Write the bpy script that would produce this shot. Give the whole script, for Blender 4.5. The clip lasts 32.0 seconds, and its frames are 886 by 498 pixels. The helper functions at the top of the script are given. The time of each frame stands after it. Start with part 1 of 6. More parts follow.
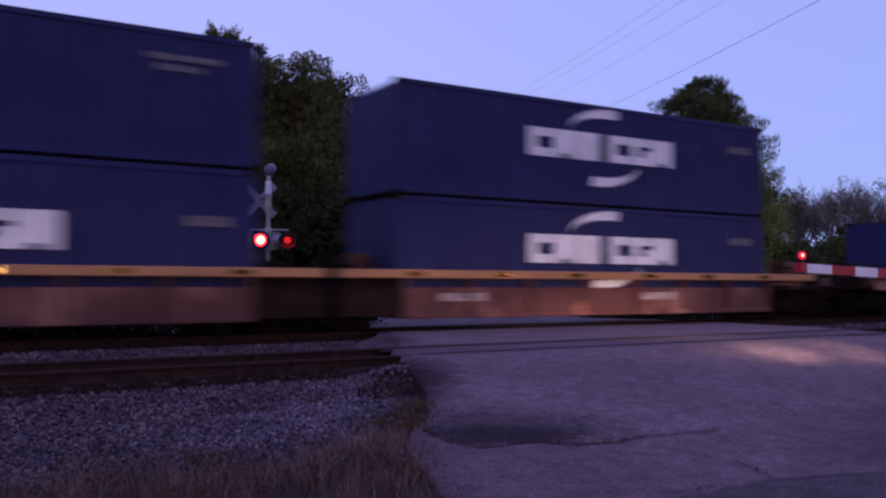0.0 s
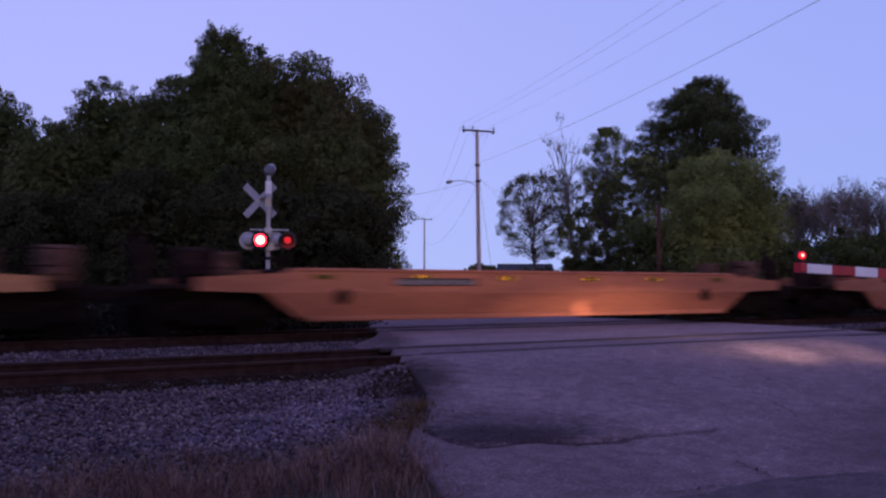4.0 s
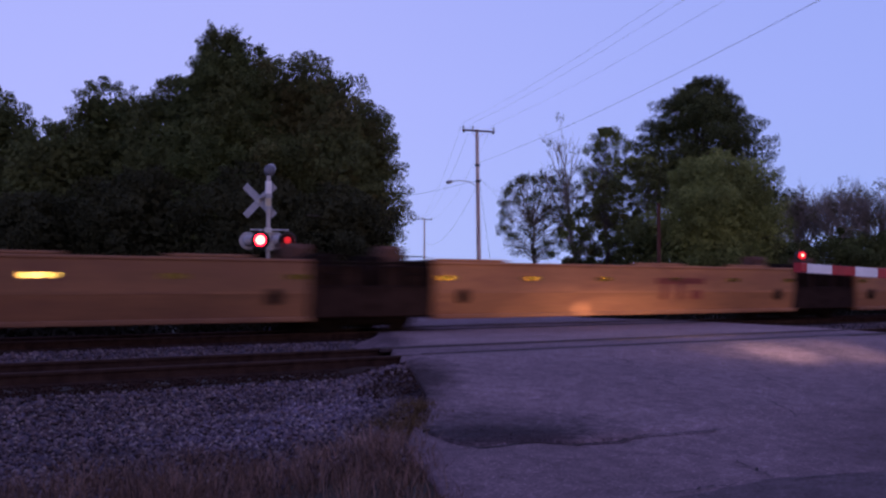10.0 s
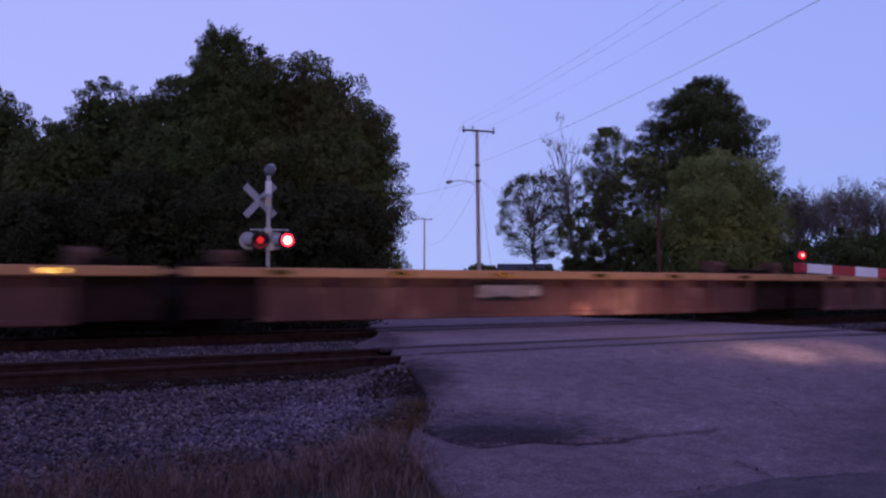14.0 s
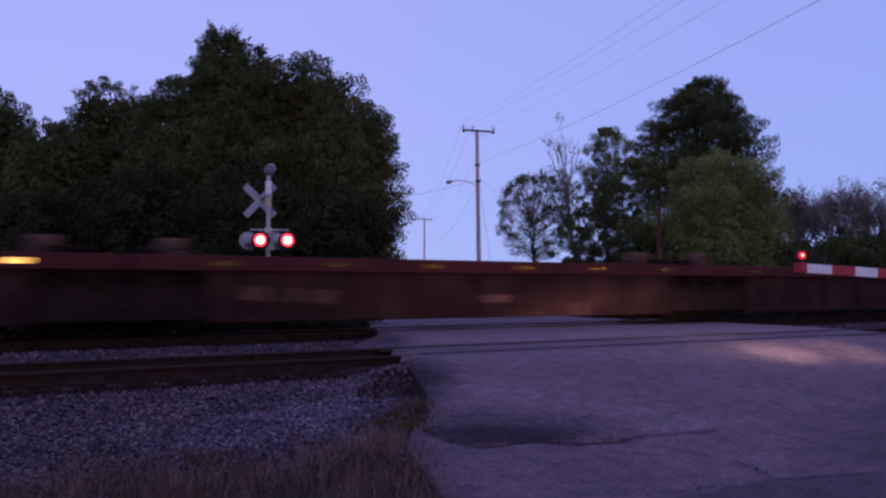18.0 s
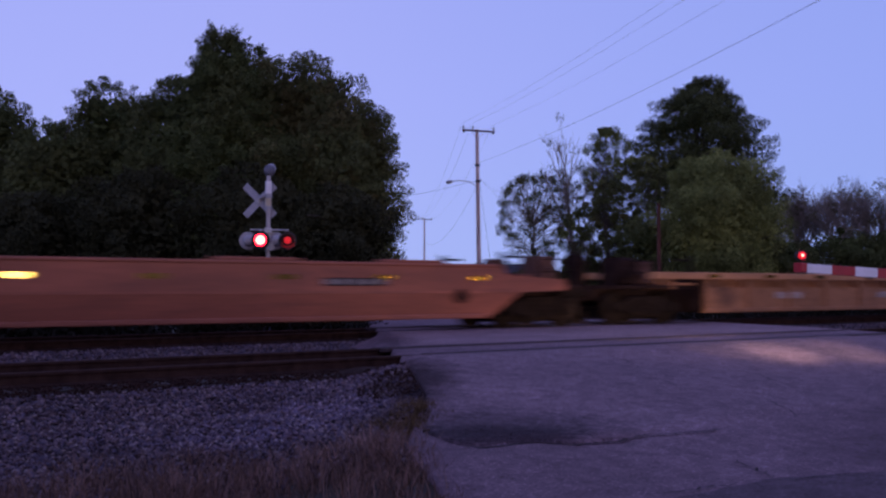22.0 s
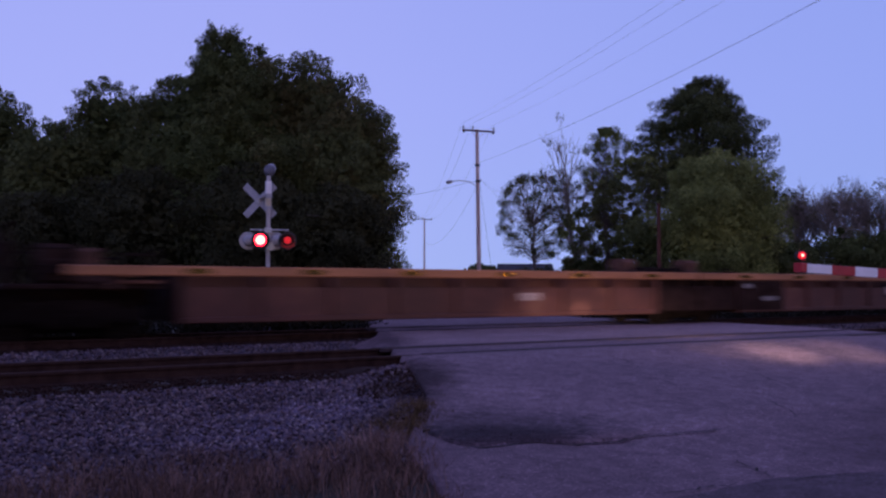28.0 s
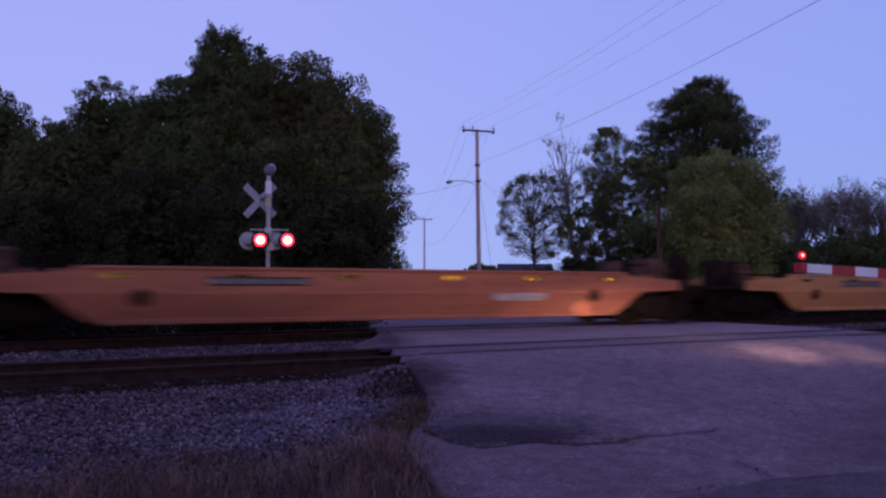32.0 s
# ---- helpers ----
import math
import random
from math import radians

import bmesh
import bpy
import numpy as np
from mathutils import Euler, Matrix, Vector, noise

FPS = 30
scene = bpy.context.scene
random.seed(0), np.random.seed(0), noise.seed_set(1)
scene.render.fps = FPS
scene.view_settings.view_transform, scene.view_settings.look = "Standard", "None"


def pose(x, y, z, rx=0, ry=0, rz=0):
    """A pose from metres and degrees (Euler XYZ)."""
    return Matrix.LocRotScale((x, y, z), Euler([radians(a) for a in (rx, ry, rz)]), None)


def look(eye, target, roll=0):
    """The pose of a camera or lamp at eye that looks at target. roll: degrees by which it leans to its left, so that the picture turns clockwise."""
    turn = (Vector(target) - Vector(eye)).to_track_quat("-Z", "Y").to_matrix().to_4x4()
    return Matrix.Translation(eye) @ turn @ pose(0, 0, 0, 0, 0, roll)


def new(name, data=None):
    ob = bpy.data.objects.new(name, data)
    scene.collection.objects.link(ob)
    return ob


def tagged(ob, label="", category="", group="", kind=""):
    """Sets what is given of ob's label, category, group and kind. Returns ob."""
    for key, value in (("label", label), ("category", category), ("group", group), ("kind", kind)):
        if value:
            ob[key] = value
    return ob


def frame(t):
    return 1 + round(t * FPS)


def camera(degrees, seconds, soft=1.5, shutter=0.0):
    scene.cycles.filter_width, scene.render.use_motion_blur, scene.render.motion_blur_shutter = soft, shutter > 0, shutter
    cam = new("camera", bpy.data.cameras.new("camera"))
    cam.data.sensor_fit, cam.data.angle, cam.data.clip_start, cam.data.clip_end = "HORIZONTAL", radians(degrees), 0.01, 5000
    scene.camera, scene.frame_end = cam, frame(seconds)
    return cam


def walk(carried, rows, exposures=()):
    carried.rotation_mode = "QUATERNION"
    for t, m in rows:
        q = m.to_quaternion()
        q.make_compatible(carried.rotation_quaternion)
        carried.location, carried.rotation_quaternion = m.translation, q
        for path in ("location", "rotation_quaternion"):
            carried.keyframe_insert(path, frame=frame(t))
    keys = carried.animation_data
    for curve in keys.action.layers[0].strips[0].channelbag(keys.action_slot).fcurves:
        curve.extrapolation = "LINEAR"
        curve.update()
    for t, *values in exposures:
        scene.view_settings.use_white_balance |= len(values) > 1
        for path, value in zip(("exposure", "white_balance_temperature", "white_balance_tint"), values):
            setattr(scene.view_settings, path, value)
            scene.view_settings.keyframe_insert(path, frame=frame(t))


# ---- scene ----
cam = camera(52.3, 32.0, soft=2.5, shutter=0.5)
EYE = (0.0, 0.0, 0.95)
AIM = pose(*EYE, 90 + 2.49, 0, -32.2)
walk(cam, [(0.0, AIM), (32.0, AIM)], [(0.0, 0.08, 6800, 10), (3.0, 0.04, 6800, 10), (8.0, 0.03, 6750, 10), (18.0, -0.06, 6520, 10), (32.0, -0.14, 6400, 10)])

SPEED = 25.95          # train, metres a second, towards -x
FAR_TRACK = 18.46      # centre lines, y
NEAR_TRACK = 11.93
WELL_FACE = 1.46       # half width of a well car

# ---------------------------------------------------------------- light
world = bpy.data.worlds.new("dusk_sky")
scene.world = world
world.use_nodes = True
wn, wl = world.node_tree.nodes, world.node_tree.links
wn.clear()
w_out = wn.new("ShaderNodeOutputWorld")
w_bg = wn.new("ShaderNodeBackground")
w_co = wn.new("ShaderNodeTexCoord")
w_sep = wn.new("ShaderNodeSeparateXYZ")
w_ramp = wn.new("ShaderNodeValToRGB")
w_ramp.color_ramp.elements[0].position = 0.0
w_ramp.color_ramp.elements[0].color = (0.45, 0.53, 1.0, 1)
w_ramp.color_ramp.elements[1].position = 0.75
w_ramp.color_ramp.elements[1].color = (0.30, 0.34, 0.88, 1)
e = w_ramp.color_ramp.elements.new(0.2)
e.color = (0.425, 0.475, 1.03, 1)
wl.new(w_co.outputs["Generated"], w_sep.inputs[0])
wl.new(w_sep.outputs["Z"], w_ramp.inputs[0])
# the sky is a little deeper towards the east
w_side = wn.new("ShaderNodeMapRange")
w_side.inputs[1].default_value, w_side.inputs[2].default_value = 0.35, 0.95
w_tint = wn.new("ShaderNodeMix")
w_tint.data_type, w_tint.blend_type = "RGBA", "MULTIPLY"
w_tint.inputs["B"].default_value = (0.74, 0.86, 0.93, 1)
wl.new(w_sep.outputs["X"], w_side.inputs[0])
wl.new(w_side.outputs[0], w_tint.inputs["Factor"])
wl.new(w_ramp.outputs[0], w_tint.inputs["A"])
# the last glow of the west, low in the sky behind the camera
w_west = wn.new("ShaderNodeMath")
w_west.operation, w_west.use_clamp = "MULTIPLY", True
w_west.inputs[1].default_value = -1.0
w_low = wn.new("ShaderNodeMapRange")
w_low.inputs[1].default_value, w_low.inputs[2].default_value = 0.65, 0.0
w_fac = wn.new("ShaderNodeMath")
w_fac.operation = "MULTIPLY"
w_glow = wn.new("ShaderNodeMix")
w_glow.data_type = "RGBA"
w_glow.inputs["B"].default_value = (0.86, 0.62, 0.74, 1)
wl.new(w_sep.outputs["Y"], w_west.inputs[0])
wl.new(w_sep.outputs["Z"], w_low.inputs[0])
wl.new(w_west.outputs[0], w_fac.inputs[0])
wl.new(w_low.outputs[0], w_fac.inputs[1])
wl.new(w_fac.outputs[0], w_glow.inputs["Factor"])
wl.new(w_tint.outputs["Result"], w_glow.inputs["A"])
wl.new(w_glow.outputs["Result"], w_bg.inputs[0])
w_bg.inputs[1].default_value = 1.0
wl.new(w_bg.outputs[0], w_out.inputs[0])


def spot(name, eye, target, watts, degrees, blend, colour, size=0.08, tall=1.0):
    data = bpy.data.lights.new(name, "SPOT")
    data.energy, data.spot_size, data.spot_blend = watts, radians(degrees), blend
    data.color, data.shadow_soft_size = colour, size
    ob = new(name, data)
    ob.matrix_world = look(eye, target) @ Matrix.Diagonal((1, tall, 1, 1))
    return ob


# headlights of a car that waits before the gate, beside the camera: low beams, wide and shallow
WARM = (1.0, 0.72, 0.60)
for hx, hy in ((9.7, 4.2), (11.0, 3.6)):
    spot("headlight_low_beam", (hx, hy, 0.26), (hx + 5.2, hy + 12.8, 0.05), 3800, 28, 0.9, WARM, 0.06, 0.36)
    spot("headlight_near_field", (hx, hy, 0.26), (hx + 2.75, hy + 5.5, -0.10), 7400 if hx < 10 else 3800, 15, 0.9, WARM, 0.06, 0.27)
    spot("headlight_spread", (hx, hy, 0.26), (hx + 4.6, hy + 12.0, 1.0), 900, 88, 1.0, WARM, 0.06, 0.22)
    # added fill aimed up at the reflective strips, in place of their retroreflection
    spot("strip_fill_spot", (hx, hy, 0.26), (hx - 8.0, hy + 12.8, 1.75), 400, 56, 1.0, WARM, 0.06, 0.20)
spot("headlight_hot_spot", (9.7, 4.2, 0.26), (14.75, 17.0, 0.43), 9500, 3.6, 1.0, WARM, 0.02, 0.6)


# ---------------------------------------------------------------- materials
def shade(name, colour, rough=0.8, metal=0.0, spread=0.25, scale=6.0, fine=60.0, bump=0.15, second=None, amount=0.5,
          wear=None, wear_scale=1.5, wear_from=0.58, spec=0.4, contrast=1.0, random_each=0.0, island=0.0, stretch=None):
    """A worn surface: base colour, broken up at two scales, with a second colour and stains of their own shape."""
    m = bpy.data.materials.new(name)
    m.use_nodes = True
    n, l = m.node_tree.nodes, m.node_tree.links
    b = n["Principled BSDF"]
    co = n.new("ShaderNodeTexCoord")
    src = co.outputs["Object"]
    if stretch:
        mp = n.new("ShaderNodeMapping")
        mp.inputs["Scale"].default_value = stretch
        l.new(src, mp.inputs[0])
        src = mp.outputs[0]
    big, small = n.new("ShaderNodeTexNoise"), n.new("ShaderNodeTexNoise")
    for t, s, d in ((big, scale, 4), (small, fine, 5)):
        t.inputs["Scale"].default_value, t.inputs["Detail"].default_value = s, d
        l.new(src, t.inputs["Vector"])
    lo = [c * (1 - spread) for c in colour]
    hi = second or [min(1, c * (1 + spread)) for c in colour]
    mix = n.new("ShaderNodeMix")
    mix.data_type = "RGBA"
    mix.inputs["A"].default_value, mix.inputs["B"].default_value = (*lo, 1), (*hi, 1)
    ramp = n.new("ShaderNodeMapRange")
    ramp.inputs[1].default_value, ramp.inputs[2].default_value = 0.5 - amount / 3, 0.5 + amount / 3
    l.new(big.outputs[0], ramp.inputs[0])
    l.new(ramp.outputs[0], mix.inputs["Factor"])
    last = mix.outputs["Result"]
    grain = n.new("ShaderNodeMix")
    grain.data_type, grain.blend_type = "RGBA", "MULTIPLY"
    grain.inputs["Factor"].default_value = 1.0
    gr = n.new("ShaderNodeMapRange")
    gr.inputs[1].default_value, gr.inputs[2].default_value = 0.5 - 0.2 / contrast, 0.5 + 0.2 / contrast
    gr.inputs[3].default_value, gr.inputs[4].default_value = 1 - spread * 0.7, 1 + spread * 0.5
    l.new(small.outputs[0], gr.inputs[0])
    l.new(last, grain.inputs["A"])
    l.new(gr.outputs[0], grain.inputs["B"])
    last = grain.outputs["Result"]
    if wear:
        wt = n.new("ShaderNodeTexNoise")
        wt.inputs["Scale"].default_value, wt.inputs["Detail"].default_value = wear_scale, 7
        wt.inputs["Roughness"].default_value = 0.65
        l.new(src, wt.inputs["Vector"])
        wr = n.new("ShaderNodeMapRange")
        wr.inputs[1].default_value, wr.inputs[2].default_value = wear_from, wear_from + 0.12
        l.new(wt.outputs[0], wr.inputs[0])
        wm = n.new("ShaderNodeMix")
        wm.data_type = "RGBA"
        wm.inputs["B"].default_value = (*wear, 1)
        l.new(wr.outputs[0], wm.inputs["Factor"])
        l.new(last, wm.inputs["A"])
        last = wm.outputs["Result"]
    if random_each or island:
        info = n.new("ShaderNodeObjectInfo") if random_each else n.new("ShaderNodeNewGeometry")
        rr = n.new("ShaderNodeMapRange")
        k = random_each or island
        rr.inputs[3].default_value, rr.inputs[4].default_value = 1 - k, 1 + k
        l.new(info.outputs["Random" if random_each else "Random Per Island"], rr.inputs[0])
        rm = n.new("ShaderNodeMix")
        rm.data_type, rm.blend_type = "RGBA", "MULTIPLY"
        rm.inputs["Factor"].default_value = 1.0
        l.new(last, rm.inputs["A"])
        l.new(rr.outputs[0], rm.inputs["B"])
        last = rm.outputs["Result"]
    l.new(last, b.inputs["Base Color"])
    b.inputs["Roughness"].default_value, b.inputs["Metallic"].default_value = rough, metal
    b.inputs["Specular IOR Level"].default_value = spec
    if bump:
        bp = n.new("ShaderNodeBump")
        bp.inputs["Strength"].default_value, bp.inputs["Distance"].default_value = bump, 0.02
        l.new(small.outputs[0], bp.inputs["Height"])
        l.new(bp.outputs[0], b.inputs["Normal"])
    return m


def asphalt(name, colour, pale=1.9, blotch=0.12, mottle=0.36):
    """Old asphalt: broad wear, close mottling, and single stones of the aggregate that show pale or dark."""
    m = bpy.data.materials.new(name)
    m.use_nodes = True
    n, l = m.node_tree.nodes, m.node_tree.links
    b = n["Principled BSDF"]
    co = n.new("ShaderNodeTexCoord")

    def tex(scale, detail, rough_by, lo, hi, a, c):
        t, r = n.new("ShaderNodeTexNoise"), n.new("ShaderNodeMapRange")
        t.inputs["Scale"].default_value, t.inputs["Detail"].default_value, t.inputs["Roughness"].default_value = scale, detail, rough_by
        l.new(co.outputs["Object"], t.inputs["Vector"])
        r.inputs[1].default_value, r.inputs[2].default_value, r.inputs[3].default_value, r.inputs[4].default_value = a, c, lo, hi
        l.new(t.outputs[0], r.inputs[0])
        return r.outputs[0], t.outputs[0]

    def times(x, y):
        k = n.new("ShaderNodeMath")
        k.operation = "MULTIPLY"
        l.new(x, k.inputs[0])
        l.new(y, k.inputs[1])
        return k.outputs[0]

    broad, _ = tex(0.55, 3, 0.5, 1 - blotch, 1 + blotch, 0.35, 0.65)
    close, height = tex(4.5, 9, 0.82, 1 - mottle, 1 + mottle, 0.34, 0.66)
    cell = n.new("ShaderNodeTexVoronoi")
    cell.inputs["Scale"].default_value = 62.0
    l.new(co.outputs["Object"], cell.inputs["Vector"])
    sep = n.new("ShaderNodeSeparateColor")
    l.new(cell.outputs["Color"], sep.inputs[0])
    ramp = n.new("ShaderNodeValToRGB")
    ramp.color_ramp.elements[0].position, ramp.color_ramp.elements[0].color = 0.0, (0.55, 0.55, 0.55, 1)
    ramp.color_ramp.elements[1].position, ramp.color_ramp.elements[1].color = 1.0, (pale, pale, pale * 1.04, 1)
    for at, k in ((0.18, 0.88), (0.80, 1.0), (0.93, 1.25)):
        ramp.color_ramp.elements.new(at).color = (k, k, k, 1)
    l.new(sep.outputs[0], ramp.inputs[0])
    mix, mix2 = n.new("ShaderNodeMix"), n.new("ShaderNodeMix")
    for x in (mix, mix2):
        x.data_type, x.blend_type = "RGBA", "MULTIPLY"
        x.inputs["Factor"].default_value = 1.0
    mix.inputs["A"].default_value = (*colour, 1)
    l.new(times(broad, close), mix.inputs["B"])
    l.new(mix.outputs["Result"], mix2.inputs["A"])
    l.new(ramp.outputs[0], mix2.inputs["B"])
    l.new(mix2.outputs["Result"], b.inputs["Base Color"])
    b.inputs["Roughness"].default_value, b.inputs["Specular IOR Level"].default_value = 0.95, 0.15
    b1, b2 = n.new("ShaderNodeBump"), n.new("ShaderNodeBump")
    b1.inputs["Strength"].default_value, b1.inputs["Distance"].default_value = 0.7, 0.02
    b2.inputs["Strength"].default_value, b2.inputs["Distance"].default_value = 0.5, 0.006
    l.new(height, b1.inputs["Height"])
    l.new(cell.outputs["Distance"], b2.inputs["Height"])
    l.new(b1.outputs[0], b2.inputs["Normal"])
    l.new(b2.outputs[0], b.inputs["Normal"])
    return m


def gravel(name, tones):
    """Crushed stone: each stone takes one of the tones, with a fine grain."""
    m = shade(name, (0.5, 0.5, 0.5), 0.95, 0, 0.25, 1.2, 120, 0.3, spec=0.15)
    n, l = m.node_tree.nodes, m.node_tree.links
    b = n["Principled BSDF"]
    grain = b.inputs["Base Color"].links[0].from_socket
    info, ramp, mix = n.new("ShaderNodeNewGeometry"), n.new("ShaderNodeValToRGB"), n.new("ShaderNodeMix")
    ramp.color_ramp.elements[0].color, ramp.color_ramp.elements[1].color = (*tones[0], 1), (*tones[-1], 1)
    for i in range(1, len(tones) - 1):
        ramp.color_ramp.elements.new(i / (len(tones) - 1)).color = (*tones[i], 1)
    mix.data_type, mix.blend_type = "RGBA", "MULTIPLY"
    mix.inputs["Factor"].default_value = 1.0
    l.new(info.outputs["Random Per Island"], ramp.inputs[0])
    l.new(ramp.outputs[0], mix.inputs["A"])
    l.new(grain, mix.inputs["B"])
    l.new(mix.outputs["Result"], b.inputs["Base Color"])
    return m


def glow(name, colour, strength, base=(0.02, 0.0, 0.0)):
    m = bpy.data.materials.new(name)
    m.use_nodes = True
    b = m.node_tree.nodes["Principled BSDF"]
    b.inputs["Base Color"].default_value = (*base, 1)
    b.inputs["Emission Color"].default_value, b.inputs["Emission Strength"].default_value = (*colour, 1), strength
    return m


def tone_patch(m, x, y, turn, long, wide, colour, most=0.85, blend="MIX", soft=0.6, grain=4.0):
    """A soft-edged area of its own shape on a horizontal surface, round (x, y): for dirt, changes of tone and
    painted-in shade.
    """
    n, l = m.node_tree.nodes, m.node_tree.links
    b = n["Principled BSDF"]
    co, mp, ln = n.new("ShaderNodeTexCoord"), n.new("ShaderNodeMapping"), n.new("ShaderNodeVectorMath")
    mp.vector_type = "TEXTURE"
    mp.inputs["Location"].default_value = (x, y, 0)
    mp.inputs["Rotation"].default_value = (0, 0, radians(turn))
    mp.inputs["Scale"].default_value = (long, wide, 100)
    ln.operation = "LENGTH"
    l.new(co.outputs["Object"], mp.inputs[0])
    l.new(mp.outputs[0], ln.inputs[0])
    nz, sm, mr, mx = n.new("ShaderNodeTexNoise"), n.new("ShaderNodeMath"), n.new("ShaderNodeMapRange"), n.new("ShaderNodeMix")
    nz.inputs["Scale"].default_value, nz.inputs["Detail"].default_value, nz.inputs["Roughness"].default_value = grain, 8, 0.75
    l.new(co.outputs["Object"], nz.inputs["Vector"])
    sm.operation = "MULTIPLY_ADD"
    sm.inputs[1].default_value = 2.2
    l.new(nz.outputs[0], sm.inputs[0])
    l.new(ln.outputs["Value"], sm.inputs[2])
    mr.inputs[1].default_value, mr.inputs[2].default_value = 1.85 + soft / 2, 1.85 - soft / 2
    mr.inputs[3].default_value, mr.inputs[4].default_value = 0.0, most
    l.new(sm.outputs[0], mr.inputs[0])
    mx.data_type, mx.blend_type = "RGBA", blend
    mx.inputs["B"].default_value = (*colour, 1)
    l.new(b.inputs["Base Color"].links[0].from_socket, mx.inputs["A"])
    l.new(mr.outputs[0], mx.inputs["Factor"])
    l.new(mx.outputs["Result"], b.inputs["Base Color"])


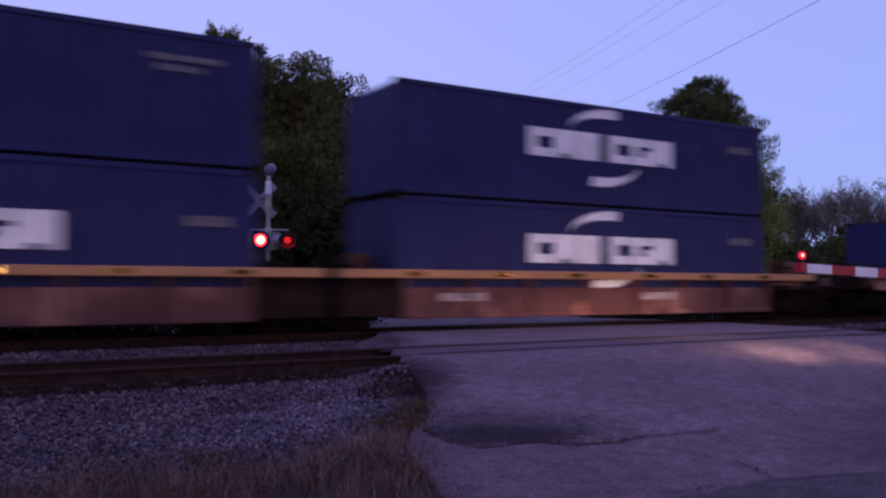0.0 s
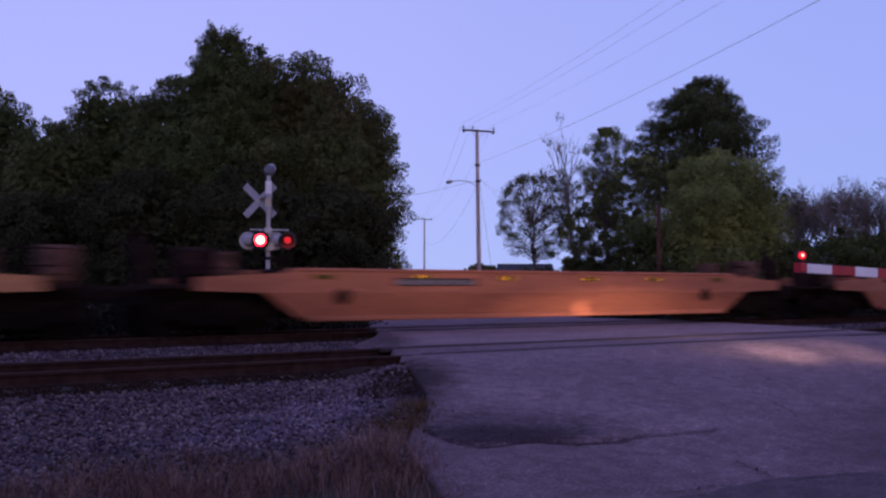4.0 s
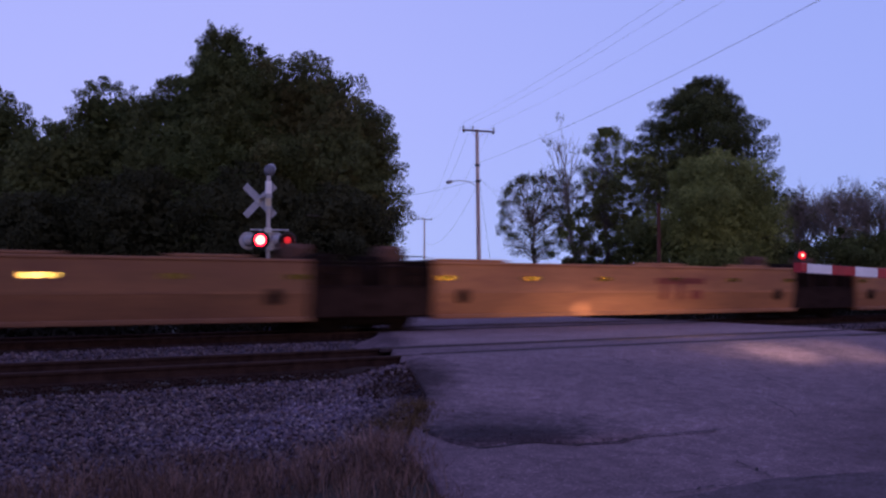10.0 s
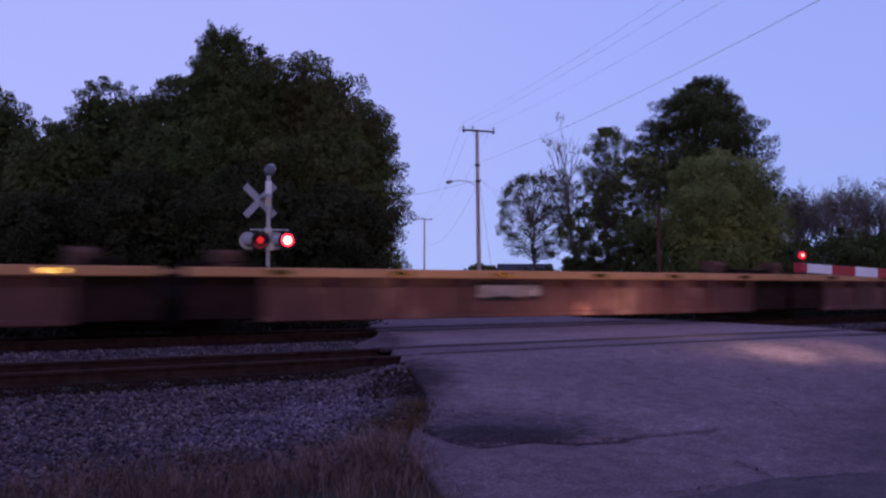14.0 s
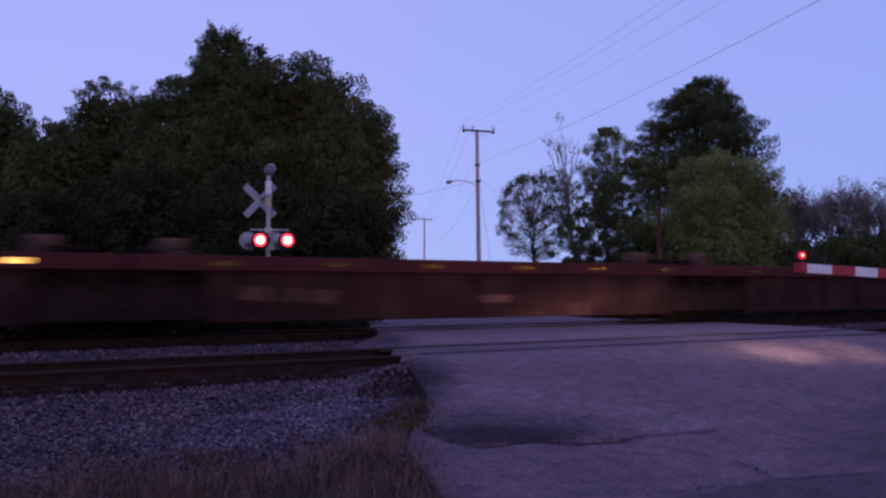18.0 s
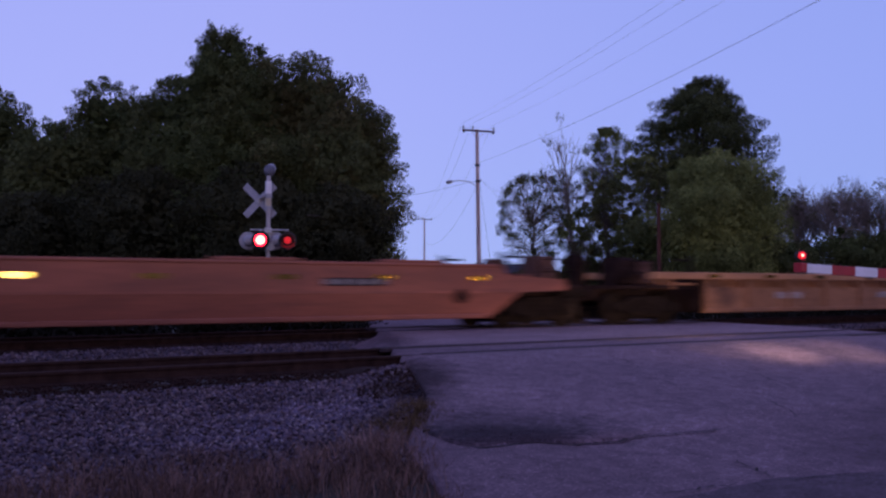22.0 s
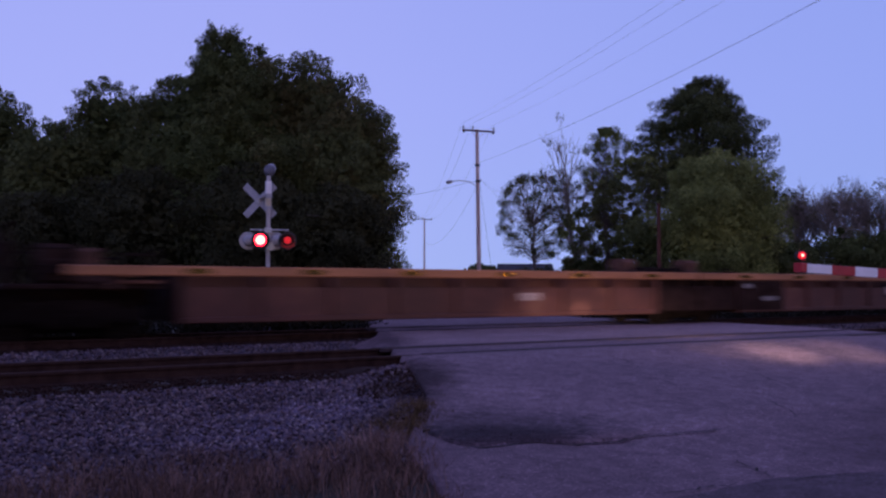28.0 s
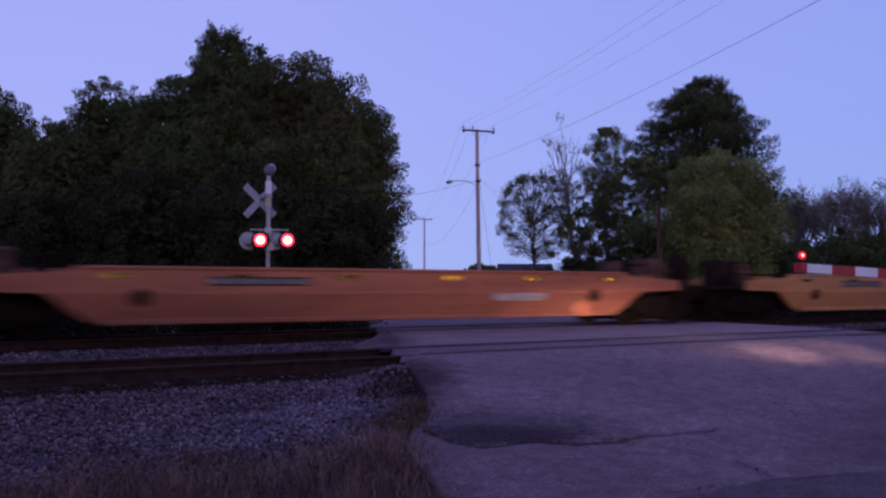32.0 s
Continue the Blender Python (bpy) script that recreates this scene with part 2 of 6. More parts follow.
M = {
    "asphalt": asphalt("old_asphalt", (0.153, 0.098, 0.114)),
    "apron": asphalt("worn_asphalt_apron", (0.169, 0.109, 0.126)),
    "crossing": asphalt("pale_crossing_asphalt", (0.215, 0.139, 0.150), 1.6, 0.15, 0.22),
    "dirt": shade("dark_trodden_dirt", (0.058, 0.039, 0.037), 0.95, 0, 0.4, 3, 30, 1.0, wear=(0.085, 0.063, 0.066), wear_scale=3, wear_from=0.55, spec=0.08, contrast=2.0),
    "tarpatch": asphalt("older_dark_asphalt", (0.086, 0.058, 0.069), 1.8, 0.15, 0.35),
    # tar in the cracks; also paints the shadow strip below the asphalt lip
    "crack_shade": shade("tar_crack_and_shadow", (0.024, 0.018, 0.019), 0.9, spec=0.1),
    "groove": shade("dirt_filled_flangeway", (0.055, 0.037, 0.041), 0.95, spec=0.1),
    "ballast": shade("ballast_bed", (0.058, 0.042, 0.05), 0.95, 0, 0.5, 3, 40, 0.9),
    "stone": gravel("ballast_stone", [(0.045, 0.031, 0.045), (0.140, 0.084, 0.092), (0.115, 0.090, 0.136), (0.215, 0.140, 0.152), (0.170, 0.134, 0.196), (0.26, 0.17, 0.172), (0.42, 0.33, 0.34)]),
    "darkbed": shade("oily_ballast_bed", (0.032, 0.016, 0.013), 0.95, 0, 0.5, 3, 40, 0.9, spec=0.1),
    "darkstone": shade("oily_ballast_stone", (0.030, 0.014, 0.011), 0.95, 0, 0.3, 20, 120, 0.3, island=0.3, spec=0.1),
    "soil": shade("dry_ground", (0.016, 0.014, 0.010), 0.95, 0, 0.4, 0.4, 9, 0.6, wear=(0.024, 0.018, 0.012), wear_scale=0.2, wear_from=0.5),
    "drygrass": shade("dry_grass", (0.138, 0.082, 0.068), 0.95, 0, 0.3, 3, 30, 0, island=0.55, spec=0.1),
    "weed": shade("green_weed", (0.098, 0.063, 0.034), 0.95, 0, 0.3, 3, 30, 0, island=0.4, spec=0.1),
    # grass behind the tracks: shade under the trees put into its colour
    "verge": shade("shaded_verge_grass", (0.010, 0.010, 0.006), 0.95, 0, 0.3, 3, 30, 0, island=0.4, spec=0.05),
    "rail": shade("rusty_rail", (0.036, 0.020, 0.017), 0.95, 0.0, 0.3, 5, 60, 0.3, spec=0.04),
    "railhead": shade("worn_rail_head", (0.052, 0.032, 0.030), 0.95, 0.0, 0.2, 3, 60, 0.05, spec=0.03),
    "tie": shade("creosoted_tie", (0.030, 0.020, 0.017), 0.95, 0, 0.4, 4, 40, 0.6, random_each=0.3),
    "yellow": shade("weathered_yellow_paint", (0.46, 0.188, 0.066), 0.6, 0, 0.16, 0.8, 9, 0.12, wear=(0.33, 0.120, 0.046), wear_scale=1.3, wear_from=0.54, stretch=(0.35, 1, 1.9), random_each=0.10),
    "paleyellow": shade("chalky_pale_yellow_paint", (0.46, 0.208, 0.102), 0.65, 0, 0.18, 0.8, 9, 0.14, wear=(0.33, 0.135, 0.07), wear_scale=1.3, wear_from=0.52, stretch=(0.4, 1, 1.7), random_each=0.06),
    "rustyellow": shade("rust_stained_yellow_paint", (0.275, 0.108, 0.047), 0.65, 0, 0.2, 0.8, 9, 0.14, wear=(0.21, 0.078, 0.038), wear_scale=1.1, wear_from=0.50, stretch=(0.4, 1, 1.9), random_each=0.08),
    "dirtyyellow": shade("grimy_brown_yellow_paint", (0.172, 0.072, 0.036), 0.7, 0, 0.22, 0.8, 9, 0.14, wear=(0.14, 0.056, 0.032), wear_scale=1.1, wear_from=0.50, stretch=(0.4, 1, 1.7)),
    "orange": shade("weathered_orange_paint", (0.292, 0.092, 0.048), 0.62, 0, 0.18, 0.8, 9, 0.14, wear=(0.22, 0.066, 0.036), wear_scale=1.3, wear_from=0.52, stretch=(0.35, 1, 1.9), random_each=0.10),
    "dullorange": shade("dulled_red_orange_paint", (0.238, 0.074, 0.046), 0.65, 0, 0.2, 0.8, 9, 0.14, wear=(0.165, 0.052, 0.036), wear_scale=1.2, wear_from=0.52, stretch=(0.35, 1, 1.7)),
    "redbrown": shade("grimy_red_brown_paint", (0.150, 0.056, 0.042), 0.7, 0, 0.24, 0.8, 9, 0.14, wear=(0.100, 0.036, 0.030), wear_scale=1.2, wear_from=0.52, stretch=(0.4, 1, 1.5)),
    "dirtyorange": shade("grimy_orange_brown_paint", (0.205, 0.086, 0.056), 0.65, 0, 0.22, 0.8, 9, 0.14, wear=(0.125, 0.05, 0.036), wear_scale=1.2, wear_from=0.52, stretch=(0.4, 1, 1.5), random_each=0.06),
    "brown": shade("oxide_brown_paint", (0.086, 0.026, 0.023), 0.7, 0, 0.3, 0.8, 25, 0.2, wear=(0.225, 0.105, 0.08), wear_scale=0.8, wear_from=0.54, stretch=(0.8, 1, 0.5), random_each=0.15),
    "darkbrown": shade("sooty_brown_paint", (0.068, 0.022, 0.016), 0.7, 0, 0.35, 0.8, 9, 0.2, wear=(0.135, 0.055, 0.034), wear_scale=0.9, wear_from=0.58, stretch=(0.8, 1, 0.5), random_each=0.12),
    "sootbrown": shade("soot_blackened_brown_paint", (0.050, 0.018, 0.013), 0.7, 0, 0.35, 0.8, 9, 0.2, wear=(0.085, 0.032, 0.02), wear_scale=0.9, wear_from=0.58, stretch=(0.8, 1, 0.5)),
    "darkchord": shade("sooty_red_brown_chord", (0.15, 0.058, 0.036), 0.65, 0, 0.25, 2, 30, 0.1, wear=(0.08, 0.035, 0.024), wear_scale=0.7, wear_from=0.52, stretch=(0.3, 1, 1)),
    "chord": shade("faded_yellow_chord", (0.37, 0.17, 0.078), 0.6, 0, 0.2, 2, 30, 0.1, wear=(0.2, 0.10, 0.05), wear_scale=0.7, wear_from=0.56, stretch=(0.3, 1, 1)),
    "dullchord": shade("rust_stained_yellow_chord", (0.29, 0.118, 0.054), 0.65, 0, 0.25, 2, 30, 0.1, wear=(0.13, 0.055, 0.034), wear_scale=0.7, wear_from=0.52, stretch=(0.3, 1, 1)),
    "maroon": shade("dark_maroon_paint", (0.052, 0.012, 0.015), 0.65, 0, 0.3, 1.4, 25, 0.15, wear=(0.09, 0.04, 0.03), wear_scale=1.2, wear_from=0.62, stretch=(0.4, 1, 1), spec=0.1),
    "maroonbody": shade("sooty_maroon_side", (0.034, 0.0145, 0.0145), 0.75, 0, 0.35, 1.2, 25, 0.2, wear=(0.075, 0.03, 0.017), wear_scale=0.9, wear_from=0.62, spec=0.06),
    "black": shade("sooty_black_steel", (0.023, 0.013, 0.012), 0.95, 0.0, 0.4, 4, 40, 0.2, wear=(0.02, 0.011, 0.009), wear_scale=2, wear_from=0.6, spec=0.04),
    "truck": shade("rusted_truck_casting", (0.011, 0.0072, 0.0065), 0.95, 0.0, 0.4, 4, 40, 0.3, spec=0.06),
    "reflector": shade("yellow_reflective_strip", (0.40, 0.285, 0.075), 0.155, 0.95, 0.08, 8, 60, 0),
    "dullreflector": shade("dirty_amber_reflective_strip", (0.26, 0.17, 0.05), 0.175, 0.95, 0.2, 8, 60, 0),
    "rustgear": shade("rusty_brake_gear", (0.092, 0.047, 0.038), 0.9, 0, 0.4, 4, 40, 0.3, spec=0.1),
    "white": shade("dirty_white_paint", (0.78, 0.74, 0.76), 0.6, 0, 0.15, 2, 30, 0.05),
    "softwhite": shade("scuffed_white_stencil", (0.50, 0.44, 0.45), 0.65, 0, 0.3, 6, 40, 0.05),
    "letter": shade("dark_red_letter_paint", (0.135, 0.024, 0.016), 0.75, 0, 0.25, 5, 30, 0),
    "plate": shade("black_stencil_panel", (0.018, 0.013, 0.015), 0.8, 0, 0.3, 5, 30, 0, spec=0.12),
    "grey": shade("weathered_grey_panel", (0.17, 0.15, 0.16), 0.7, 0, 0.3, 5, 30, 0.1),
    "tan": shade("dull_tan_paint", (0.29, 0.125, 0.058), 0.7, 0, 0.3, 0.8, 9, 0.2, wear=(0.14, 0.06, 0.03), wear_scale=1.0, wear_from=0.54, stretch=(0.5, 1, 0.8)),
    "palegrey": shade("worn_pale_stencil", (0.33, 0.25, 0.24), 0.7, 0, 0.4, 6, 40, 0.1),
    "green": shade("faded_green_spray_paint", (0.075, 0.075, 0.045), 0.7, 0, 0.4, 3, 20, 0),
    "boxblue": shade("navy_container_paint", (0.022, 0.024, 0.088), 0.65, 0, 0.12, 1, 30, 0.05, wear=(0.031, 0.029, 0.072), wear_scale=1.4, wear_from=0.62, spec=0.15),
    "boxbright": shade("blue_container_paint", (0.014, 0.022, 0.16), 0.65, 0, 0.12, 1, 30, 0.05, spec=0.15),
    "boxred": shade("crimson_container_paint", (0.29, 0.014, 0.042), 0.65, 0, 0.12, 1, 30, 0.05, spec=0.15),
    "galv": shade("galvanised_steel", (0.42, 0.41, 0.43), 0.5, 0.3, 0.2, 3, 40, 0.05),
    "alu": shade("white_painted_mast", (0.62, 0.60, 0.62), 0.5, 0, 0.1, 3, 30, 0.03),
    "mastgrey": shade("dulled_aluminium_mast", (0.40, 0.37, 0.38), 0.55, 0.1, 0.2, 3, 30, 0.03),
    "palecollar": shade("yellowed_reflective_sleeve", (0.50, 0.42, 0.30), 0.5, 0, 0.15, 3, 30, 0.03),
    "bellgrey": shade("dark_grey_bell", (0.14, 0.14, 0.18), 0.5, 0.1, 0.2, 3, 30, 0.03),
    "hood": shade("flat_black_hood", (0.020, 0.018, 0.019), 0.7, 0, 0.2, 5, 40, 0),
    "signback": shade("grey_sign_back", (0.33, 0.32, 0.36), 0.55, 0.2, 0.15, 3, 30, 0.03),
    "redstripe": shade("red_reflective_stripe", (0.38, 0.008, 0.016), 0.45, 0, 0.1, 5, 30, 0),
    "whitestripe": shade("white_reflective_stripe", (0.78, 0.74, 0.76), 0.45, 0, 0.06, 5, 30, 0),
    "pole": shade("weathered_pole_wood", (0.55, 0.40, 0.36), 0.85, 0, 0.3, 2, 40, 0.3, stretch=(4, 4, 0.3)),
    "poledark": shade("dark_pole_wood", (0.085, 0.028, 0.020), 0.85, 0, 0.3, 2, 40, 0.3, stretch=(4, 4, 0.3)),
    "wire": shade("black_wire", (0.03, 0.03, 0.035), 0.6, 0.2, 0.1),
    "porcelain": shade("grey_porcelain", (0.3, 0.28, 0.27), 0.3),
    "bark": shade("grey_brown_bark", (0.075, 0.06, 0.05), 0.9, 0, 0.35, 6, 40, 0.5, stretch=(3, 3, 0.5)),
    "palebark": shade("pale_bark", (0.21, 0.17, 0.15), 0.9, 0, 0.3, 6, 40, 0.4),
    "leafdark": shade("dark_green_leaves", (0.083, 0.092, 0.034), 0.95, 0, 0.2, 0.4, 8, 0, island=0.12, spec=0.08),
    "leafcedar": shade("cedar_needles", (0.074, 0.090, 0.032), 0.95, 0, 0.2, 0.4, 8, 0, island=0.12, spec=0.08),
    "leafbrown": shade("browning_leaves", (0.104, 0.094, 0.037), 0.95, 0, 0.2, 0.4, 8, 0, island=0.12, spec=0.08),
    # understorey leaves, coloured darker to stand for shade low in the wood
    "leafunder": shade("shaded_green_leaves", (0.039, 0.040, 0.021), 0.95, 0, 0.2, 0.4, 8, 0, island=0.08, spec=0.05),
    "leafpine": shade("dark_pine_needles", (0.064, 0.073, 0.027), 0.95, 0, 0.2, 0.4, 8, 0, island=0.12, spec=0.06),
    # added brush, near black so that its colour holds the shade
    "leafbrush": shade("shade_dark_brush", (0.024, 0.021, 0.015), 0.95, 0, 0.2, 0.4, 8, 0, island=0.12, spec=0.03),
    "leafmid": shade("mid_green_leaves", (0.142, 0.158, 0.049), 0.95, 0, 0.3, 0.4, 8, 0, island=0.22, spec=0.08),
    "leaflight": shade("light_green_leaves", (0.215, 0.234, 0.074), 0.95, 0, 0.3, 0.4, 8, 0, island=0.22, spec=0.08),
    "roof": shade("grey_shingle_roof", (0.05, 0.05, 0.06), 0.95, spec=0.1),
    "siding": shade("pale_siding", (0.5, 0.48, 0.47), 0.8),
    "glass": shade("dark_window_glass", (0.03, 0.035, 0.05), 0.1),
    "lens_on": glow("lit_red_lens", (1.0, 0.008, 0.026), 13.0),
    "lens_core": glow("lit_lamp_core", (1.0, 0.56, 0.30), 4.4),
    "lens_dim": glow("fading_red_lens", (1.0, 0.02, 0.035), 0.62, (0.12, 0.0, 0.0)),
    "lens_dark": shade("dark_red_lens", (0.10, 0.004, 0.006), 0.15),
}


tone_patch(M["stone"], 3.5, 8.35, 29, 1.9, 0.75, (1.55, 1.6, 1.75), 1.0, "MULTIPLY")
tone_patch(M["apron"], 4.8, 6.65, -25, 1.35, 1.0, (0.56, 0.56, 0.59), 1.0, "MULTIPLY", 0.7, 9.0)
tone_patch(M["apron"], 4.55, 6.4, -25, 1.15, 0.55, (0.44, 0.43, 0.46), 1.0, "MULTIPLY", 0.5, 14.0)
for key in ("asphalt", "apron"):
    tone_patch(M[key], 5.5, 9.25, 62, 1.6, 0.56, (0.30, 0.27, 0.27), 1.0, "MULTIPLY", 0.8)
# shade over the near right of the road, put into the asphalt's colour
tone_patch(M["asphalt"], 7.7, 4.55, 29, 2.4, 0.85, (0.64, 0.63, 0.64), 1.0, "MULTIPLY", 1.2)
for key in ("asphalt", "crossing"):
    tone_patch(M[key], 8.0, 14.5, 64, 2.6, 0.55, (0.46, 0.42, 0.44), 1.0, "MULTIPLY", 0.9)
# brightens the ballast bank and a patch of the dry grass
tone_patch(M["stone"], 3.9, 9.6, 25, 2.2, 0.8, (1.32, 1.32, 1.36), 1.0, "MULTIPLY")
tone_patch(M["drygrass"], 3.55, 6.9, 40, 1.1, 0.6, (1.5, 1.55, 1.6), 1.0, "MULTIPLY", 1.0)
tone_patch(M["stone"], 5.05, 8.6, 62, 0.7, 0.3, (0.36, 0.33, 0.33), 1.0, "MULTIPLY")

# ---------------------------------------------------------------- mesh helpers
class Geo:
    """Vertices and faces of one mesh."""

    def __init__(self):
        self.v, self.f = [], []

    def add(self, verts, faces):
        k = len(self.v)
        self.v += [tuple(p) for p in verts]
        self.f += [tuple(i + k for i in q) for q in faces]
        return self

    def box(self, x0, x1, y0, y1, z0, z1, c=0.0):
        """A box, with its long edges chamfered by c."""
        if c <= 0:
            p = [(x, y, z) for x in (x0, x1) for y in (y0, y1) for z in (z0, z1)]
            return self.add(p, [(0, 1, 3, 2), (4, 6, 7, 5), (0, 4, 5, 1), (2, 3, 7, 6), (0, 2, 6, 4), (1, 5, 7, 3)])
        ring = [(y0 + c, z0), (y1 - c, z0), (y1, z0 + c), (y1, z1 - c), (y1 - c, z1), (y0 + c, z1), (y0, z1 - c), (y0, z0 + c)]
        return self.prism([(x0, ring), (x1, ring)])

    def prism(self, rings):
        """Closed loft along x through rings of (y, z)."""
        n = len(rings[0][1])
        p = [(x, y, z) for x, ring in rings for y, z in ring]
        f = [tuple(range(n - 1, -1, -1)), tuple(range(len(p) - n, len(p)))]
        for r in range(len(rings) - 1):
            for i in range(n):
                j = (i + 1) % n
                f.append((r * n + i, r * n + j, (r + 1) * n + j, (r + 1) * n + i))
        return self.add(p, [tuple(reversed(q)) for q in f])

    def plate(self, ring, y0, y1):
        """A polygon of (x, z), counter-clockwise seen from -y, given depth in y."""
        n = len(ring)
        p = [(x, y0, z) for x, z in ring] + [(x, y1, z) for x, z in ring]
        f = [tuple(range(n)), tuple(range(2 * n - 1, n - 1, -1))]
        f += [(i, i + n, (i + 1) % n + n, (i + 1) % n) for i in range(n)]
        return self.add(p, f)

    def rod(self, a, b, r0, r1=None, n=8, caps=True):
        """A tapered rod from a to b."""
        a, b = Vector(a), Vector(b)
        r1 = r0 if r1 is None else r1
        q = (b - a).to_track_quat("Z", "Y")
        p = []
        for c, r in ((a, r0), (b, r1)):
            p += [c + q @ Vector((r * math.cos(2 * math.pi * i / n), r * math.sin(2 * math.pi * i / n), 0)) for i in range(n)]
        f = [(i, (i + 1) % n, (i + 1) % n + n, i + n) for i in range(n)]
        if caps:
            f += [tuple(range(n - 1, -1, -1)), tuple(range(n, 2 * n))]
        return self.add(p, f)

    def lathe(self, axis_from, axis_to, profile, n=16):
        """Turned body: profile of (along, radius), along the line between two points."""
        a, b = Vector(axis_from), Vector(axis_to)
        q = (b - a).to_track_quat("Z", "Y")
        p, f = [], []
        for s, r in profile:
            c = a + (b - a) * s
            p += [c + q @ Vector((r * math.cos(2 * math.pi * i / n), r * math.sin(2 * math.pi * i / n), 0)) for i in range(n)]
        for k in range(len(profile) - 1):
            f += [(k * n + i, k * n + (i + 1) % n, (k + 1) * n + (i + 1) % n, (k + 1) * n + i) for i in range(n)]
        f += [tuple(range(n - 1, -1, -1)), tuple(range((len(profile) - 1) * n, len(profile) * n))]
        return self.add(p, f)

    def mesh(self, name, *mats, smooth=False):
        me = bpy.data.meshes.new(name)
        me.from_pydata(self.v, [], self.f)
        for m in mats:
            me.materials.append(m)
        if smooth:
            me.polygons.foreach_set("use_smooth", [True] * len(me.polygons))
        me.update()
        return me


def part(name, geo, material, parent, label="", at=None, smooth=False):
    """Links a mesh (or Geo) as one object under a thing or part."""
    me = geo if isinstance(geo, bpy.types.Mesh) else geo.mesh(name, M[material], smooth=smooth)
    ob = new(name, me)
    ob.parent = parent
    if at is not None:
        ob.matrix_local = at
    if label:
        ob["label"] = label
    return ob


def thing(name, label, category, at=None, group="", kind=""):
    ob = new(name)
    ob.empty_display_size = 0.2
    if at is not None:
        ob.matrix_world = at
    return tagged(ob, label, category, group, kind)


def solid(name, geo, material, label="", category="", at=None, group="", kind="", smooth=False):
    me = geo if isinstance(geo, bpy.types.Mesh) else geo.mesh(name, M[material], smooth=smooth)
    ob = new(name, me)
    if at is not None:
        ob.matrix_world = at
    return tagged(ob, label, category, group, kind)


def smooth_step(a, b, x):
    k = min(1.0, max(0.0, (x - a) / (b - a)))
    return k * k * (3 - 2 * k)


def curve_at(points, x):
    return float(np.interp(x, [p[0] for p in points], [p[1] for p in points]))


# ---------------------------------------------------------------- ground
def ground_z(x, y):
    z = curve_at([(-30, -0.62), (4.0, -0.52), (7.0, -0.46), (9.0, -0.36), (10.45, -0.17), (13.2, -0.17), (14.8, -0.26), (16.6, -0.17),
                  (20.4, -0.17), (22.5, -0.45), (30, -0.35), (60, -0.2), (140, 0.0)], y)
    if y < 10.4:
        z += (road_z(y) - 0.035 - z) * smooth_step(1.1, 0.05, road_left(y) - x)
    return z + 0.05 * noise.noise((x * 0.35, y * 0.35, 3.0)) * smooth_step(0, 2, abs(y - 15.2) - 5.5)


def road_left(y):
    return curve_at([(-25, -10.0), (3.5, 2.55), (4.94, 3.18), (6.5, 3.72), (8.4, 5.1), (10.0, 5.84), (13.4, 7.3), (20, 10.6), (42, 21.4), (140, 73)], y)


def road_right(y):
    return curve_at([(-25, 3.0), (4.0, 15.5), (14.0, 19.6), (20, 20.5), (42, 28.0), (140, 80)], y)


def road_z(y):
    return curve_at([(-25, -0.50), (2, -0.42), (5.0, -0.385), (7.0, -0.30), (9.0, -0.13), (10.4, -0.003), (20.2, -0.003), (23, -0.1), (40, -0.25), (60, -0.15), (140, 0.05)], y)


def build_ground():
    xs = sorted(set([-400, -200, -100, -60, -30] + [round(-15 + 0.5 * i, 2) for i in range(111)] + [45, 50, 60, 80, 110, 150, 220, 400, 900]))
    ys = sorted(set([-300, -100, -40, -15] + [round(-4 + 0.4 * i, 2) for i in range(90)] + [35, 40, 48, 60, 80, 110, 150, 220, 400, 1200]))
    g = Geo()
    v = []
    for y in ys:
        for x in xs:
            z = ground_z(x, y)
            inside = min(x - road_left(y), road_right(y) - x)
            if inside > -0.5 and y < 140:
                z = min(z, road_z(y) - 0.05 - 0.06 * smooth_step(0.0, 0.5, inside))
            if 6.6 < y < 22.3 and -78 < x < 158:
                z -= 0.07
            v.append((x, y, z))
    w = len(xs)
    f = [(j * w + i, j * w + i + 1, (j + 1) * w + i + 1, (j + 1) * w + i) for j in range(len(ys) - 1) for i in range(w - 1)]
    g.add(v, f)
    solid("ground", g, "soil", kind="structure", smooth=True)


def sheet(name, rows, z_of, material, cols=24, skirt=0.12, wave=0.0, ramp=0.06):
    """A paved sheet: rows of (y, x_left, x_right), with a skirt down its edges; ramp: how far the left skirt runs out between the tracks."""
    g = Geo()
    v = []
    for y, a, b in rows:
        line = []
        for i in range(cols + 1):
            x = a + (b - a) * i / cols
            z = z_of(x, y) + wave * noise.noise((x * 0.8, y * 0.8, 7.0)) * (0.0 if 10.2 < y < 20.4 else 1.0)
            line.append((x, y, z))
        out = 0.06 + (ramp - 0.06) * smooth_step(12.9, 13.6, y) * smooth_step(17.2, 16.4, y) * (1 + 0.5 * noise.noise((y * 1.9, 3.0, 1.0)))
        v += [(line[0][0] - out, line[0][1], line[0][2] - skirt), *line, (line[-1][0] + 0.06, line[-1][1], line[-1][2] - skirt)]
    w = cols + 3
    n = len(rows)
    f = [(j * w + i, j * w + i + 1, (j + 1) * w + i + 1, (j + 1) * w + i) for j in range(n - 1) for i in range(w - 1)]
    k = len(v)
    v += [(x, y - 0.02, z - skirt) for x, y, z in v[:w]]
    f += [(k + i, k + i + 1, i + 1, i) for i in range(w - 1)]
    g.add(v, f)
    return solid(name, g, material, kind="structure", smooth=True)


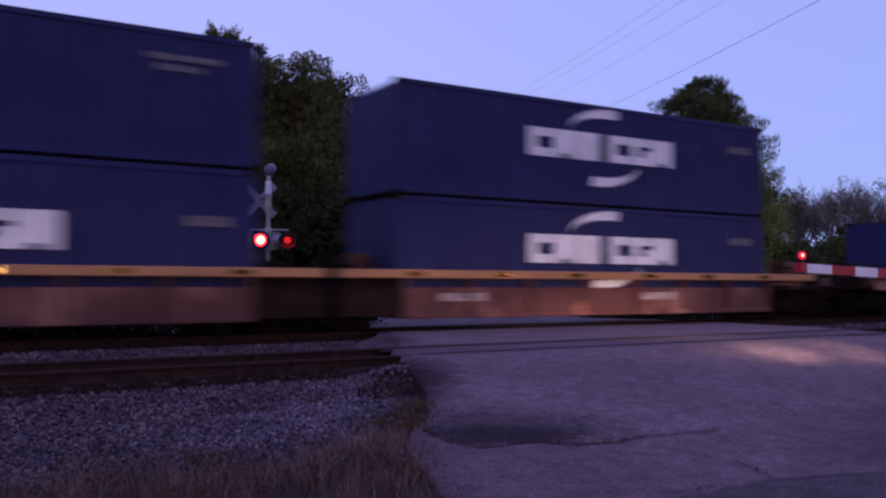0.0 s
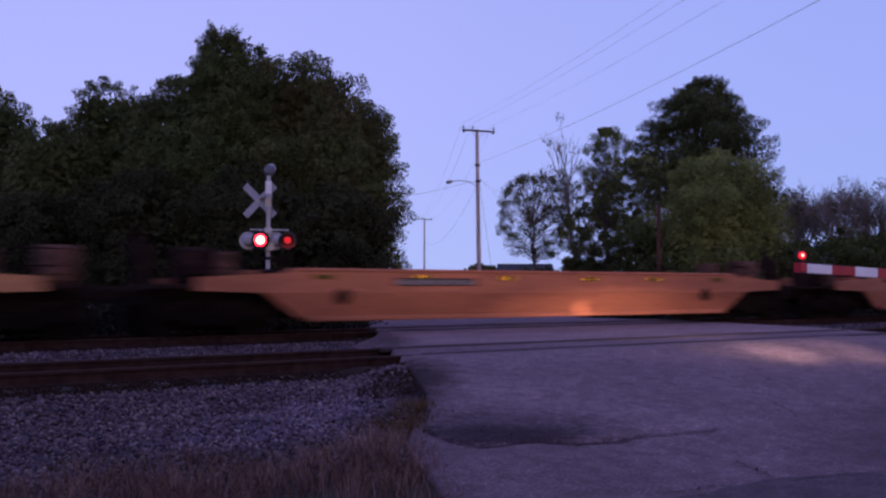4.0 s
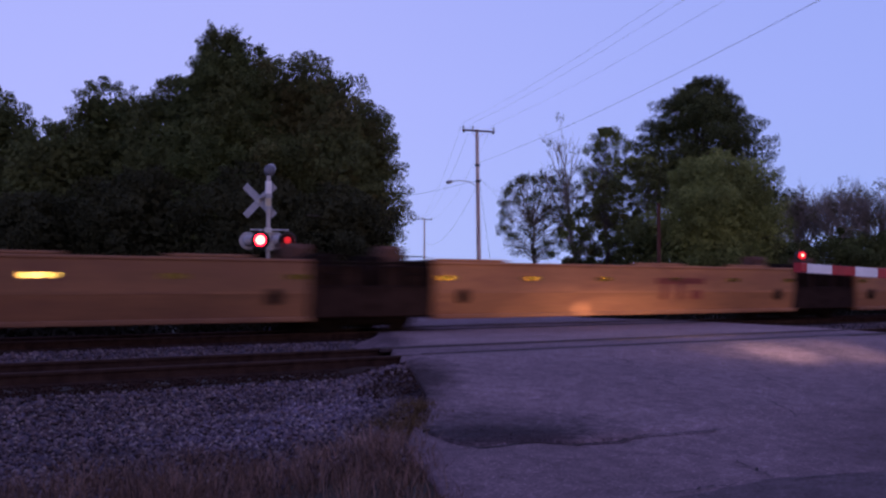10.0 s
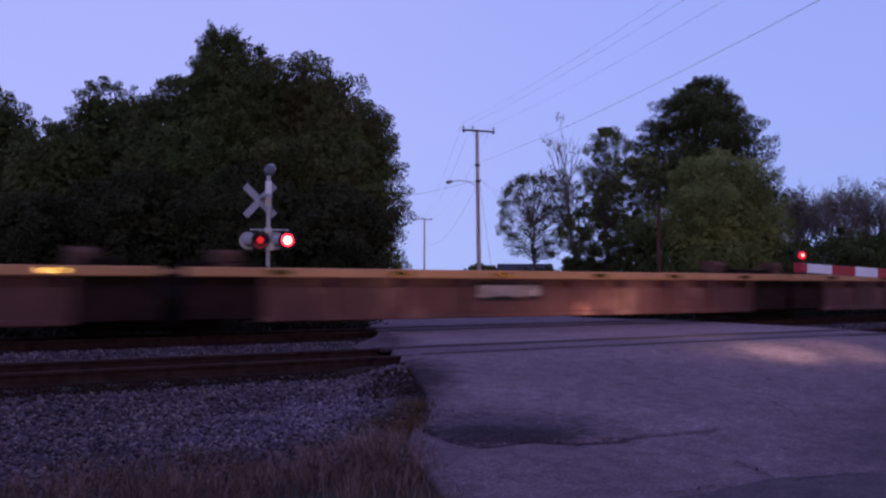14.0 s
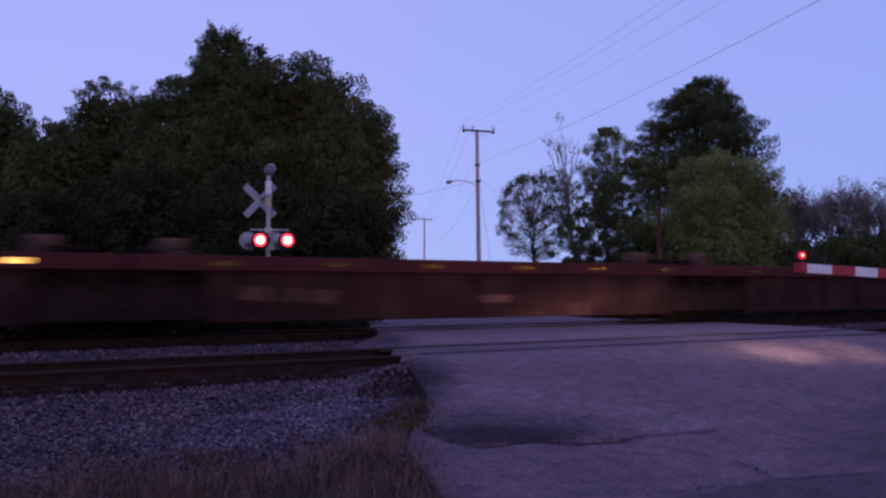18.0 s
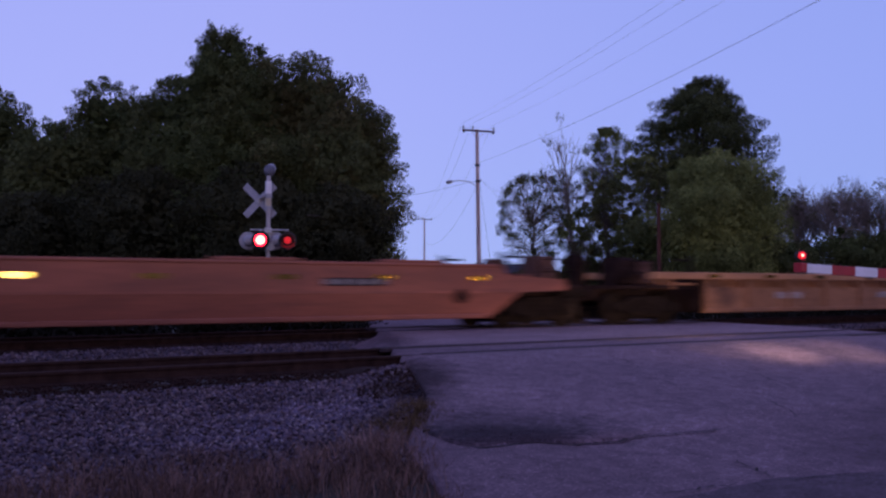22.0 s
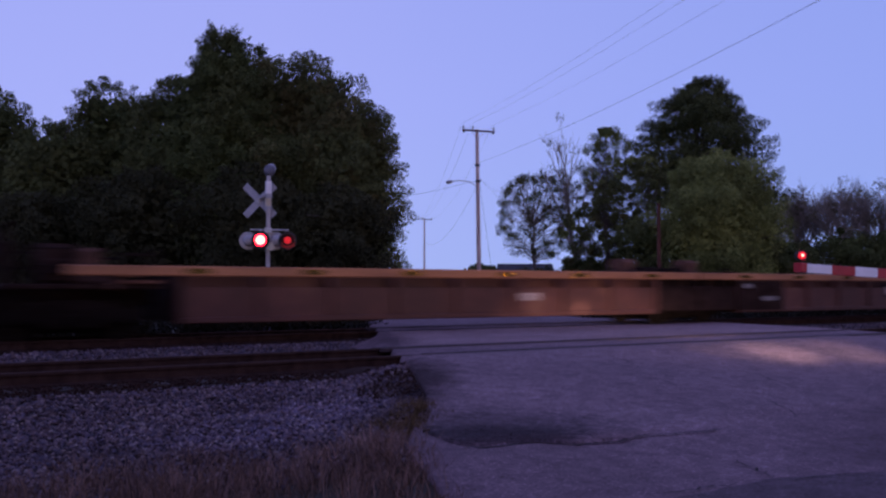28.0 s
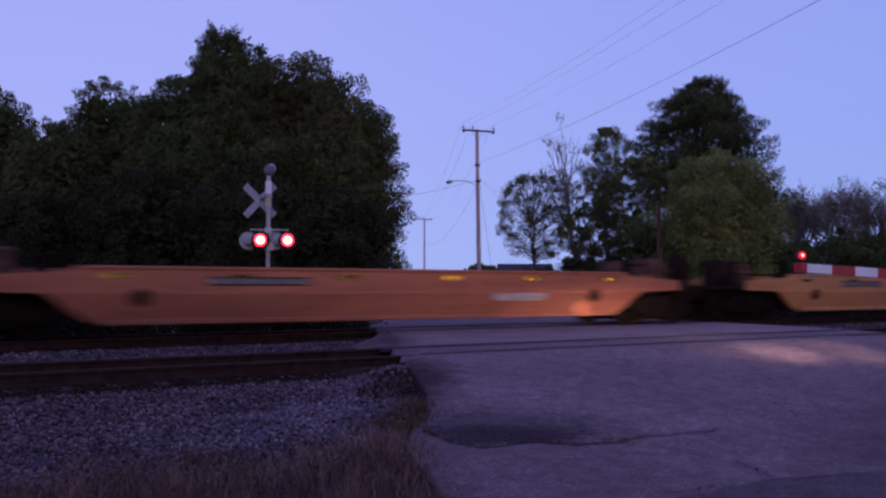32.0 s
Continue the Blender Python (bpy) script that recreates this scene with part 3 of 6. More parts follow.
def build_road():
    ys = [-25, -15, -8, -4] + [round(-2 + 0.25 * i, 2) for i in range(90)] + [22, 25, 30, 40, 60, 90, 140]
    sheet("road", [(y, road_left(y) + 0.06 * noise.noise((y * 1.7, 0, 0)), road_right(y)) for y in ys], lambda x, y: road_z(y) - 0.004, "asphalt", 30, skirt=0.17, wave=0.012, ramp=0.55)


def lip_y(x):
    """Broken near edge of the upper layer of asphalt, and of the older layer below it."""
    return curve_at([(3.9, 6.85), (4.0, 6.6), (4.06, 6.3), (4.14, 6.08), (4.45, 6.07), (4.7, 6.05), (4.93, 5.82), (5.36, 5.76), (5.8, 5.85), (6.47, 5.74), (6.9, 5.78), (7.9, 5.86), (9.4, 5.85), (14, 5.7), (18, 5.7)], x)


def build_apron():
    g = Geo()
    v = []
    nx, ny = 90, 26
    for i in range(nx + 1):
        x0 = 3.95 + (16.2 - 3.95) * i / nx
        edge = lip_y(x0) + 0.05 * noise.noise((x0 * 2.2, 1.0, 0)) + 0.03 * noise.noise((x0 * 9, 2.0, 0))
        for j in range(ny + 1):
            y = edge + (10.95 - edge) * j / ny
            x = x0
            left = road_left(y) + 0.10 + 0.12 * noise.noise((y * 1.1, 5.0, 0))
            low = 0.0
            if x < left:
                x, low = left, 0.036
            z = road_z(y) + 0.016 - low + 0.010 * noise.noise((x * 0.7, y * 0.7, 9.0))
            if j == 0:
                z -= 0.028
            elif j == 1:
                y = edge + 0.03 + 0.28 * smooth_step(5.4, 6.6, x0)
            v.append((x, y, z))
    w = ny + 1
    f = [(i * w + j, (i + 1) * w + j, (i + 1) * w + j + 1, i * w + j + 1) for i in range(nx) for j in range(ny)]
    g.add(v, f)
    solid("road_apron", g, "apron", kind="structure", smooth=True)


def build_old_layer():
    """The older, darker layer of asphalt near the camera, with a worn edge."""
    v, nx, ny = [], 70, 8
    for i in range(nx + 1):
        x = 3.75 + 9.0 * i / nx
        edge = curve_at([(3.75, 4.27), (4.9, 4.37), (5.5, 4.40), (6.5, 4.05), (9.0, 3.55), (13.0, 3.1)], x) + 0.05 * noise.noise((x * 2.0, 4.0, 0)) + 0.02 * noise.noise((x * 8, 5.0, 0))
        for j in range(ny + 1):
            y = edge - (edge - 0.3 - 0.6 * noise.noise((x * 0.9, 11.0, 0))) * j / ny
            v.append((x if i else x + 0.25 * noise.noise((y * 1.6, 12.0, 0)), y, road_z(y) + (0.013 if j else -0.012) + 0.010 * noise.noise((x * 0.8, y * 0.8, 7.0))))
    w = ny + 1
    f = [(i * w + j + 1, (i + 1) * w + j + 1, (i + 1) * w + j, i * w + j) for i in range(nx) for j in range(ny)]
    solid("old_road_layer", Geo().add(v, f), "tarpatch", kind="structure", smooth=True)


build_ground()
build_road()
sheet("crossing_panel", [(y, road_left(y) + 0.35 + 0.25 * noise.noise((y * 1.3, 8.0, 0)), road_right(y) - 0.1) for y in np.linspace(12.86, 17.5, 40).tolist()], lambda x, y: road_z(y) + 0.002, "crossing", 30, skirt=0.01)
build_apron()
def dirt_patch(cx, cy, rx, ry, lean):
    """Dark dirt where the ballast meets the road edge."""
    n = 36
    v = [(cx, cy, ground_z(cx, cy) + 0.01)]
    for ring in (0.5, 1.0):
        for i in range(n):
            th = 2 * math.pi * i / n
            k = ring * (1 + 0.25 * noise.noise((2 * math.cos(th) + 4, 2 * math.sin(th), 1.5)))
            y = cy + ry * k * math.sin(th)
            x = cx + rx * k * math.cos(th) + lean * (y - cy)
            v.append((x, y, max(ground_z(x, y), road_z(y) - 0.035 if x > road_left(y) else -9) + (0.012 if ring < 1 else -0.02)))
    f = [(0, 1 + i, 1 + (i + 1) % n) for i in range(n)] + [(1 + i, 1 + n + i, 1 + n + (i + 1) % n, 1 + (i + 1) % n) for i in range(n)]
    solid("dirt_patch", Geo().add(v, f), "dirt", kind="structure", smooth=True)


dirt_patch(5.15, 9.25, 0.42, 0.95, 0.45)
build_old_layer()


# ---------------------------------------------------------------- tracks
def rail_geo(x0, x1):
    ring = [(-0.07, -0.172), (0.07, -0.172), (0.07, -0.155), (0.012, -0.135), (0.010, -0.05), (0.036, -0.038), (0.036, -0.006), (0.028, 0.0),
            (-0.028, 0.0), (-0.036, -0.006), (-0.036, -0.038), (-0.010, -0.05), (-0.012, -0.135), (-0.07, -0.155)]
    g = Geo().prism([(x0, ring), (x1, ring)])
    me = g.mesh("rail", M["rail"], M["railhead"])
    for p in me.polygons:
        if p.center.z > -0.005:
            p.material_index = 1
    return me


def build_track(y, label):
    track = thing("railway_track", label, "railway track", pose(0, y, 0))
    me = rail_geo(-80, 160)
    for side in (-0.7535, 0.7535):
        part("rail", me, "rail", track, "rusty steel rail with a worn bright head", pose(0, side, 0))
    tie = Geo().box(-0.115, 0.115, -1.3, 1.3, -0.35, -0.168, 0.012).mesh("tie", M["tie"])
    plate = Geo().box(-0.09, 0.09, -0.17, 0.17, -0.168, -0.157).mesh("tie_plate", M["rail"])
    a, b = road_left(y) - 0.2, road_right(y) + 0.2
    for i in range(105):
        x = -9.3 + i * 0.53
        if a < x < b:
            continue
        ob = part("tie", tie, "tie", track, "", pose(x + random.uniform(-0.03, 0.03), random.uniform(-0.04, 0.04), random.uniform(-0.008, 0.004), 0, 0, random.uniform(-1, 1)))
        if x < 32:
            for side in (-0.7535, 0.7535):
                part("tie_plate", plate, "rail", ob, "", pose(0, side, 0.004))
    # flangeways in the crossing
    groove = Geo().box(a + 0.3, b - 0.3, -0.075, 0.075, -0.05, 0.0035).mesh("flangeway", M["groove"])
    for side in (-0.655, 0.655, -0.865, 0.865):
        part("flangeway", groove, "groove", track, "dark flangeway strip beside the rail", pose(0, side, 0.0))


build_track(NEAR_TRACK, "empty near railway track with rusty rails on dark ties")
build_track(FAR_TRACK, "far railway track under the passing freight train")

# ---------------------------------------------------------------- train
KEPT = {}
RIDERS = []            # (thing, place along the train, side offset, height)


def kept(key, make):
    if key not in KEPT:
        KEPT[key] = make()
    return KEPT[key]


def wheel_mesh():
    prof = [(0.0, 0.08), (0.0, 0.40), (0.08, 0.46), (0.2, 0.462), (0.24, 0.425), (0.95, 0.415), (1.0, 0.40), (0.98, 0.35), (0.7, 0.33), (0.62, 0.16), (0.9, 0.13), (0.92, 0.0001)]
    return Geo().lathe((0, 0.07, 0), (0, -0.07, 0), prof, 24).mesh("wheel", M["truck"], smooth=False)


def side_frame_mesh():
    ring = [(-1.12, 0.30), (-0.72, 0.30), (-0.62, 0.36), (-0.42, 0.22), (0.42, 0.22), (0.62, 0.36), (0.72, 0.30), (1.12, 0.30), (1.16, 0.42), (1.12, 0.56),
            (0.80, 0.60), (0.45, 0.74), (-0.45, 0.74), (-0.80, 0.60), (-1.12, 0.56), (-1.16, 0.42)]
    g = Geo().plate(ring, -0.06, 0.06)
    for x in (-0.89, 0.89):
        g.lathe((x, 0.10, 0.43), (x, -0.14, 0.43), [(0, 0.13), (0.9, 0.13), (1, 0.08)], 12)
    for x in (-0.18, 0.0, 0.18):
        g.lathe((x, -0.10, 0.26), (x, -0.10, 0.56), [(0, 0.075), (0.2, 0.085), (0.4, 0.075), (0.6, 0.085), (0.8, 0.075), (1, 0.085)], 8)
    return g.mesh("side_frame", M["truck"])


def add_truck(car, x):
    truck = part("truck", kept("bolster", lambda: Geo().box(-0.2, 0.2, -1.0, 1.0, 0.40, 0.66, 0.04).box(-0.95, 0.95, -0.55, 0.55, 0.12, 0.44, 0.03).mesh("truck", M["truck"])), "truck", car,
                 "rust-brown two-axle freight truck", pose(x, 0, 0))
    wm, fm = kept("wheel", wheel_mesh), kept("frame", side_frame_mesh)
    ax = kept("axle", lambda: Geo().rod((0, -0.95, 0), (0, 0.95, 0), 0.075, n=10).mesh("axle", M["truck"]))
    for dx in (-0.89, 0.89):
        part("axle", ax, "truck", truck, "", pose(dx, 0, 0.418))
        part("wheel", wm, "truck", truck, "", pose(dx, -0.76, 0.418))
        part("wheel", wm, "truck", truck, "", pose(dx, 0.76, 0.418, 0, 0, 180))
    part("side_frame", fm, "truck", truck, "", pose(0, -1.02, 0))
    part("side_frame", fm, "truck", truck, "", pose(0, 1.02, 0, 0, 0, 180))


FOLD = 0.86            # height of the fold along a side plate


def side_ring(half, left, right, top):
    """Outline of a well car's side plate above its fold: the ends reach out over the trucks at a coupler."""
    ring = [(-half - (0.95 if left == "coupler" else 0), FOLD), (half + (0.95 if right == "coupler" else 0), FOLD)]
    if right == "coupler":
        ring += [(half + 2.3, 0.90), (half + 2.3, 1.16), (half + 0.55, 1.26), (half + 0.35, top)]
    else:
        ring += [(half, top - 0.05), (half - 0.06, top)]
    if left == "coupler":
        ring += [(-half - 0.35, top), (-half - 0.55, 1.26), (-half - 2.3, 1.16), (-half - 2.3, 0.90)]
    else:
        ring += [(-half + 0.06, top), (-half, top - 0.05)]
    return ring


def lower_side(half, left, right):
    """The side below its fold, which leans in towards the floor of the well."""
    ring = [(-half, 0.29), (half, 0.29)]
    ring += [(half + 0.22, 0.36), (half + 0.95, FOLD)] if right == "coupler" else [(half, FOLD)]
    ring += [(-half - 0.95, FOLD), (-half - 0.22, 0.36)] if left == "coupler" else [(-half, FOLD)]
    g = Geo().plate(ring, -0.06, 0.06)
    g.v = [(x, y + 0.20 * (FOLD - z), z) for x, y, z in g.v]
    return g


def add_end(car, sign, half, kind, top, colour):
    """What stands beyond one end of the well: sign -1 for the end that leads."""
    turn = pose(0, 0, 0, 0, 0, 0 if sign > 0 else 180)
    if kind == "joint":
        e = half + 0.03
        g = kept("joint_frame%.2f" % top, lambda: Geo().box(0, 1.42, -1.12, 1.12, 0.62, 1.02, 0.05).box(0.0, 1.4, -1.22, -0.9, 0.80, top - 0.10, 0.03).box(0.0, 1.4, 0.9, 1.22, 0.80, top - 0.10, 0.03).mesh("end_frame", M["black"]))
        part("end_frame", g, "black", car, "sooty black end frame over the shared truck", turn @ pose(e, 0, 0))
        post = kept("joint_post%.2f" % top, lambda: Geo().box(-0.05, 0.05, -0.06, 0.06, 0.95, top - 0.02, 0.012).mesh("end_post", M["truck"]))
        for dx in (0.12, 0.62, 1.25):
            part("end_post", post, "truck", car, "", turn @ pose(e + dx, -1.33 * sign, 0))
        cap = kept("joint_cap", lambda: Geo().box(0.0, 1.45, -0.06, 0.06, -0.05, 0.0, 0.012).mesh("end_beam", M["truck"]))
        part("end_beam", cap, "truck", car, "", turn @ pose(e, -1.33 * sign, top - 0.02))
        b = kept("joint_head%.2f" % top, lambda: Geo().box(0.0, 0.14, -1.22, 1.22, 0.3, top + 0.05, 0.03).mesh("bulkhead", M["black"]))
        part("bulkhead", b, "black", car, "", turn @ pose(half - 0.17, 0, 0))
        c = kept("cheek", lambda: Geo().box(0.02, 1.5, -1.40, -1.34, 0.34, 1.0, 0.02).mesh("cheek_plate", M["black"]))
        part("cheek_plate", c, "black", car, "", turn @ pose(e, 0, 0))
        part("cheek_plate", c, "black", car, "", turn @ pose(e, 2.74, 0))
        r = kept("grab%.2f" % top, lambda: Geo().rod((0, 0, 0.9), (0, 0, top + 0.10), 0.016, n=6).rod((0.5, 0, 0.9), (0.5, 0, top + 0.10), 0.016, n=6).rod((0, 0, top + 0.10), (0.5, 0, top + 0.10), 0.016, n=6)
                 .rod((0, 0, 1.25), (0.5, 0, 1.25), 0.016, n=6).mesh("grab_rail", M["truck"]))
        part("grab_rail", r, "truck", car, "thin dark grab rail", turn @ pose(half + 0.25, -1.42 * sign, 0))
        k = kept("brake_gear%.2f" % top, lambda: Geo().box(-0.26, 0.26, -0.25, 0.25, 1.02, top + 0.40, 0.07).box(-0.18, 0.18, -0.32, -0.24, top - 0.1, top + 0.32, 0.03).rod((-0.4, 0.1, top + 0.14), (0.4, 0.1, top + 0.14), 0.035, n=6).mesh("brake_gear", M["rustgear"]))
        part("brake_gear", k, "rustgear", car, "rusty brake gear standing over the joint", turn @ pose(half + (0.42 if sign > 0 else 0.20), 0.35 * sign, 0))
        h = kept("hose_box%.2f" % top, lambda: Geo().box(-0.3, 0.34, -0.2, 0.2, 1.02, top + 0.16, 0.05).rod((0.3, 0.5, 1.0), (0.3, 0.5, top + 0.24), 0.05).mesh("valve_box", M["truck"]))
        part("valve_box", h, "truck", car, "", turn @ pose(half + 0.7, -0.35, 0))
        return
    e = half
    deck = kept("deck", lambda: Geo().box(0.3, 3.05, -1.30, 1.30, 0.93, 1.03, 0.02).box(0.3, 3.1, -0.35, 0.35, 0.62, 0.93, 0.03).mesh("end_platform", M["black"]))
    part("end_platform", deck, "black", car, "dark steel end platform over the truck", turn @ pose(e, 0, 0))
    b = kept("coupler_head%.2f" % top, lambda: Geo().box(0.0, 0.16, -1.30, 1.30, 0.32, top + 0.02, 0.03).mesh("bulkhead", M["black"]))
    part("bulkhead", b, "black", car, "", turn @ pose(e - 0.1, 0, 0))
    coup = kept("coupler", lambda: Geo().box(2.9, 3.45, -0.10, 0.10, 0.72, 0.92, 0.03).box(3.40, 3.64, -0.20, 0.14, 0.66, 0.98, 0.05).mesh("coupler", M["truck"]))
    part("coupler", coup, "truck", car, "rusty knuckle coupler", turn @ pose(e, 0, 0))
    rail = kept("hand_rail", lambda: Geo().rod((0, 0, 1.0), (0, 0, 1.66), 0.018, n=6).rod((0.9, 0, 1.0), (0.9, 0, 1.66), 0.018, n=6).rod((0, 0, 1.66), (0.9, 0, 1.66), 0.018, n=6)
                .rod((0, 0, 1.35), (0.9, 0, 1.35), 0.018, n=6).mesh("hand_rail", M["truck"]))
    for y in (-1.24, 1.24):
        part("hand_rail", rail, "truck", car, "thin dark hand rail", turn @ pose(e + 1.75, y, 0))
    step = kept("step", lambda: Geo().box(0, 0.06, -0.04, 0.04, 0.35, 1.0).box(0.44, 0.5, -0.04, 0.04, 0.35, 1.0).box(0.05, 0.45, -0.05, 0.05, 0.36, 0.39).box(0.05, 0.45, -0.05, 0.05, 0.66, 0.69).mesh("step_ladder", M["truck"]))
    part("step_ladder", step, "truck", car, "", turn @ pose(e + 2.25, -1.30 * sign, 0))
    walk_way = kept("walkway" + colour, lambda: Geo().box(0.35, 1.2, -1.38, 1.38, 1.03, 1.10, 0.02).box(1.15, 1.24, -1.38, 1.38, 0.92, 1.30, 0.02).mesh("end_sill", M[colour]))
    part("end_sill", walk_way, colour, car, "", turn @ pose(e, 0, 0))
    post = kept("stanchion" + colour, lambda: Geo().box(-0.05, 0.05, -0.05, 0.05, 1.1, top + 0.30, 0.012).box(-0.04, 0.6, -0.03, 0.03, top + 0.16, top + 0.22, 0.01).mesh("stanchion", M["truck"]))
    for y in (-1.32, 1.32):
        part("stanchion", post, "truck", car, "", turn @ pose(e + 0.5, y, 0))
    gear = kept("gear%d" % sign, lambda: Geo().box(0.0, 0.62, -0.35, 0.35, 1.02, 1.78, 0.08).box(0.1, 0.5, -0.42, 0.42, 1.2, 1.5, 0.03).mesh("brake_cylinder", M["rustgear" if sign > 0 else "black"]))
    part("brake_cylinder", gear, "rustgear", car, "rusty brake cylinder box on the platform" if sign > 0 else "sooty brake cylinder box on the platform", turn @ pose(e + (1.75 if sign < 0 else 2.45), 0.2, 0))
    valve = kept("valve", lambda: Geo().box(1.35, 1.7, 0.2, 0.75, 1.02, 1.7, 0.06).mesh("control_valve", M["rustgear"]))
    part("control_valve", valve, "rustgear", car, "", turn @ pose(e, 0, 0))
    lever = kept("air_tank", lambda: Geo().lathe((0.7, 0, 1.22), (1.75, 0, 1.22), [(0, 0.05), (0.05, 0.17), (0.95, 0.17), (1, 0.05)], 14).mesh("air_tank", M["truck"]))
    part("air_tank", lever, "truck", car, "rust-brown air reservoir", turn @ pose(e, 0.45 * sign, 0))
    if sign < 0:
        brake = kept("hand_brake", lambda: Geo().box(-0.12, 0.12, -0.16, 0.16, 1.0, 1.85, 0.03).rod((0.12, 0, 1.72), (0.24, 0, 1.72), 0.03).lathe((0.2, 0, 1.72), (0.25, 0, 1.72), [(0, 0.22), (0, 0.28), (1, 0.28), (1, 0.22)], 16)
                     .box(-0.05, 0.05, -0.32, -0.22, 1.0, 2.25, 0.01).mesh("hand_brake", M["black"]))
        part("hand_brake", brake, "black", car, "black hand brake stand with wheel", turn @ pose(e + 2.8, -0.6, 0))


def add_marks(car, half, marks, face):
    """Signs on the near side, as plain blocks: kind, and where it begins and ends from the leading edge of the well."""
    back = face + 0.05
    for kind, a, b in marks:
        x0, x1 = a - half, b - half
        w = x1 - x0
        if kind == "letters":
            for i in range(3):
                c = x0 + w * (i + 0.5) / 3
                part("letter_block", Geo().box(c - w * (0.05, 0.05, 0.10)[i], c + w * (0.05, 0.05, 0.10)[i], face - 0.008, back, 0.66, 1.085 if i < 2 else 0.9), "letter", car, "dark red letter block on the side")
            part("letter_bar", Geo().box(x0, x1, face - 0.007, back, 1.06, 1.22), "letter", car, "dark red bar over the letters")
        elif kind == "plate":
            p = part("sign_panel", Geo().box(x0, x1, face - 0.012, back, 0.57, 1.14), "plate", car, "black-edged stencil panel on the side")
            part("panel_face", Geo().box(x0 + 0.22, x1 - 0.22, face - 0.015, face - 0.011, 0.69, 1.02), "softwhite", p, "scuffed white panel face")
            for i in range(4):
                c = x0 + w * (0.2 + 0.2 * i)
                part("letter_block", Geo().box(c - w * 0.04, c + w * 0.05, face - 0.018, face - 0.0145, 0.73 + 0.05 * (i % 2), 0.96), "grey", p, "dark letter block")
        elif kind in ("orangeplate", "dullplate"):
            p = part("sign_panel", Geo().box(x0, x1, face - 0.012, back, 0.66, 1.10), "plate", car, "black stencil panel on the side")
            for i in range(4):
                c = x0 + w * (i + 0.5) / 4
                part("letter_block", Geo().box(c - w * 0.085, c + w * 0.085, face - 0.016, face - 0.011, 0.74 + 0.03 * (i % 2), 1.02), "orange" if kind == "orangeplate" else "palegrey", p, "pale letter block")
        elif kind == "stencil":
            p = part("stencil_strip", Geo().box(x0, x1, face - 0.010, back, 1.0, 1.17), "plate", car, "narrow dark stencil strip")
            for i in range(5):
                c = x0 + w * (i + 0.5) / 5
                part("letter_block", Geo().box(c - w * 0.08, c + w * 0.07, face - 0.014, face - 0.009, 1.03, 1.14), "grey", p, "grey letter block")
        elif kind == "strip":
            p = part("sign_panel", Geo().box(x0, x1, face - 0.012, back, 0.94, 1.22), "plate", car, "black stencil panel with white blocks")
            for i in range(6):
                c = x0 + w * (i + 0.5) / 6
                if i != 2:
                    part("letter_block", Geo().box(c - w * 0.07, c + w * 0.07, face - 0.016, face - 0.011, 1.0, 1.17), "softwhite", p, "white letter block")
        elif kind == "pale":
            part("sign_panel", Geo().box(x0, x1, face - 0.012, back, 0.66, 0.84), "palegrey", car, "worn pale stencilled panel")
        elif kind == "dimplate":
            part("sign_panel", Geo().box(x0, x1, face - 0.012, back, 0.62, 0.80), "brown", car, "dim stencilled panel")
        elif kind == "yellowend":
            part("end_mark", Geo().box(x0, x1, face - 0.006, back, 0.88, 1.27), "yellow", car, "bright yellow painted patch at the trailing end")
        elif kind == "skirt":
            part("lower_panel", Geo().box(x0, x1, face - 0.005, back, 0.375, 0.83), "letter", car, "faded brown lower side panel")
        elif kind == "darkend":
            p = part("end_panel", Geo().box(x0, x1, face - 0.075, back, 0.33, 1.15), "black", car, "sooty black panel at the leading end")
            for c, z, s in ((0.42, 1.02, 0.17), (1.35, 0.66, 0.32)):
                part("stencil_mark", Geo().box(x0 + c - s, x0 + c + s, face - 0.080, face - 0.074, z - 0.06, z + 0.06), "grey", p, "small worn pale stencil mark")
        elif kind == "rustpatch":
            for i in range(3):
                c, z = x0 + w * (i + 0.5) / 3, random.uniform(0.6, 0.85)
                part("rust_patch", Geo().plate([(c - w * 0.13, z - 0.12), (c + w * 0.12, z - 0.16), (c + w * 0.14, z + 0.12), (c - w * 0.1, z + 0.16)], face - 0.006, back), "darkbrown", car, "orange rust patch on the side")
        elif kind == "patch":
            part("paint_patch", Geo().box(x0, x1, face - 0.006, back, 0.34, 1.36), "letter", car, "dark brown repainted patch on the side")
        elif kind == "spray":
            for i in range(6):
                c, z = random.uniform(x0, x1), random.uniform(0.6, 1.2)
                part("spray_mark", Geo().plate([(c - random.uniform(0.25, 0.5), z - 0.12), (c + 0.3, z - 0.18), (c + random.uniform(0.3, 0.5), z + 0.1), (c - 0.1, z + 0.2)], face - 0.006 - i * 0.0006, back), "green", car, "faded green sprayed shape")
        elif kind == "whitespray":
            for i in range(7):
                c, z = random.uniform(x0, x1), random.uniform(0.7, 1.3)
                part("spray_mark", Geo().plate([(c - random.uniform(0.1, 0.3), z - 0.1), (c + 0.15, z - 0.14), (c + random.uniform(0.1, 0.25), z + 0.12), (c - 0.1, z + 0.1)], face - 0.006 - i * 0.0006, back), "palegrey", car, "faded white sprayed shape")


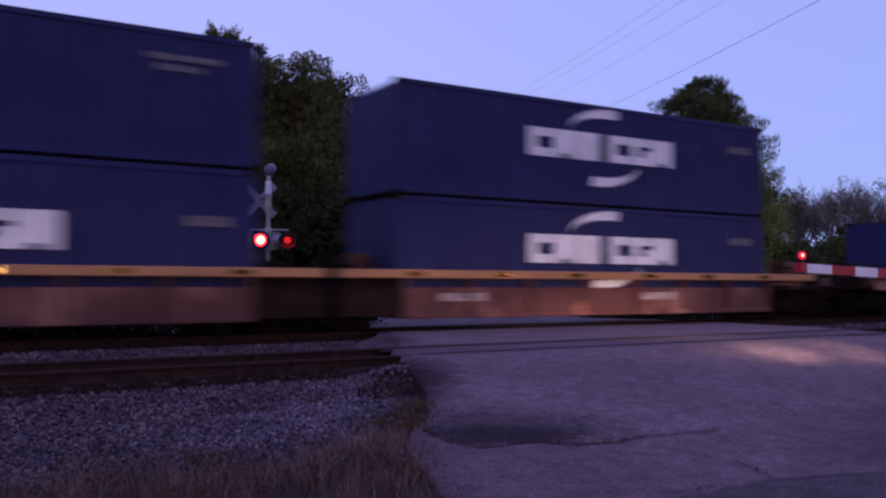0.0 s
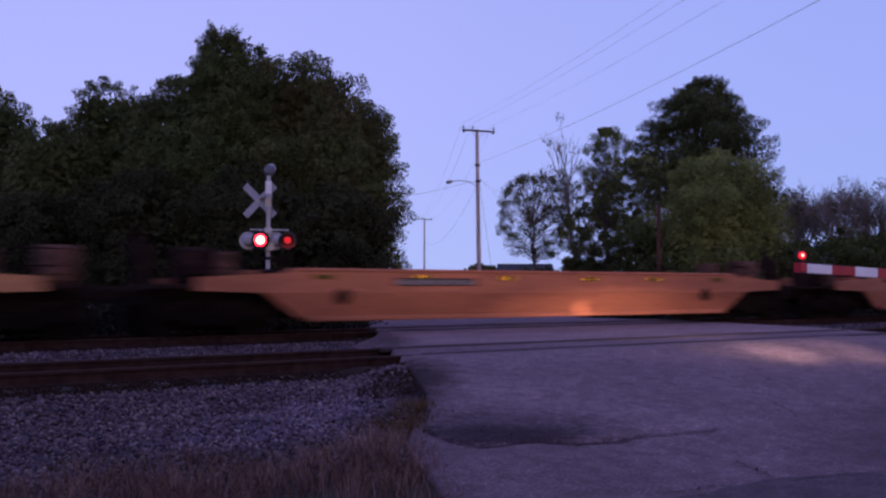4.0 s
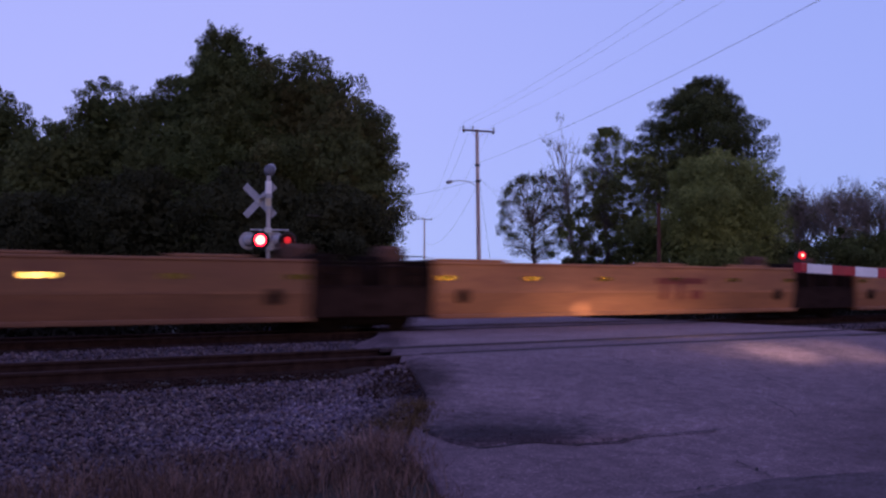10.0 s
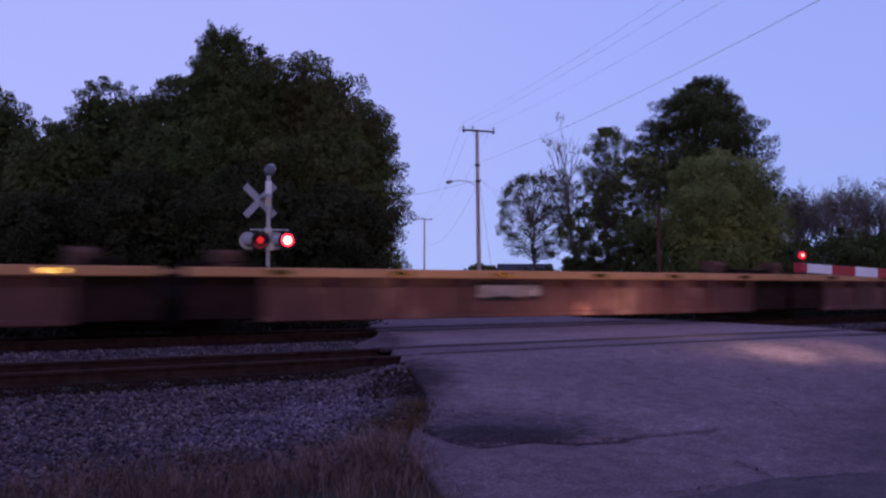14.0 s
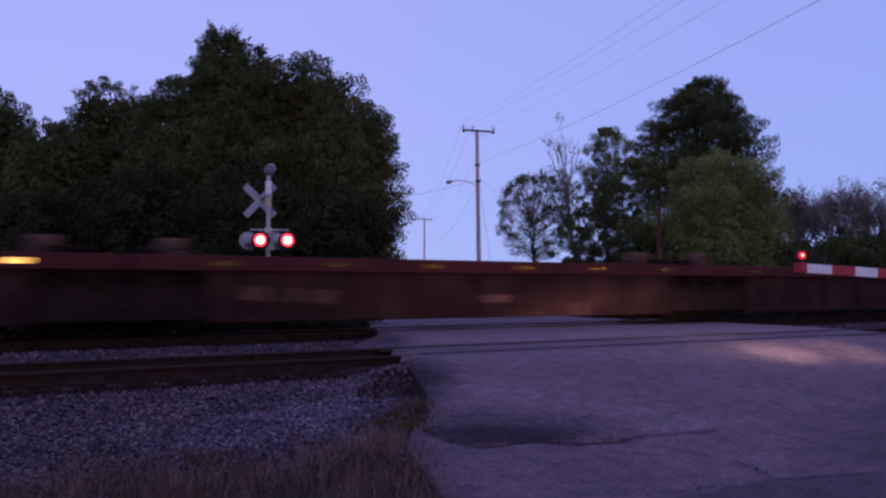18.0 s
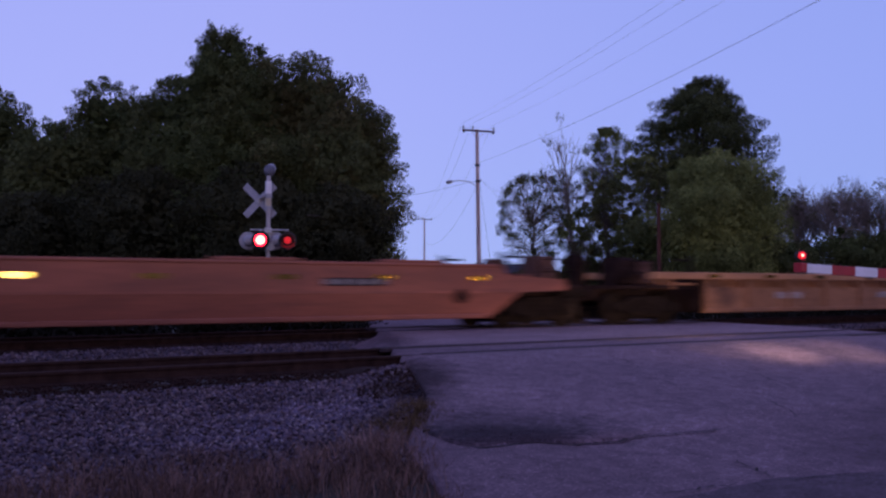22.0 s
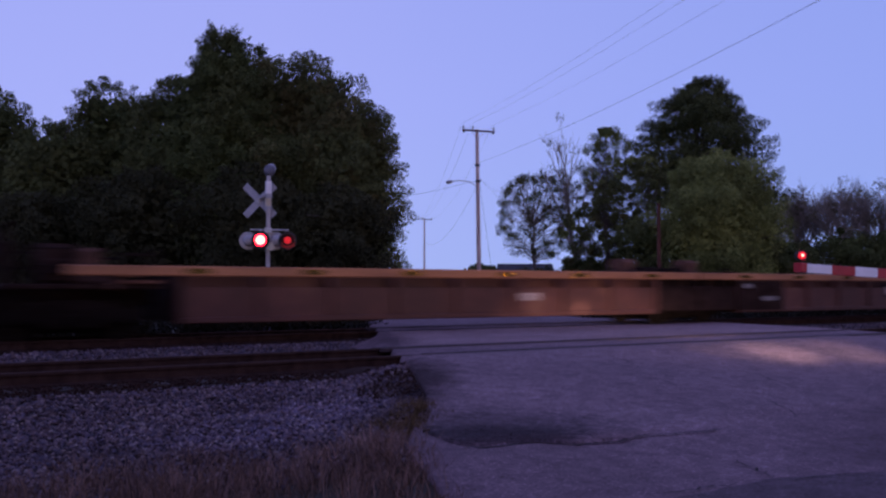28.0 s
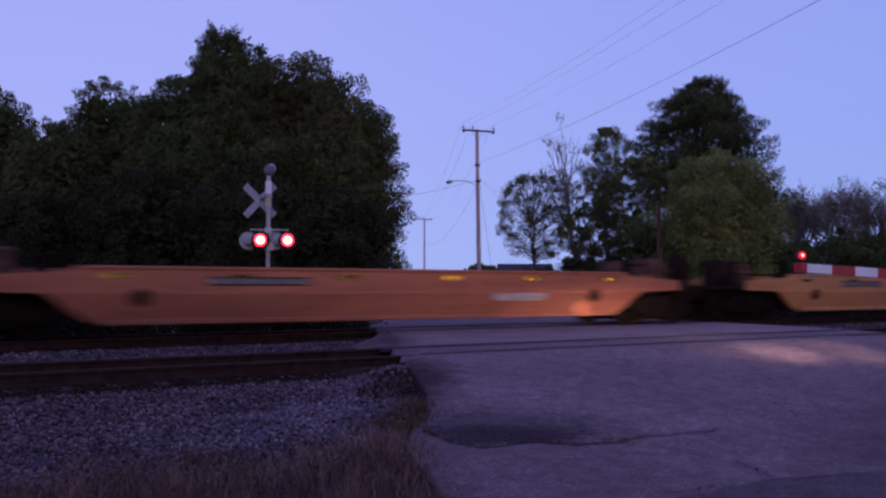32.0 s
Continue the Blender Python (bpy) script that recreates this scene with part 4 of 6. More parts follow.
def ridged_strip():
    """Reflective sheeting: one strip with small upright ridges, one face of each tilted to glint the fill spots at the
    camera.
    """
    n, w = 21, 0.022
    ring = [(-0.231, 0.006, 0.0), (-0.231 + n * w, 0.006, 0.0)]
    for i in range(n - 1, -1, -1):
        x = -0.231 + w * i
        ring += [(x + w, -0.002, 1.0), (x, -0.002 - w * math.tan(radians((11.6, 13.0, 14.5)[i % 3])), 1.0)]
    m = len(ring)
    v = [(x, y, -0.05) for x, y, k in ring] + [(x, y - 0.0042 * k, 0.05) for x, y, k in ring]
    return Geo().add(v, [tuple(range(m - 1, -1, -1)), tuple(range(m, 2 * m))] + [(i, (i + 1) % m, (i + 1) % m + m, i + m) for i in range(m)])


def well_car(a, b, style, colour, left, right, top, label, marks=()):
    """One unit of a well car. a, b: where its well begins and ends along the train."""
    half = (b - a) / 2
    car = thing("well_car", label, "railway wagon", pose((a + b) / 2, FAR_TRACK, 0), "well cars of the freight train")
    RIDERS.append((car, (a + b) / 2, FAR_TRACK, 0.0))
    key = "%s %.1f %s %s %.2f" % (style, half, left, right, top)
    if style == "plate":
        face = -WELL_FACE
        side = kept("side " + key + colour, lambda: Geo().plate(side_ring(half, left, right, top), -0.06, 0.06).mesh("side_plate", M[colour]))
        low = kept("low " + key + colour, lambda: lower_side(half, left, right).mesh("lower_side_plate", M[colour]))
        sill = kept("sill " + key + colour, lambda: Geo().box(-half, half, -0.085, 0.1, 0.27, 0.37, 0.02).mesh("bottom_sill", M[colour]))
        chord = kept("chord " + key + colour, lambda: Geo().box(-half - (0.3 if left == "coupler" else 0), half + (0.3 if right == "coupler" else 0), -0.085, 0.12, top - 0.07, top + 0.004, 0.02).mesh("top_chord", M[colour]))
        for y, turn in ((face + 0.06, 0), (-face - 0.06, 1)):
            part("side_plate", side, colour, car, "", pose(0, y, 0))
            part("lower_side_plate", low, colour, car, "", pose(0, y, 0) if turn == 0 else pose(0, y, 0) @ Matrix.Diagonal((1, -1, 1, 1)))
            part("bottom_sill", sill, colour, car, "", pose(0, y, 0))
            part("top_chord", chord, colour, car, "", pose(0, y, 0))
        pads = [(-0.42, 1.0), (0.06, 0.9), (0.34, 0.8)] if top > 1.45 else []
        for k, w in pads:
            pad = kept("pad%.1f%s" % (w, colour), lambda: Geo().box(-w, w, -0.05, 0.05, 0, 0.07, 0.02).mesh("guide_pad", M[colour]))
            part("guide_pad", pad, colour, car, "", pose(k * 2 * half, face + 0.08, top + 0.002))
        seam = kept("seam%.2f%s" % (top, colour), lambda: Geo().box(-0.02, 0.02, -0.0045, 0.0, FOLD, top - 0.08).mesh("seam", M[colour]))
        for k in (-0.66, -0.30, 0.12, 0.47, 0.78):
            part("seam", seam, colour, car, "", pose(k * half, face, 0))
        fold = kept("fold%.1f%s" % (half, colour), lambda: Geo().box(-half + 0.1, half - 0.1, -0.005, 0.0, -0.025, 0.025).mesh("rub_strip", M[colour]))
        part("rub_strip", fold, colour, car, "", pose(0, face, 0.86))
        hole = kept("hole", lambda: Geo().lathe((0, 0.05, 0), (0, -0.02, 0), [(0, 0.17), (0.8, 0.17), (1, 0.15)], 14).mesh("access_hole", M["truck"]))
        for k in (-half + 0.75, half - 0.75):
            part("access_hole", hole, "truck", car, "dark round access hole", pose(k, face - 0.001, 0.78))
        if colour == "yellow":
            corner = kept("corner", lambda: Geo().box(0.12, 0.85, -0.006, 0.03, -0.15, -0.075, 0.006).mesh("corner_plate", M["palegrey"]))
            part("corner_plate", corner, "palegrey", car, "scuffed pale plate at the leading corner", pose(-half, face, top))
        zr, fr = 1.18, face
    else:
        face = -WELL_FACE + 0.09
        ext_l = 1.5 if left == "joint" else 2.0
        ext_r = 1.5 if right == "joint" else 2.0
        deep = 0.19 if style == "chord" else 0.30
        body = {"maroon": "maroonbody"}.get(colour, colour)
        top_mat = "maroon" if style == "deep" else "dullchord" if colour == "darkbrown" else "darkchord" if colour == "sootbrown" else "chord"
        web = 0.97 if style == "chord" else top - deep
        side = kept("side " + key + body, lambda: Geo().plate([(-half, 0.31), (half, 0.31), (half, web), (-half, web)], -0.03, 0.03).mesh("side_plate", M[body]))
        sill = kept("sill " + key + body, lambda: Geo().box(-half, half, -0.09, 0.1, 0.28, 0.40, 0.02).mesh("bottom_sill", M[body]))
        chord = kept("chord " + key + top_mat, lambda: Geo().box(-half - ext_l, half + ext_r, -0.12, 0.12, top - deep, top, 0.02).mesh("top_chord", M[top_mat]))
        for y in (face + 0.03, -face - 0.03):
            part("side_plate", side, body, car, "", pose(0, y, 0))
            part("bottom_sill", sill, body, car, "", pose(0, y, 0))
            if style == "chord":
                upper = kept("web " + key + body, lambda: Geo().box(-half, half, -0.02, 0.02, web - 0.03, top - deep).mesh("web_plate", M[body]))
                part("web_plate", upper, body, car, "side plate set back under the chord", pose(0, y + (0.30 if y < 0 else -0.30), 0))
                ledge = kept("ledge " + key + body, lambda: Geo().box(-half, half, -0.15, 0.15, web - 0.04, web - 0.012).mesh("ledge", M[body]))
                part("ledge", ledge, body, car, "", pose(0, y + (0.17 if y < 0 else -0.17), 0))
            part("top_chord", chord, top_mat, car, "weathered yellow top chord" if top_mat == "chord" else "dark maroon top chord" if style == "deep" else "sooty red-brown top chord" if top_mat == "darkchord" else "rust-stained yellow top chord", pose(0, y, 0))
        rib = kept("rib%s%.2f" % (body, top - deep), lambda: Geo().box(-0.05, 0.05, -0.07, 0.30 if style == "chord" else 0.0, 0.40, top - deep, 0.015).mesh("side_rib", M[body]))
        n = int(2 * half / 1.55)
        for i in range(n + 1):
            part("side_rib", rib, body, car, "", pose(-half + 0.05 + (2 * half - 0.1) * i / n, face, 0))
        zr, fr = top - deep / 2, face - 0.09
    # floor of the well: cross beams and end shelves
    beam = kept("beam", lambda: Geo().box(-0.14, 0.14, -1.34, 1.34, 0.27, 0.36, 0.02).mesh("floor_beam", M["black"]))
    for k in (-0.92, -0.5, 0.0, 0.5, 0.92):
        part("floor_beam", beam, "black", car, "", pose(k * half, 0, 0.0))
    # reflective strips
    tape = "reflector" if style == "plate" else "dullreflector"
    strip = kept(tape, lambda: ridged_strip().mesh("reflector", M[tape]))
    for k in (-0.95, -0.57, -0.2, 0.21, 0.57, 0.955):
        part("reflector", strip, tape, car, "yellow reflective strip" if style == "plate" else "dirty amber reflective strip", pose(k * half, fr - (0.026 if style == "plate" and zr > top - 0.08 else 0.001), zr))
    add_marks(car, half, marks, face)
    add_end(car, -1, half, left, top, colour)
    add_end(car, 1, half, right, top, colour)
    if left == "coupler":
        add_truck(car, -half - 1.85)
    add_truck(car, half + (1.85 if right == "coupler" else 1.55))
    return car


def container(mid, z, high, paint, label, signs=()):
    """A forty-foot box with corrugated sides, doors at its trailing end."""
    L, W = 12.19, 2.438
    box = thing("shipping_container", label, "shipping container", pose(mid, FAR_TRACK, z), "containers on the freight train")
    RIDERS.append((box, mid, FAR_TRACK, z))

    def wall():
        pts, x = [], -L / 2 + 0.16
        while x < L / 2 - 0.16 - 0.27:
            pts += [(x, 0.0), (x + 0.072, 0.0), (x + 0.140, 0.036), (x + 0.212, 0.036)]
            x += 0.278
        pts.append((L / 2 - 0.16, 0.0))
        g = Geo()
        v = [(x, y, 0.16) for x, y in pts] + [(x, y, high - 0.12) for x, y in pts]
        n = len(pts)
        return g.add(v, [(i, i + 1, n + i + 1, n + i) for i in range(n - 1)]).mesh("side_wall", M[paint])

    wm = kept("cwall%s%.2f" % (paint, high), wall)
    part("side_wall", wm, paint, box, "", pose(0, -W / 2 + 0.01, 0))
    part("side_wall", wm, paint, box, "", pose(0, W / 2 - 0.01, 0, 0, 0, 180))
    rail = kept("crail" + paint, lambda: Geo().box(-L / 2 + 0.15, L / 2 - 0.15, -0.05, 0.05, 0, 0.12, 0.012).mesh("side_rail", M[paint]))
    for y in (-W / 2 + 0.05, W / 2 - 0.05):
        part("side_rail", rail, paint, box, "", pose(0, y, 0.05))
        part("side_rail", rail, paint, box, "", pose(0, y, high - 0.12))
    part("roof", kept("croof" + paint, lambda: Geo().box(-L / 2 + 0.1, L / 2 - 0.1, -W / 2 + 0.08, W / 2 - 0.08, -0.06, -0.02).mesh("roof", M[paint])), paint, box, "", pose(0, 0, high))
    part("floor", kept("cfloor", lambda: Geo().box(-L / 2 + 0.1, L / 2 - 0.1, -W / 2 + 0.08, W / 2 - 0.08, 0.02, 0.12).mesh("floor", M["black"])), "black", box)
    post = kept("cpost%s%.2f" % (paint, high), lambda: Geo().box(-0.08, 0.08, -0.08, 0.08, 0.02, high - 0.02).mesh("corner_post", M[paint]))
    cast = kept("ccast", lambda: Geo().box(-0.09, 0.09, -0.082, 0.082, 0, 0.118, 0.01).mesh("corner_casting", M["black"]))
    for x in (-L / 2 + 0.08, L / 2 - 0.08):
        for y in (-W / 2 + 0.08, W / 2 - 0.08):
            part("corner_post", post, paint, box, "", pose(x, y, 0))
            part("corner_casting", cast, "black", box, "", pose(x, y, 0.0))
            part("corner_casting", cast, "black", box, "", pose(x, y, high - 0.118))
    front = kept("cfront%s%.2f" % (paint, high), lambda: Geo().box(0, 0.04, -W / 2 + 0.1, W / 2 - 0.1, 0.1, high - 0.08).mesh("front_wall", M[paint]))
    part("front_wall", front, paint, box, "", pose(-L / 2 + 0.02, 0, 0))
    door = kept("cdoor%s%.2f" % (paint, high), lambda: Geo().box(0, 0.05, 0.01, W / 2 - 0.1, 0.12, high - 0.1, 0.01).mesh("door", M[paint]))
    bar = kept("cbar%.2f" % high, lambda: Geo().rod((0, 0, 0.15), (0, 0, high - 0.12), 0.022, n=8).mesh("locking_bar", M["galv"]))
    for k, turn in ((1, 0), (-1, 1)):
        d = part("door", door, paint, box, "", pose(L / 2 - 0.06, 0 if k > 0 else -W / 2 + 0.09, 0))
        for y in (0.3, 0.8):
            part("locking_bar", bar, "galv", d, "", pose(0.07, y, 0))
    f = -W / 2 - 0.004
    for kind, x0, x1, z0, z1 in signs:
        if kind == "wordmark":
            n = 6
            w = (x1 - x0) / (n + 0.4)
            for i in range(n):
                x = x0 + w * i + (0.4 * w if i > 2 else 0)
                h = (z1 - z0)
                t = h * 0.3
                g = Geo()
                if i in (0, 3, 4):
                    g.box(x, x + w * 0.95, f - 0.008, f, z0, z0 + t).box(x, x + w * 0.95, f - 0.008, f, z1 - t, z1).box(x, x + w * 0.34, f - 0.008, f, z0 + t, z1 - t)
                    if i == 4:
                        g.box(x + w * 0.6, x + w * 0.95, f - 0.008, f, z0 + t, z0 + h * 0.55)
                else:
                    g.box(x, x + w * 0.96, f - 0.008, f, z0 + h * (0.15 if i != 2 else 0.0), z1)
                    g.box(x, x + w * 0.3, f - 0.0075, f, z0, z0 + h * 0.2).box(x + w * 0.66, x + w * 0.96, f - 0.0075, f, z0, z0 + h * 0.2)
                part("letter_block", g, "white", box, "white letter-shaped block")
            mid_x = (x0 + x1) / 2
            for sx, sz, cz in ((-1, 1, z1 - 0.1), (1, -1, z0 + 0.1)):
                p, m = [], 10
                for i in range(m + 1):
                    th = radians(12 + 88 * i / m)
                    p.append((mid_x + sx * (1.45 * math.cos(th) - 0.2), cz + sz * 0.75 * math.sin(th)))
                for i in range(m, -1, -1):
                    th = radians(12 + 88 * i / m)
                    k = 0.24 * math.sin(math.pi * (i / m) * 0.55)
                    p.append((mid_x + sx * ((1.45 - k) * math.cos(th) - 0.2), cz + sz * (0.75 - k) * math.sin(th)))
                if sx * sz < 0:
                    p.reverse()
                part("crescent", Geo().plate(p, f - 0.008, f), "white", box, "white crescent shape")
        else:
            n = 9 if x1 - x0 > 1.4 else 4
            w = (x1 - x0) / n
            if kind.startswith("panel"):
                part("sign_panel", Geo().box(x0 - 0.1, x1 + 0.1, f - 0.004, f, z0 - 0.06, z1 + 0.06), "white" if kind == "panel" else "redstripe", box, "plain painted sign panel")
                continue
            for i in range(n):
                part("letter_block", Geo().box(x0 + w * i, x0 + w * (i + 0.72), f - 0.006, f, z0, z1), {"gold": "reflector", "pale": "white", "dim": "grey"}[kind], box, "small plain letter block")
    return box


YL = "weathered yellow steel well car, empty, coupled in a freight train"
OL = "faded orange steel well car, empty, coupled in a freight train"
CL = "empty rusty brown well car with yellow top chord in a train"
ML = "sooty dark maroon well car, empty, coupled in a freight train"
LOAD = "weathered orange-brown well car carrying a shipping container"


def five(starts, style, colour, top, label, marks):
    """An articulated car of five wells that share trucks."""
    for i, (a, b) in enumerate(starts):
        well_car(a, b, style, colour if isinstance(colour, str) else colour[i], "coupler" if i == 0 else "joint", "coupler" if i == len(starts) - 1 else "joint", top, label if isinstance(label, str) else label[i], marks[i] if i < len(marks) else ())


def build_train():
    # the tail of a loaded car
    well_car(-5.85, 6.35, "chord", "brown", "joint", "joint", 1.36, "rusty brown well car with yellow chord under stacked containers", [("pale", 4.6, 6.2)])
    well_car(9.7, 21.9, "chord", "brown", "joint", "coupler", 1.36, "rusty brown well car with yellow chord under stacked containers", [("pale", 1.0, 2.2), ("pale", 7.2, 8.4)])
    for mid, z, high, n in ((0.35, 0.40, 2.896, "lower"), (0.35, 3.31, 2.591, "upper"), (15.75, 0.42, 2.591, "lower"), (15.75, 3.03, 2.591, "upper")):
        s = [("wordmark", -2.45, 2.45, high - (1.66 if mid < 1 else 1.44), high - (0.96 if mid < 1 else 0.74)), ("dim", 4.7, 5.6, 1.75, 1.95)]
        if mid < 1 and z > 1:
            s = [("dim", 3.9, 5.4, 2.0, 2.12), ("dim", 4.1, 5.0, 1.80, 1.92)]
        container(mid, z, high, "boxblue", "navy blue corrugated container, %s of a stack of two" % n, s)
    five([(29.4, 41.9), (45.1, 57.5), (60.65, 72.9), (76.0, 88.4), (91.5, 104.0)], "plate", ["dirtyorange", "dirtyorange", "paleyellow", "paleyellow", "tan"], 1.52,
         [LOAD, OL, "weathered yellow well car carrying a crimson container", YL, "weathered yellow well car carrying a blue container"],
         [[("stencil", 1.0, 3.4), ("skirt", 0.15, 12.3), ("yellowend", 11.3, 12.3)], [("letters", 3.7, 6.1), ("skirt", 6.6, 12.2), ("yellowend", 11.15, 12.15)], [("letters", 3.3, 6.4), ("patch", 0.3, 2.4), ("skirt", 0.15, 12.2)], [("letters", 3.8, 5.7), ("patch", 8.7, 10.6)], [("stencil", 0.3, 3.5)]])
    container(35.6, 0.37, 2.896, "boxblue", "navy blue high container with small yellow letters", [("gold", -5.0, -3.3, 2.28, 2.48), ("dim", 5.0, 5.3, 0.9, 2.5)])
    container(66.75, 0.37, 2.896, "boxred", "crimson red high container with a white sign", [("pale", -5.4, -4.3, 1.98, 2.46)])
    container(97.7, 0.37, 2.896, "boxbright", "bright blue high container with a white sign", [("panel", -4.6, -3.3, 2.3, 2.5), ("panelred", -5.1, -4.75, 2.3, 2.5), ("pale", 4.9, 5.5, 2.3, 2.5)])
    for a in (111.3, 131.15):
        well_car(a, a + 12.4, "plate", "orange", "coupler", "coupler", 1.36, OL, [("stencil", 2.0, 4.1)])
    well_car(151.1, 163.7, "plate", "orange", "coupler", "coupler", 1.38, OL, [("stencil", 2.0, 4.1), ("patch", 5.6, 8.0)])
    five([(171.1, 183.8), (187.0, 199.3), (202.55, 215.0), (218.2, 230.75), (234.2, 247.4)], "plate", "yellow", 1.50, YL,
         [[("stencil", 1.9, 4.5)], [("letters", 5.3, 7.1)], [("letters", 5.3, 7.1)], [("letters", 5.4, 7.2)], [("stencil", 2.4, 4.9)]])
    five([(254.15, 267.0), (270.0, 282.45), (285.5, 297.95), (301.0, 313.4), (316.5, 329.05)], "plate", ["dirtyyellow"] + ["rustyellow"] * 4, 1.54,
         ["grimy brown-yellow steel well car, empty, coupled in a train"] + ["rust-stained yellow steel well car, empty, coupled in a freight train"] * 4,
         [[("strip", 2.9, 6.6)], [("letters", 6.8, 8.6)], [("letters", 6.8, 8.6)], [("letters", 6.6, 8.6)], [("strip", 6.4, 9.7)]])
    five([(336.2, 348.5), (351.85, 366.3), (369.8, 384.4), (387.7, 402.3), (405.6, 418.2)], "chord", "brown", 1.36, CL,
         [[("pale", 6.0, 7.4)], [("dullplate", 6.2, 8.0)], [("dullplate", 5.2, 7.0)], [("dullplate", 5.2, 7.0)], [("dullplate", 6.0, 7.8)]])
    five([(425.6, 438.0), (441.3, 453.7), (457.0, 469.4), (472.5, 485.0), (488.0, 500.3)], "deep", "maroon", 1.58, ML, [[("rustpatch", 8, 11)], [("dimplate", 4.0, 4.8), ("rustpatch", 9.4, 11.6)], [("dimplate", 5.2, 6.0)], [("dimplate", 6.4, 7.2), ("rustpatch", 0.6, 2.8)], [("rustpatch", 7, 9)]])
    five([(507.5, 520.5), (523.5, 536.1), (539.1, 551.5), (554.7, 567.1), (570.2, 582.85)], "plate", ["orange", "orange", "orange", "orange", "dullorange"], 1.50, OL,
         [[("stencil", 3.1, 5.6)], [("spray", 1.0, 3.6), ("whitespray", 5.6, 7.8), ("plate", 8.0, 9.3)], [("plate", 7.1, 9.1)], [("spray", 4.0, 5.8), ("orangeplate", 6.7, 9.1)], [("stencil", 8.5, 10.0)]])
    well_car(590.1, 602.5, "chord", "tan", "coupler", "coupler", 1.38, "empty dull tan well car with yellow top chord", [("pale", 3.0, 4.2), ("pale", 8.0, 9.4)])
    well_car(609.85, 622.3, "chord", "darkbrown", "coupler", "coupler", 1.38, CL, [("pale", 9.0, 9.6)])
    well_car(629.6, 642.3, "chord", "darkbrown", "coupler", "coupler", 1.38, CL, [("dullplate", 7.0, 9.0)])
    five([(649.3, 662.0), (665.2, 677.6), (680.8, 693.2), (696.4, 708.8), (712.0, 724.9)], "plate", ["redbrown", "orange", "orange", "orange", "orange"], 1.53,
         ["grimy red-brown steel well car, empty, coupled in a train", OL, OL, OL, OL],
         [[("stencil", 3.0, 4.3)], [("plate", 4.9, 7.3)], [("plate", 4.9, 7.3)], [("plate", 4.9, 7.3)], [("strip", 5.0, 7.6)]])
    five([(731.5, 744.0), (747.1, 759.6), (762.7, 775.2), (778.3, 790.8), (793.9, 806.4)], "chord", ["darkbrown", "darkbrown", "brown", "darkbrown", "darkbrown"], 1.37, CL,
         [[("pale", 8.0, 8.6)], [("darkend", 0.0, 1.95), ("dullplate", 7.1, 9.1)], [("darkend", 0.0, 1.95), ("dullplate", 7.1, 9.1)], [("darkend", 0.0, 1.95), ("dullplate", 7.1, 9.1)], [("pale", 1.6, 2.2), ("pale", 2.8, 3.6), ("pale", 4.2, 4.8)]])
    well_car(813.8, 826.4, "chord", "sootbrown", "coupler", "coupler", 1.40, "empty soot-darkened brown well car, coupled in a freight train", [])
    well_car(833.8, 846.3, "plate", "orange", "coupler", "coupler", 1.36, OL, [("stencil", 2.0, 4.1), ("pale", 8.7, 10.2)])
    well_car(853.6, 866.0, "plate", "yellow", "coupler", "coupler", 1.36, YL, [("stencil", 2.0, 4.1)])


build_train()


# ---------------------------------------------------------------- crossing signals
FLASHERS = []          # (turning lamp, True for the one that starts lit)


def lens_mesh():
    """Lamp insert: a lit lens on one face, a fading lens on the other."""
    g = Geo()
    n = 20
    rings = [(-0.035, 0.0), (-0.032, 0.06), (-0.026, 0.118), (-0.008, 0.168), (0.006, 0.160), (0.024, 0.100), (0.032, 0.06), (0.035, 0.0)]
    v, f = [], []
    for y, r in rings:
        v += [(max(r, 0.002) * math.cos(2 * math.pi * i / n), y, max(r, 0.002) * math.sin(2 * math.pi * i / n)) for i in range(n)]
    for k in range(len(rings) - 1):
        f += [(k * n + i, k * n + (i + 1) % n, (k + 1) * n + (i + 1) % n, (k + 1) * n + i) for i in range(n)]
    g.add(v, f)
    me = g.mesh("lens", M["lens_dim"], M["lens_on"], M["lens_core"], M["hood"])
    for p in me.polygons:
        k = p.index // n
        p.material_index = {0: 2, 1: 2, 2: 1, 3: 3, 4: 3}.get(k, 0)
    return me


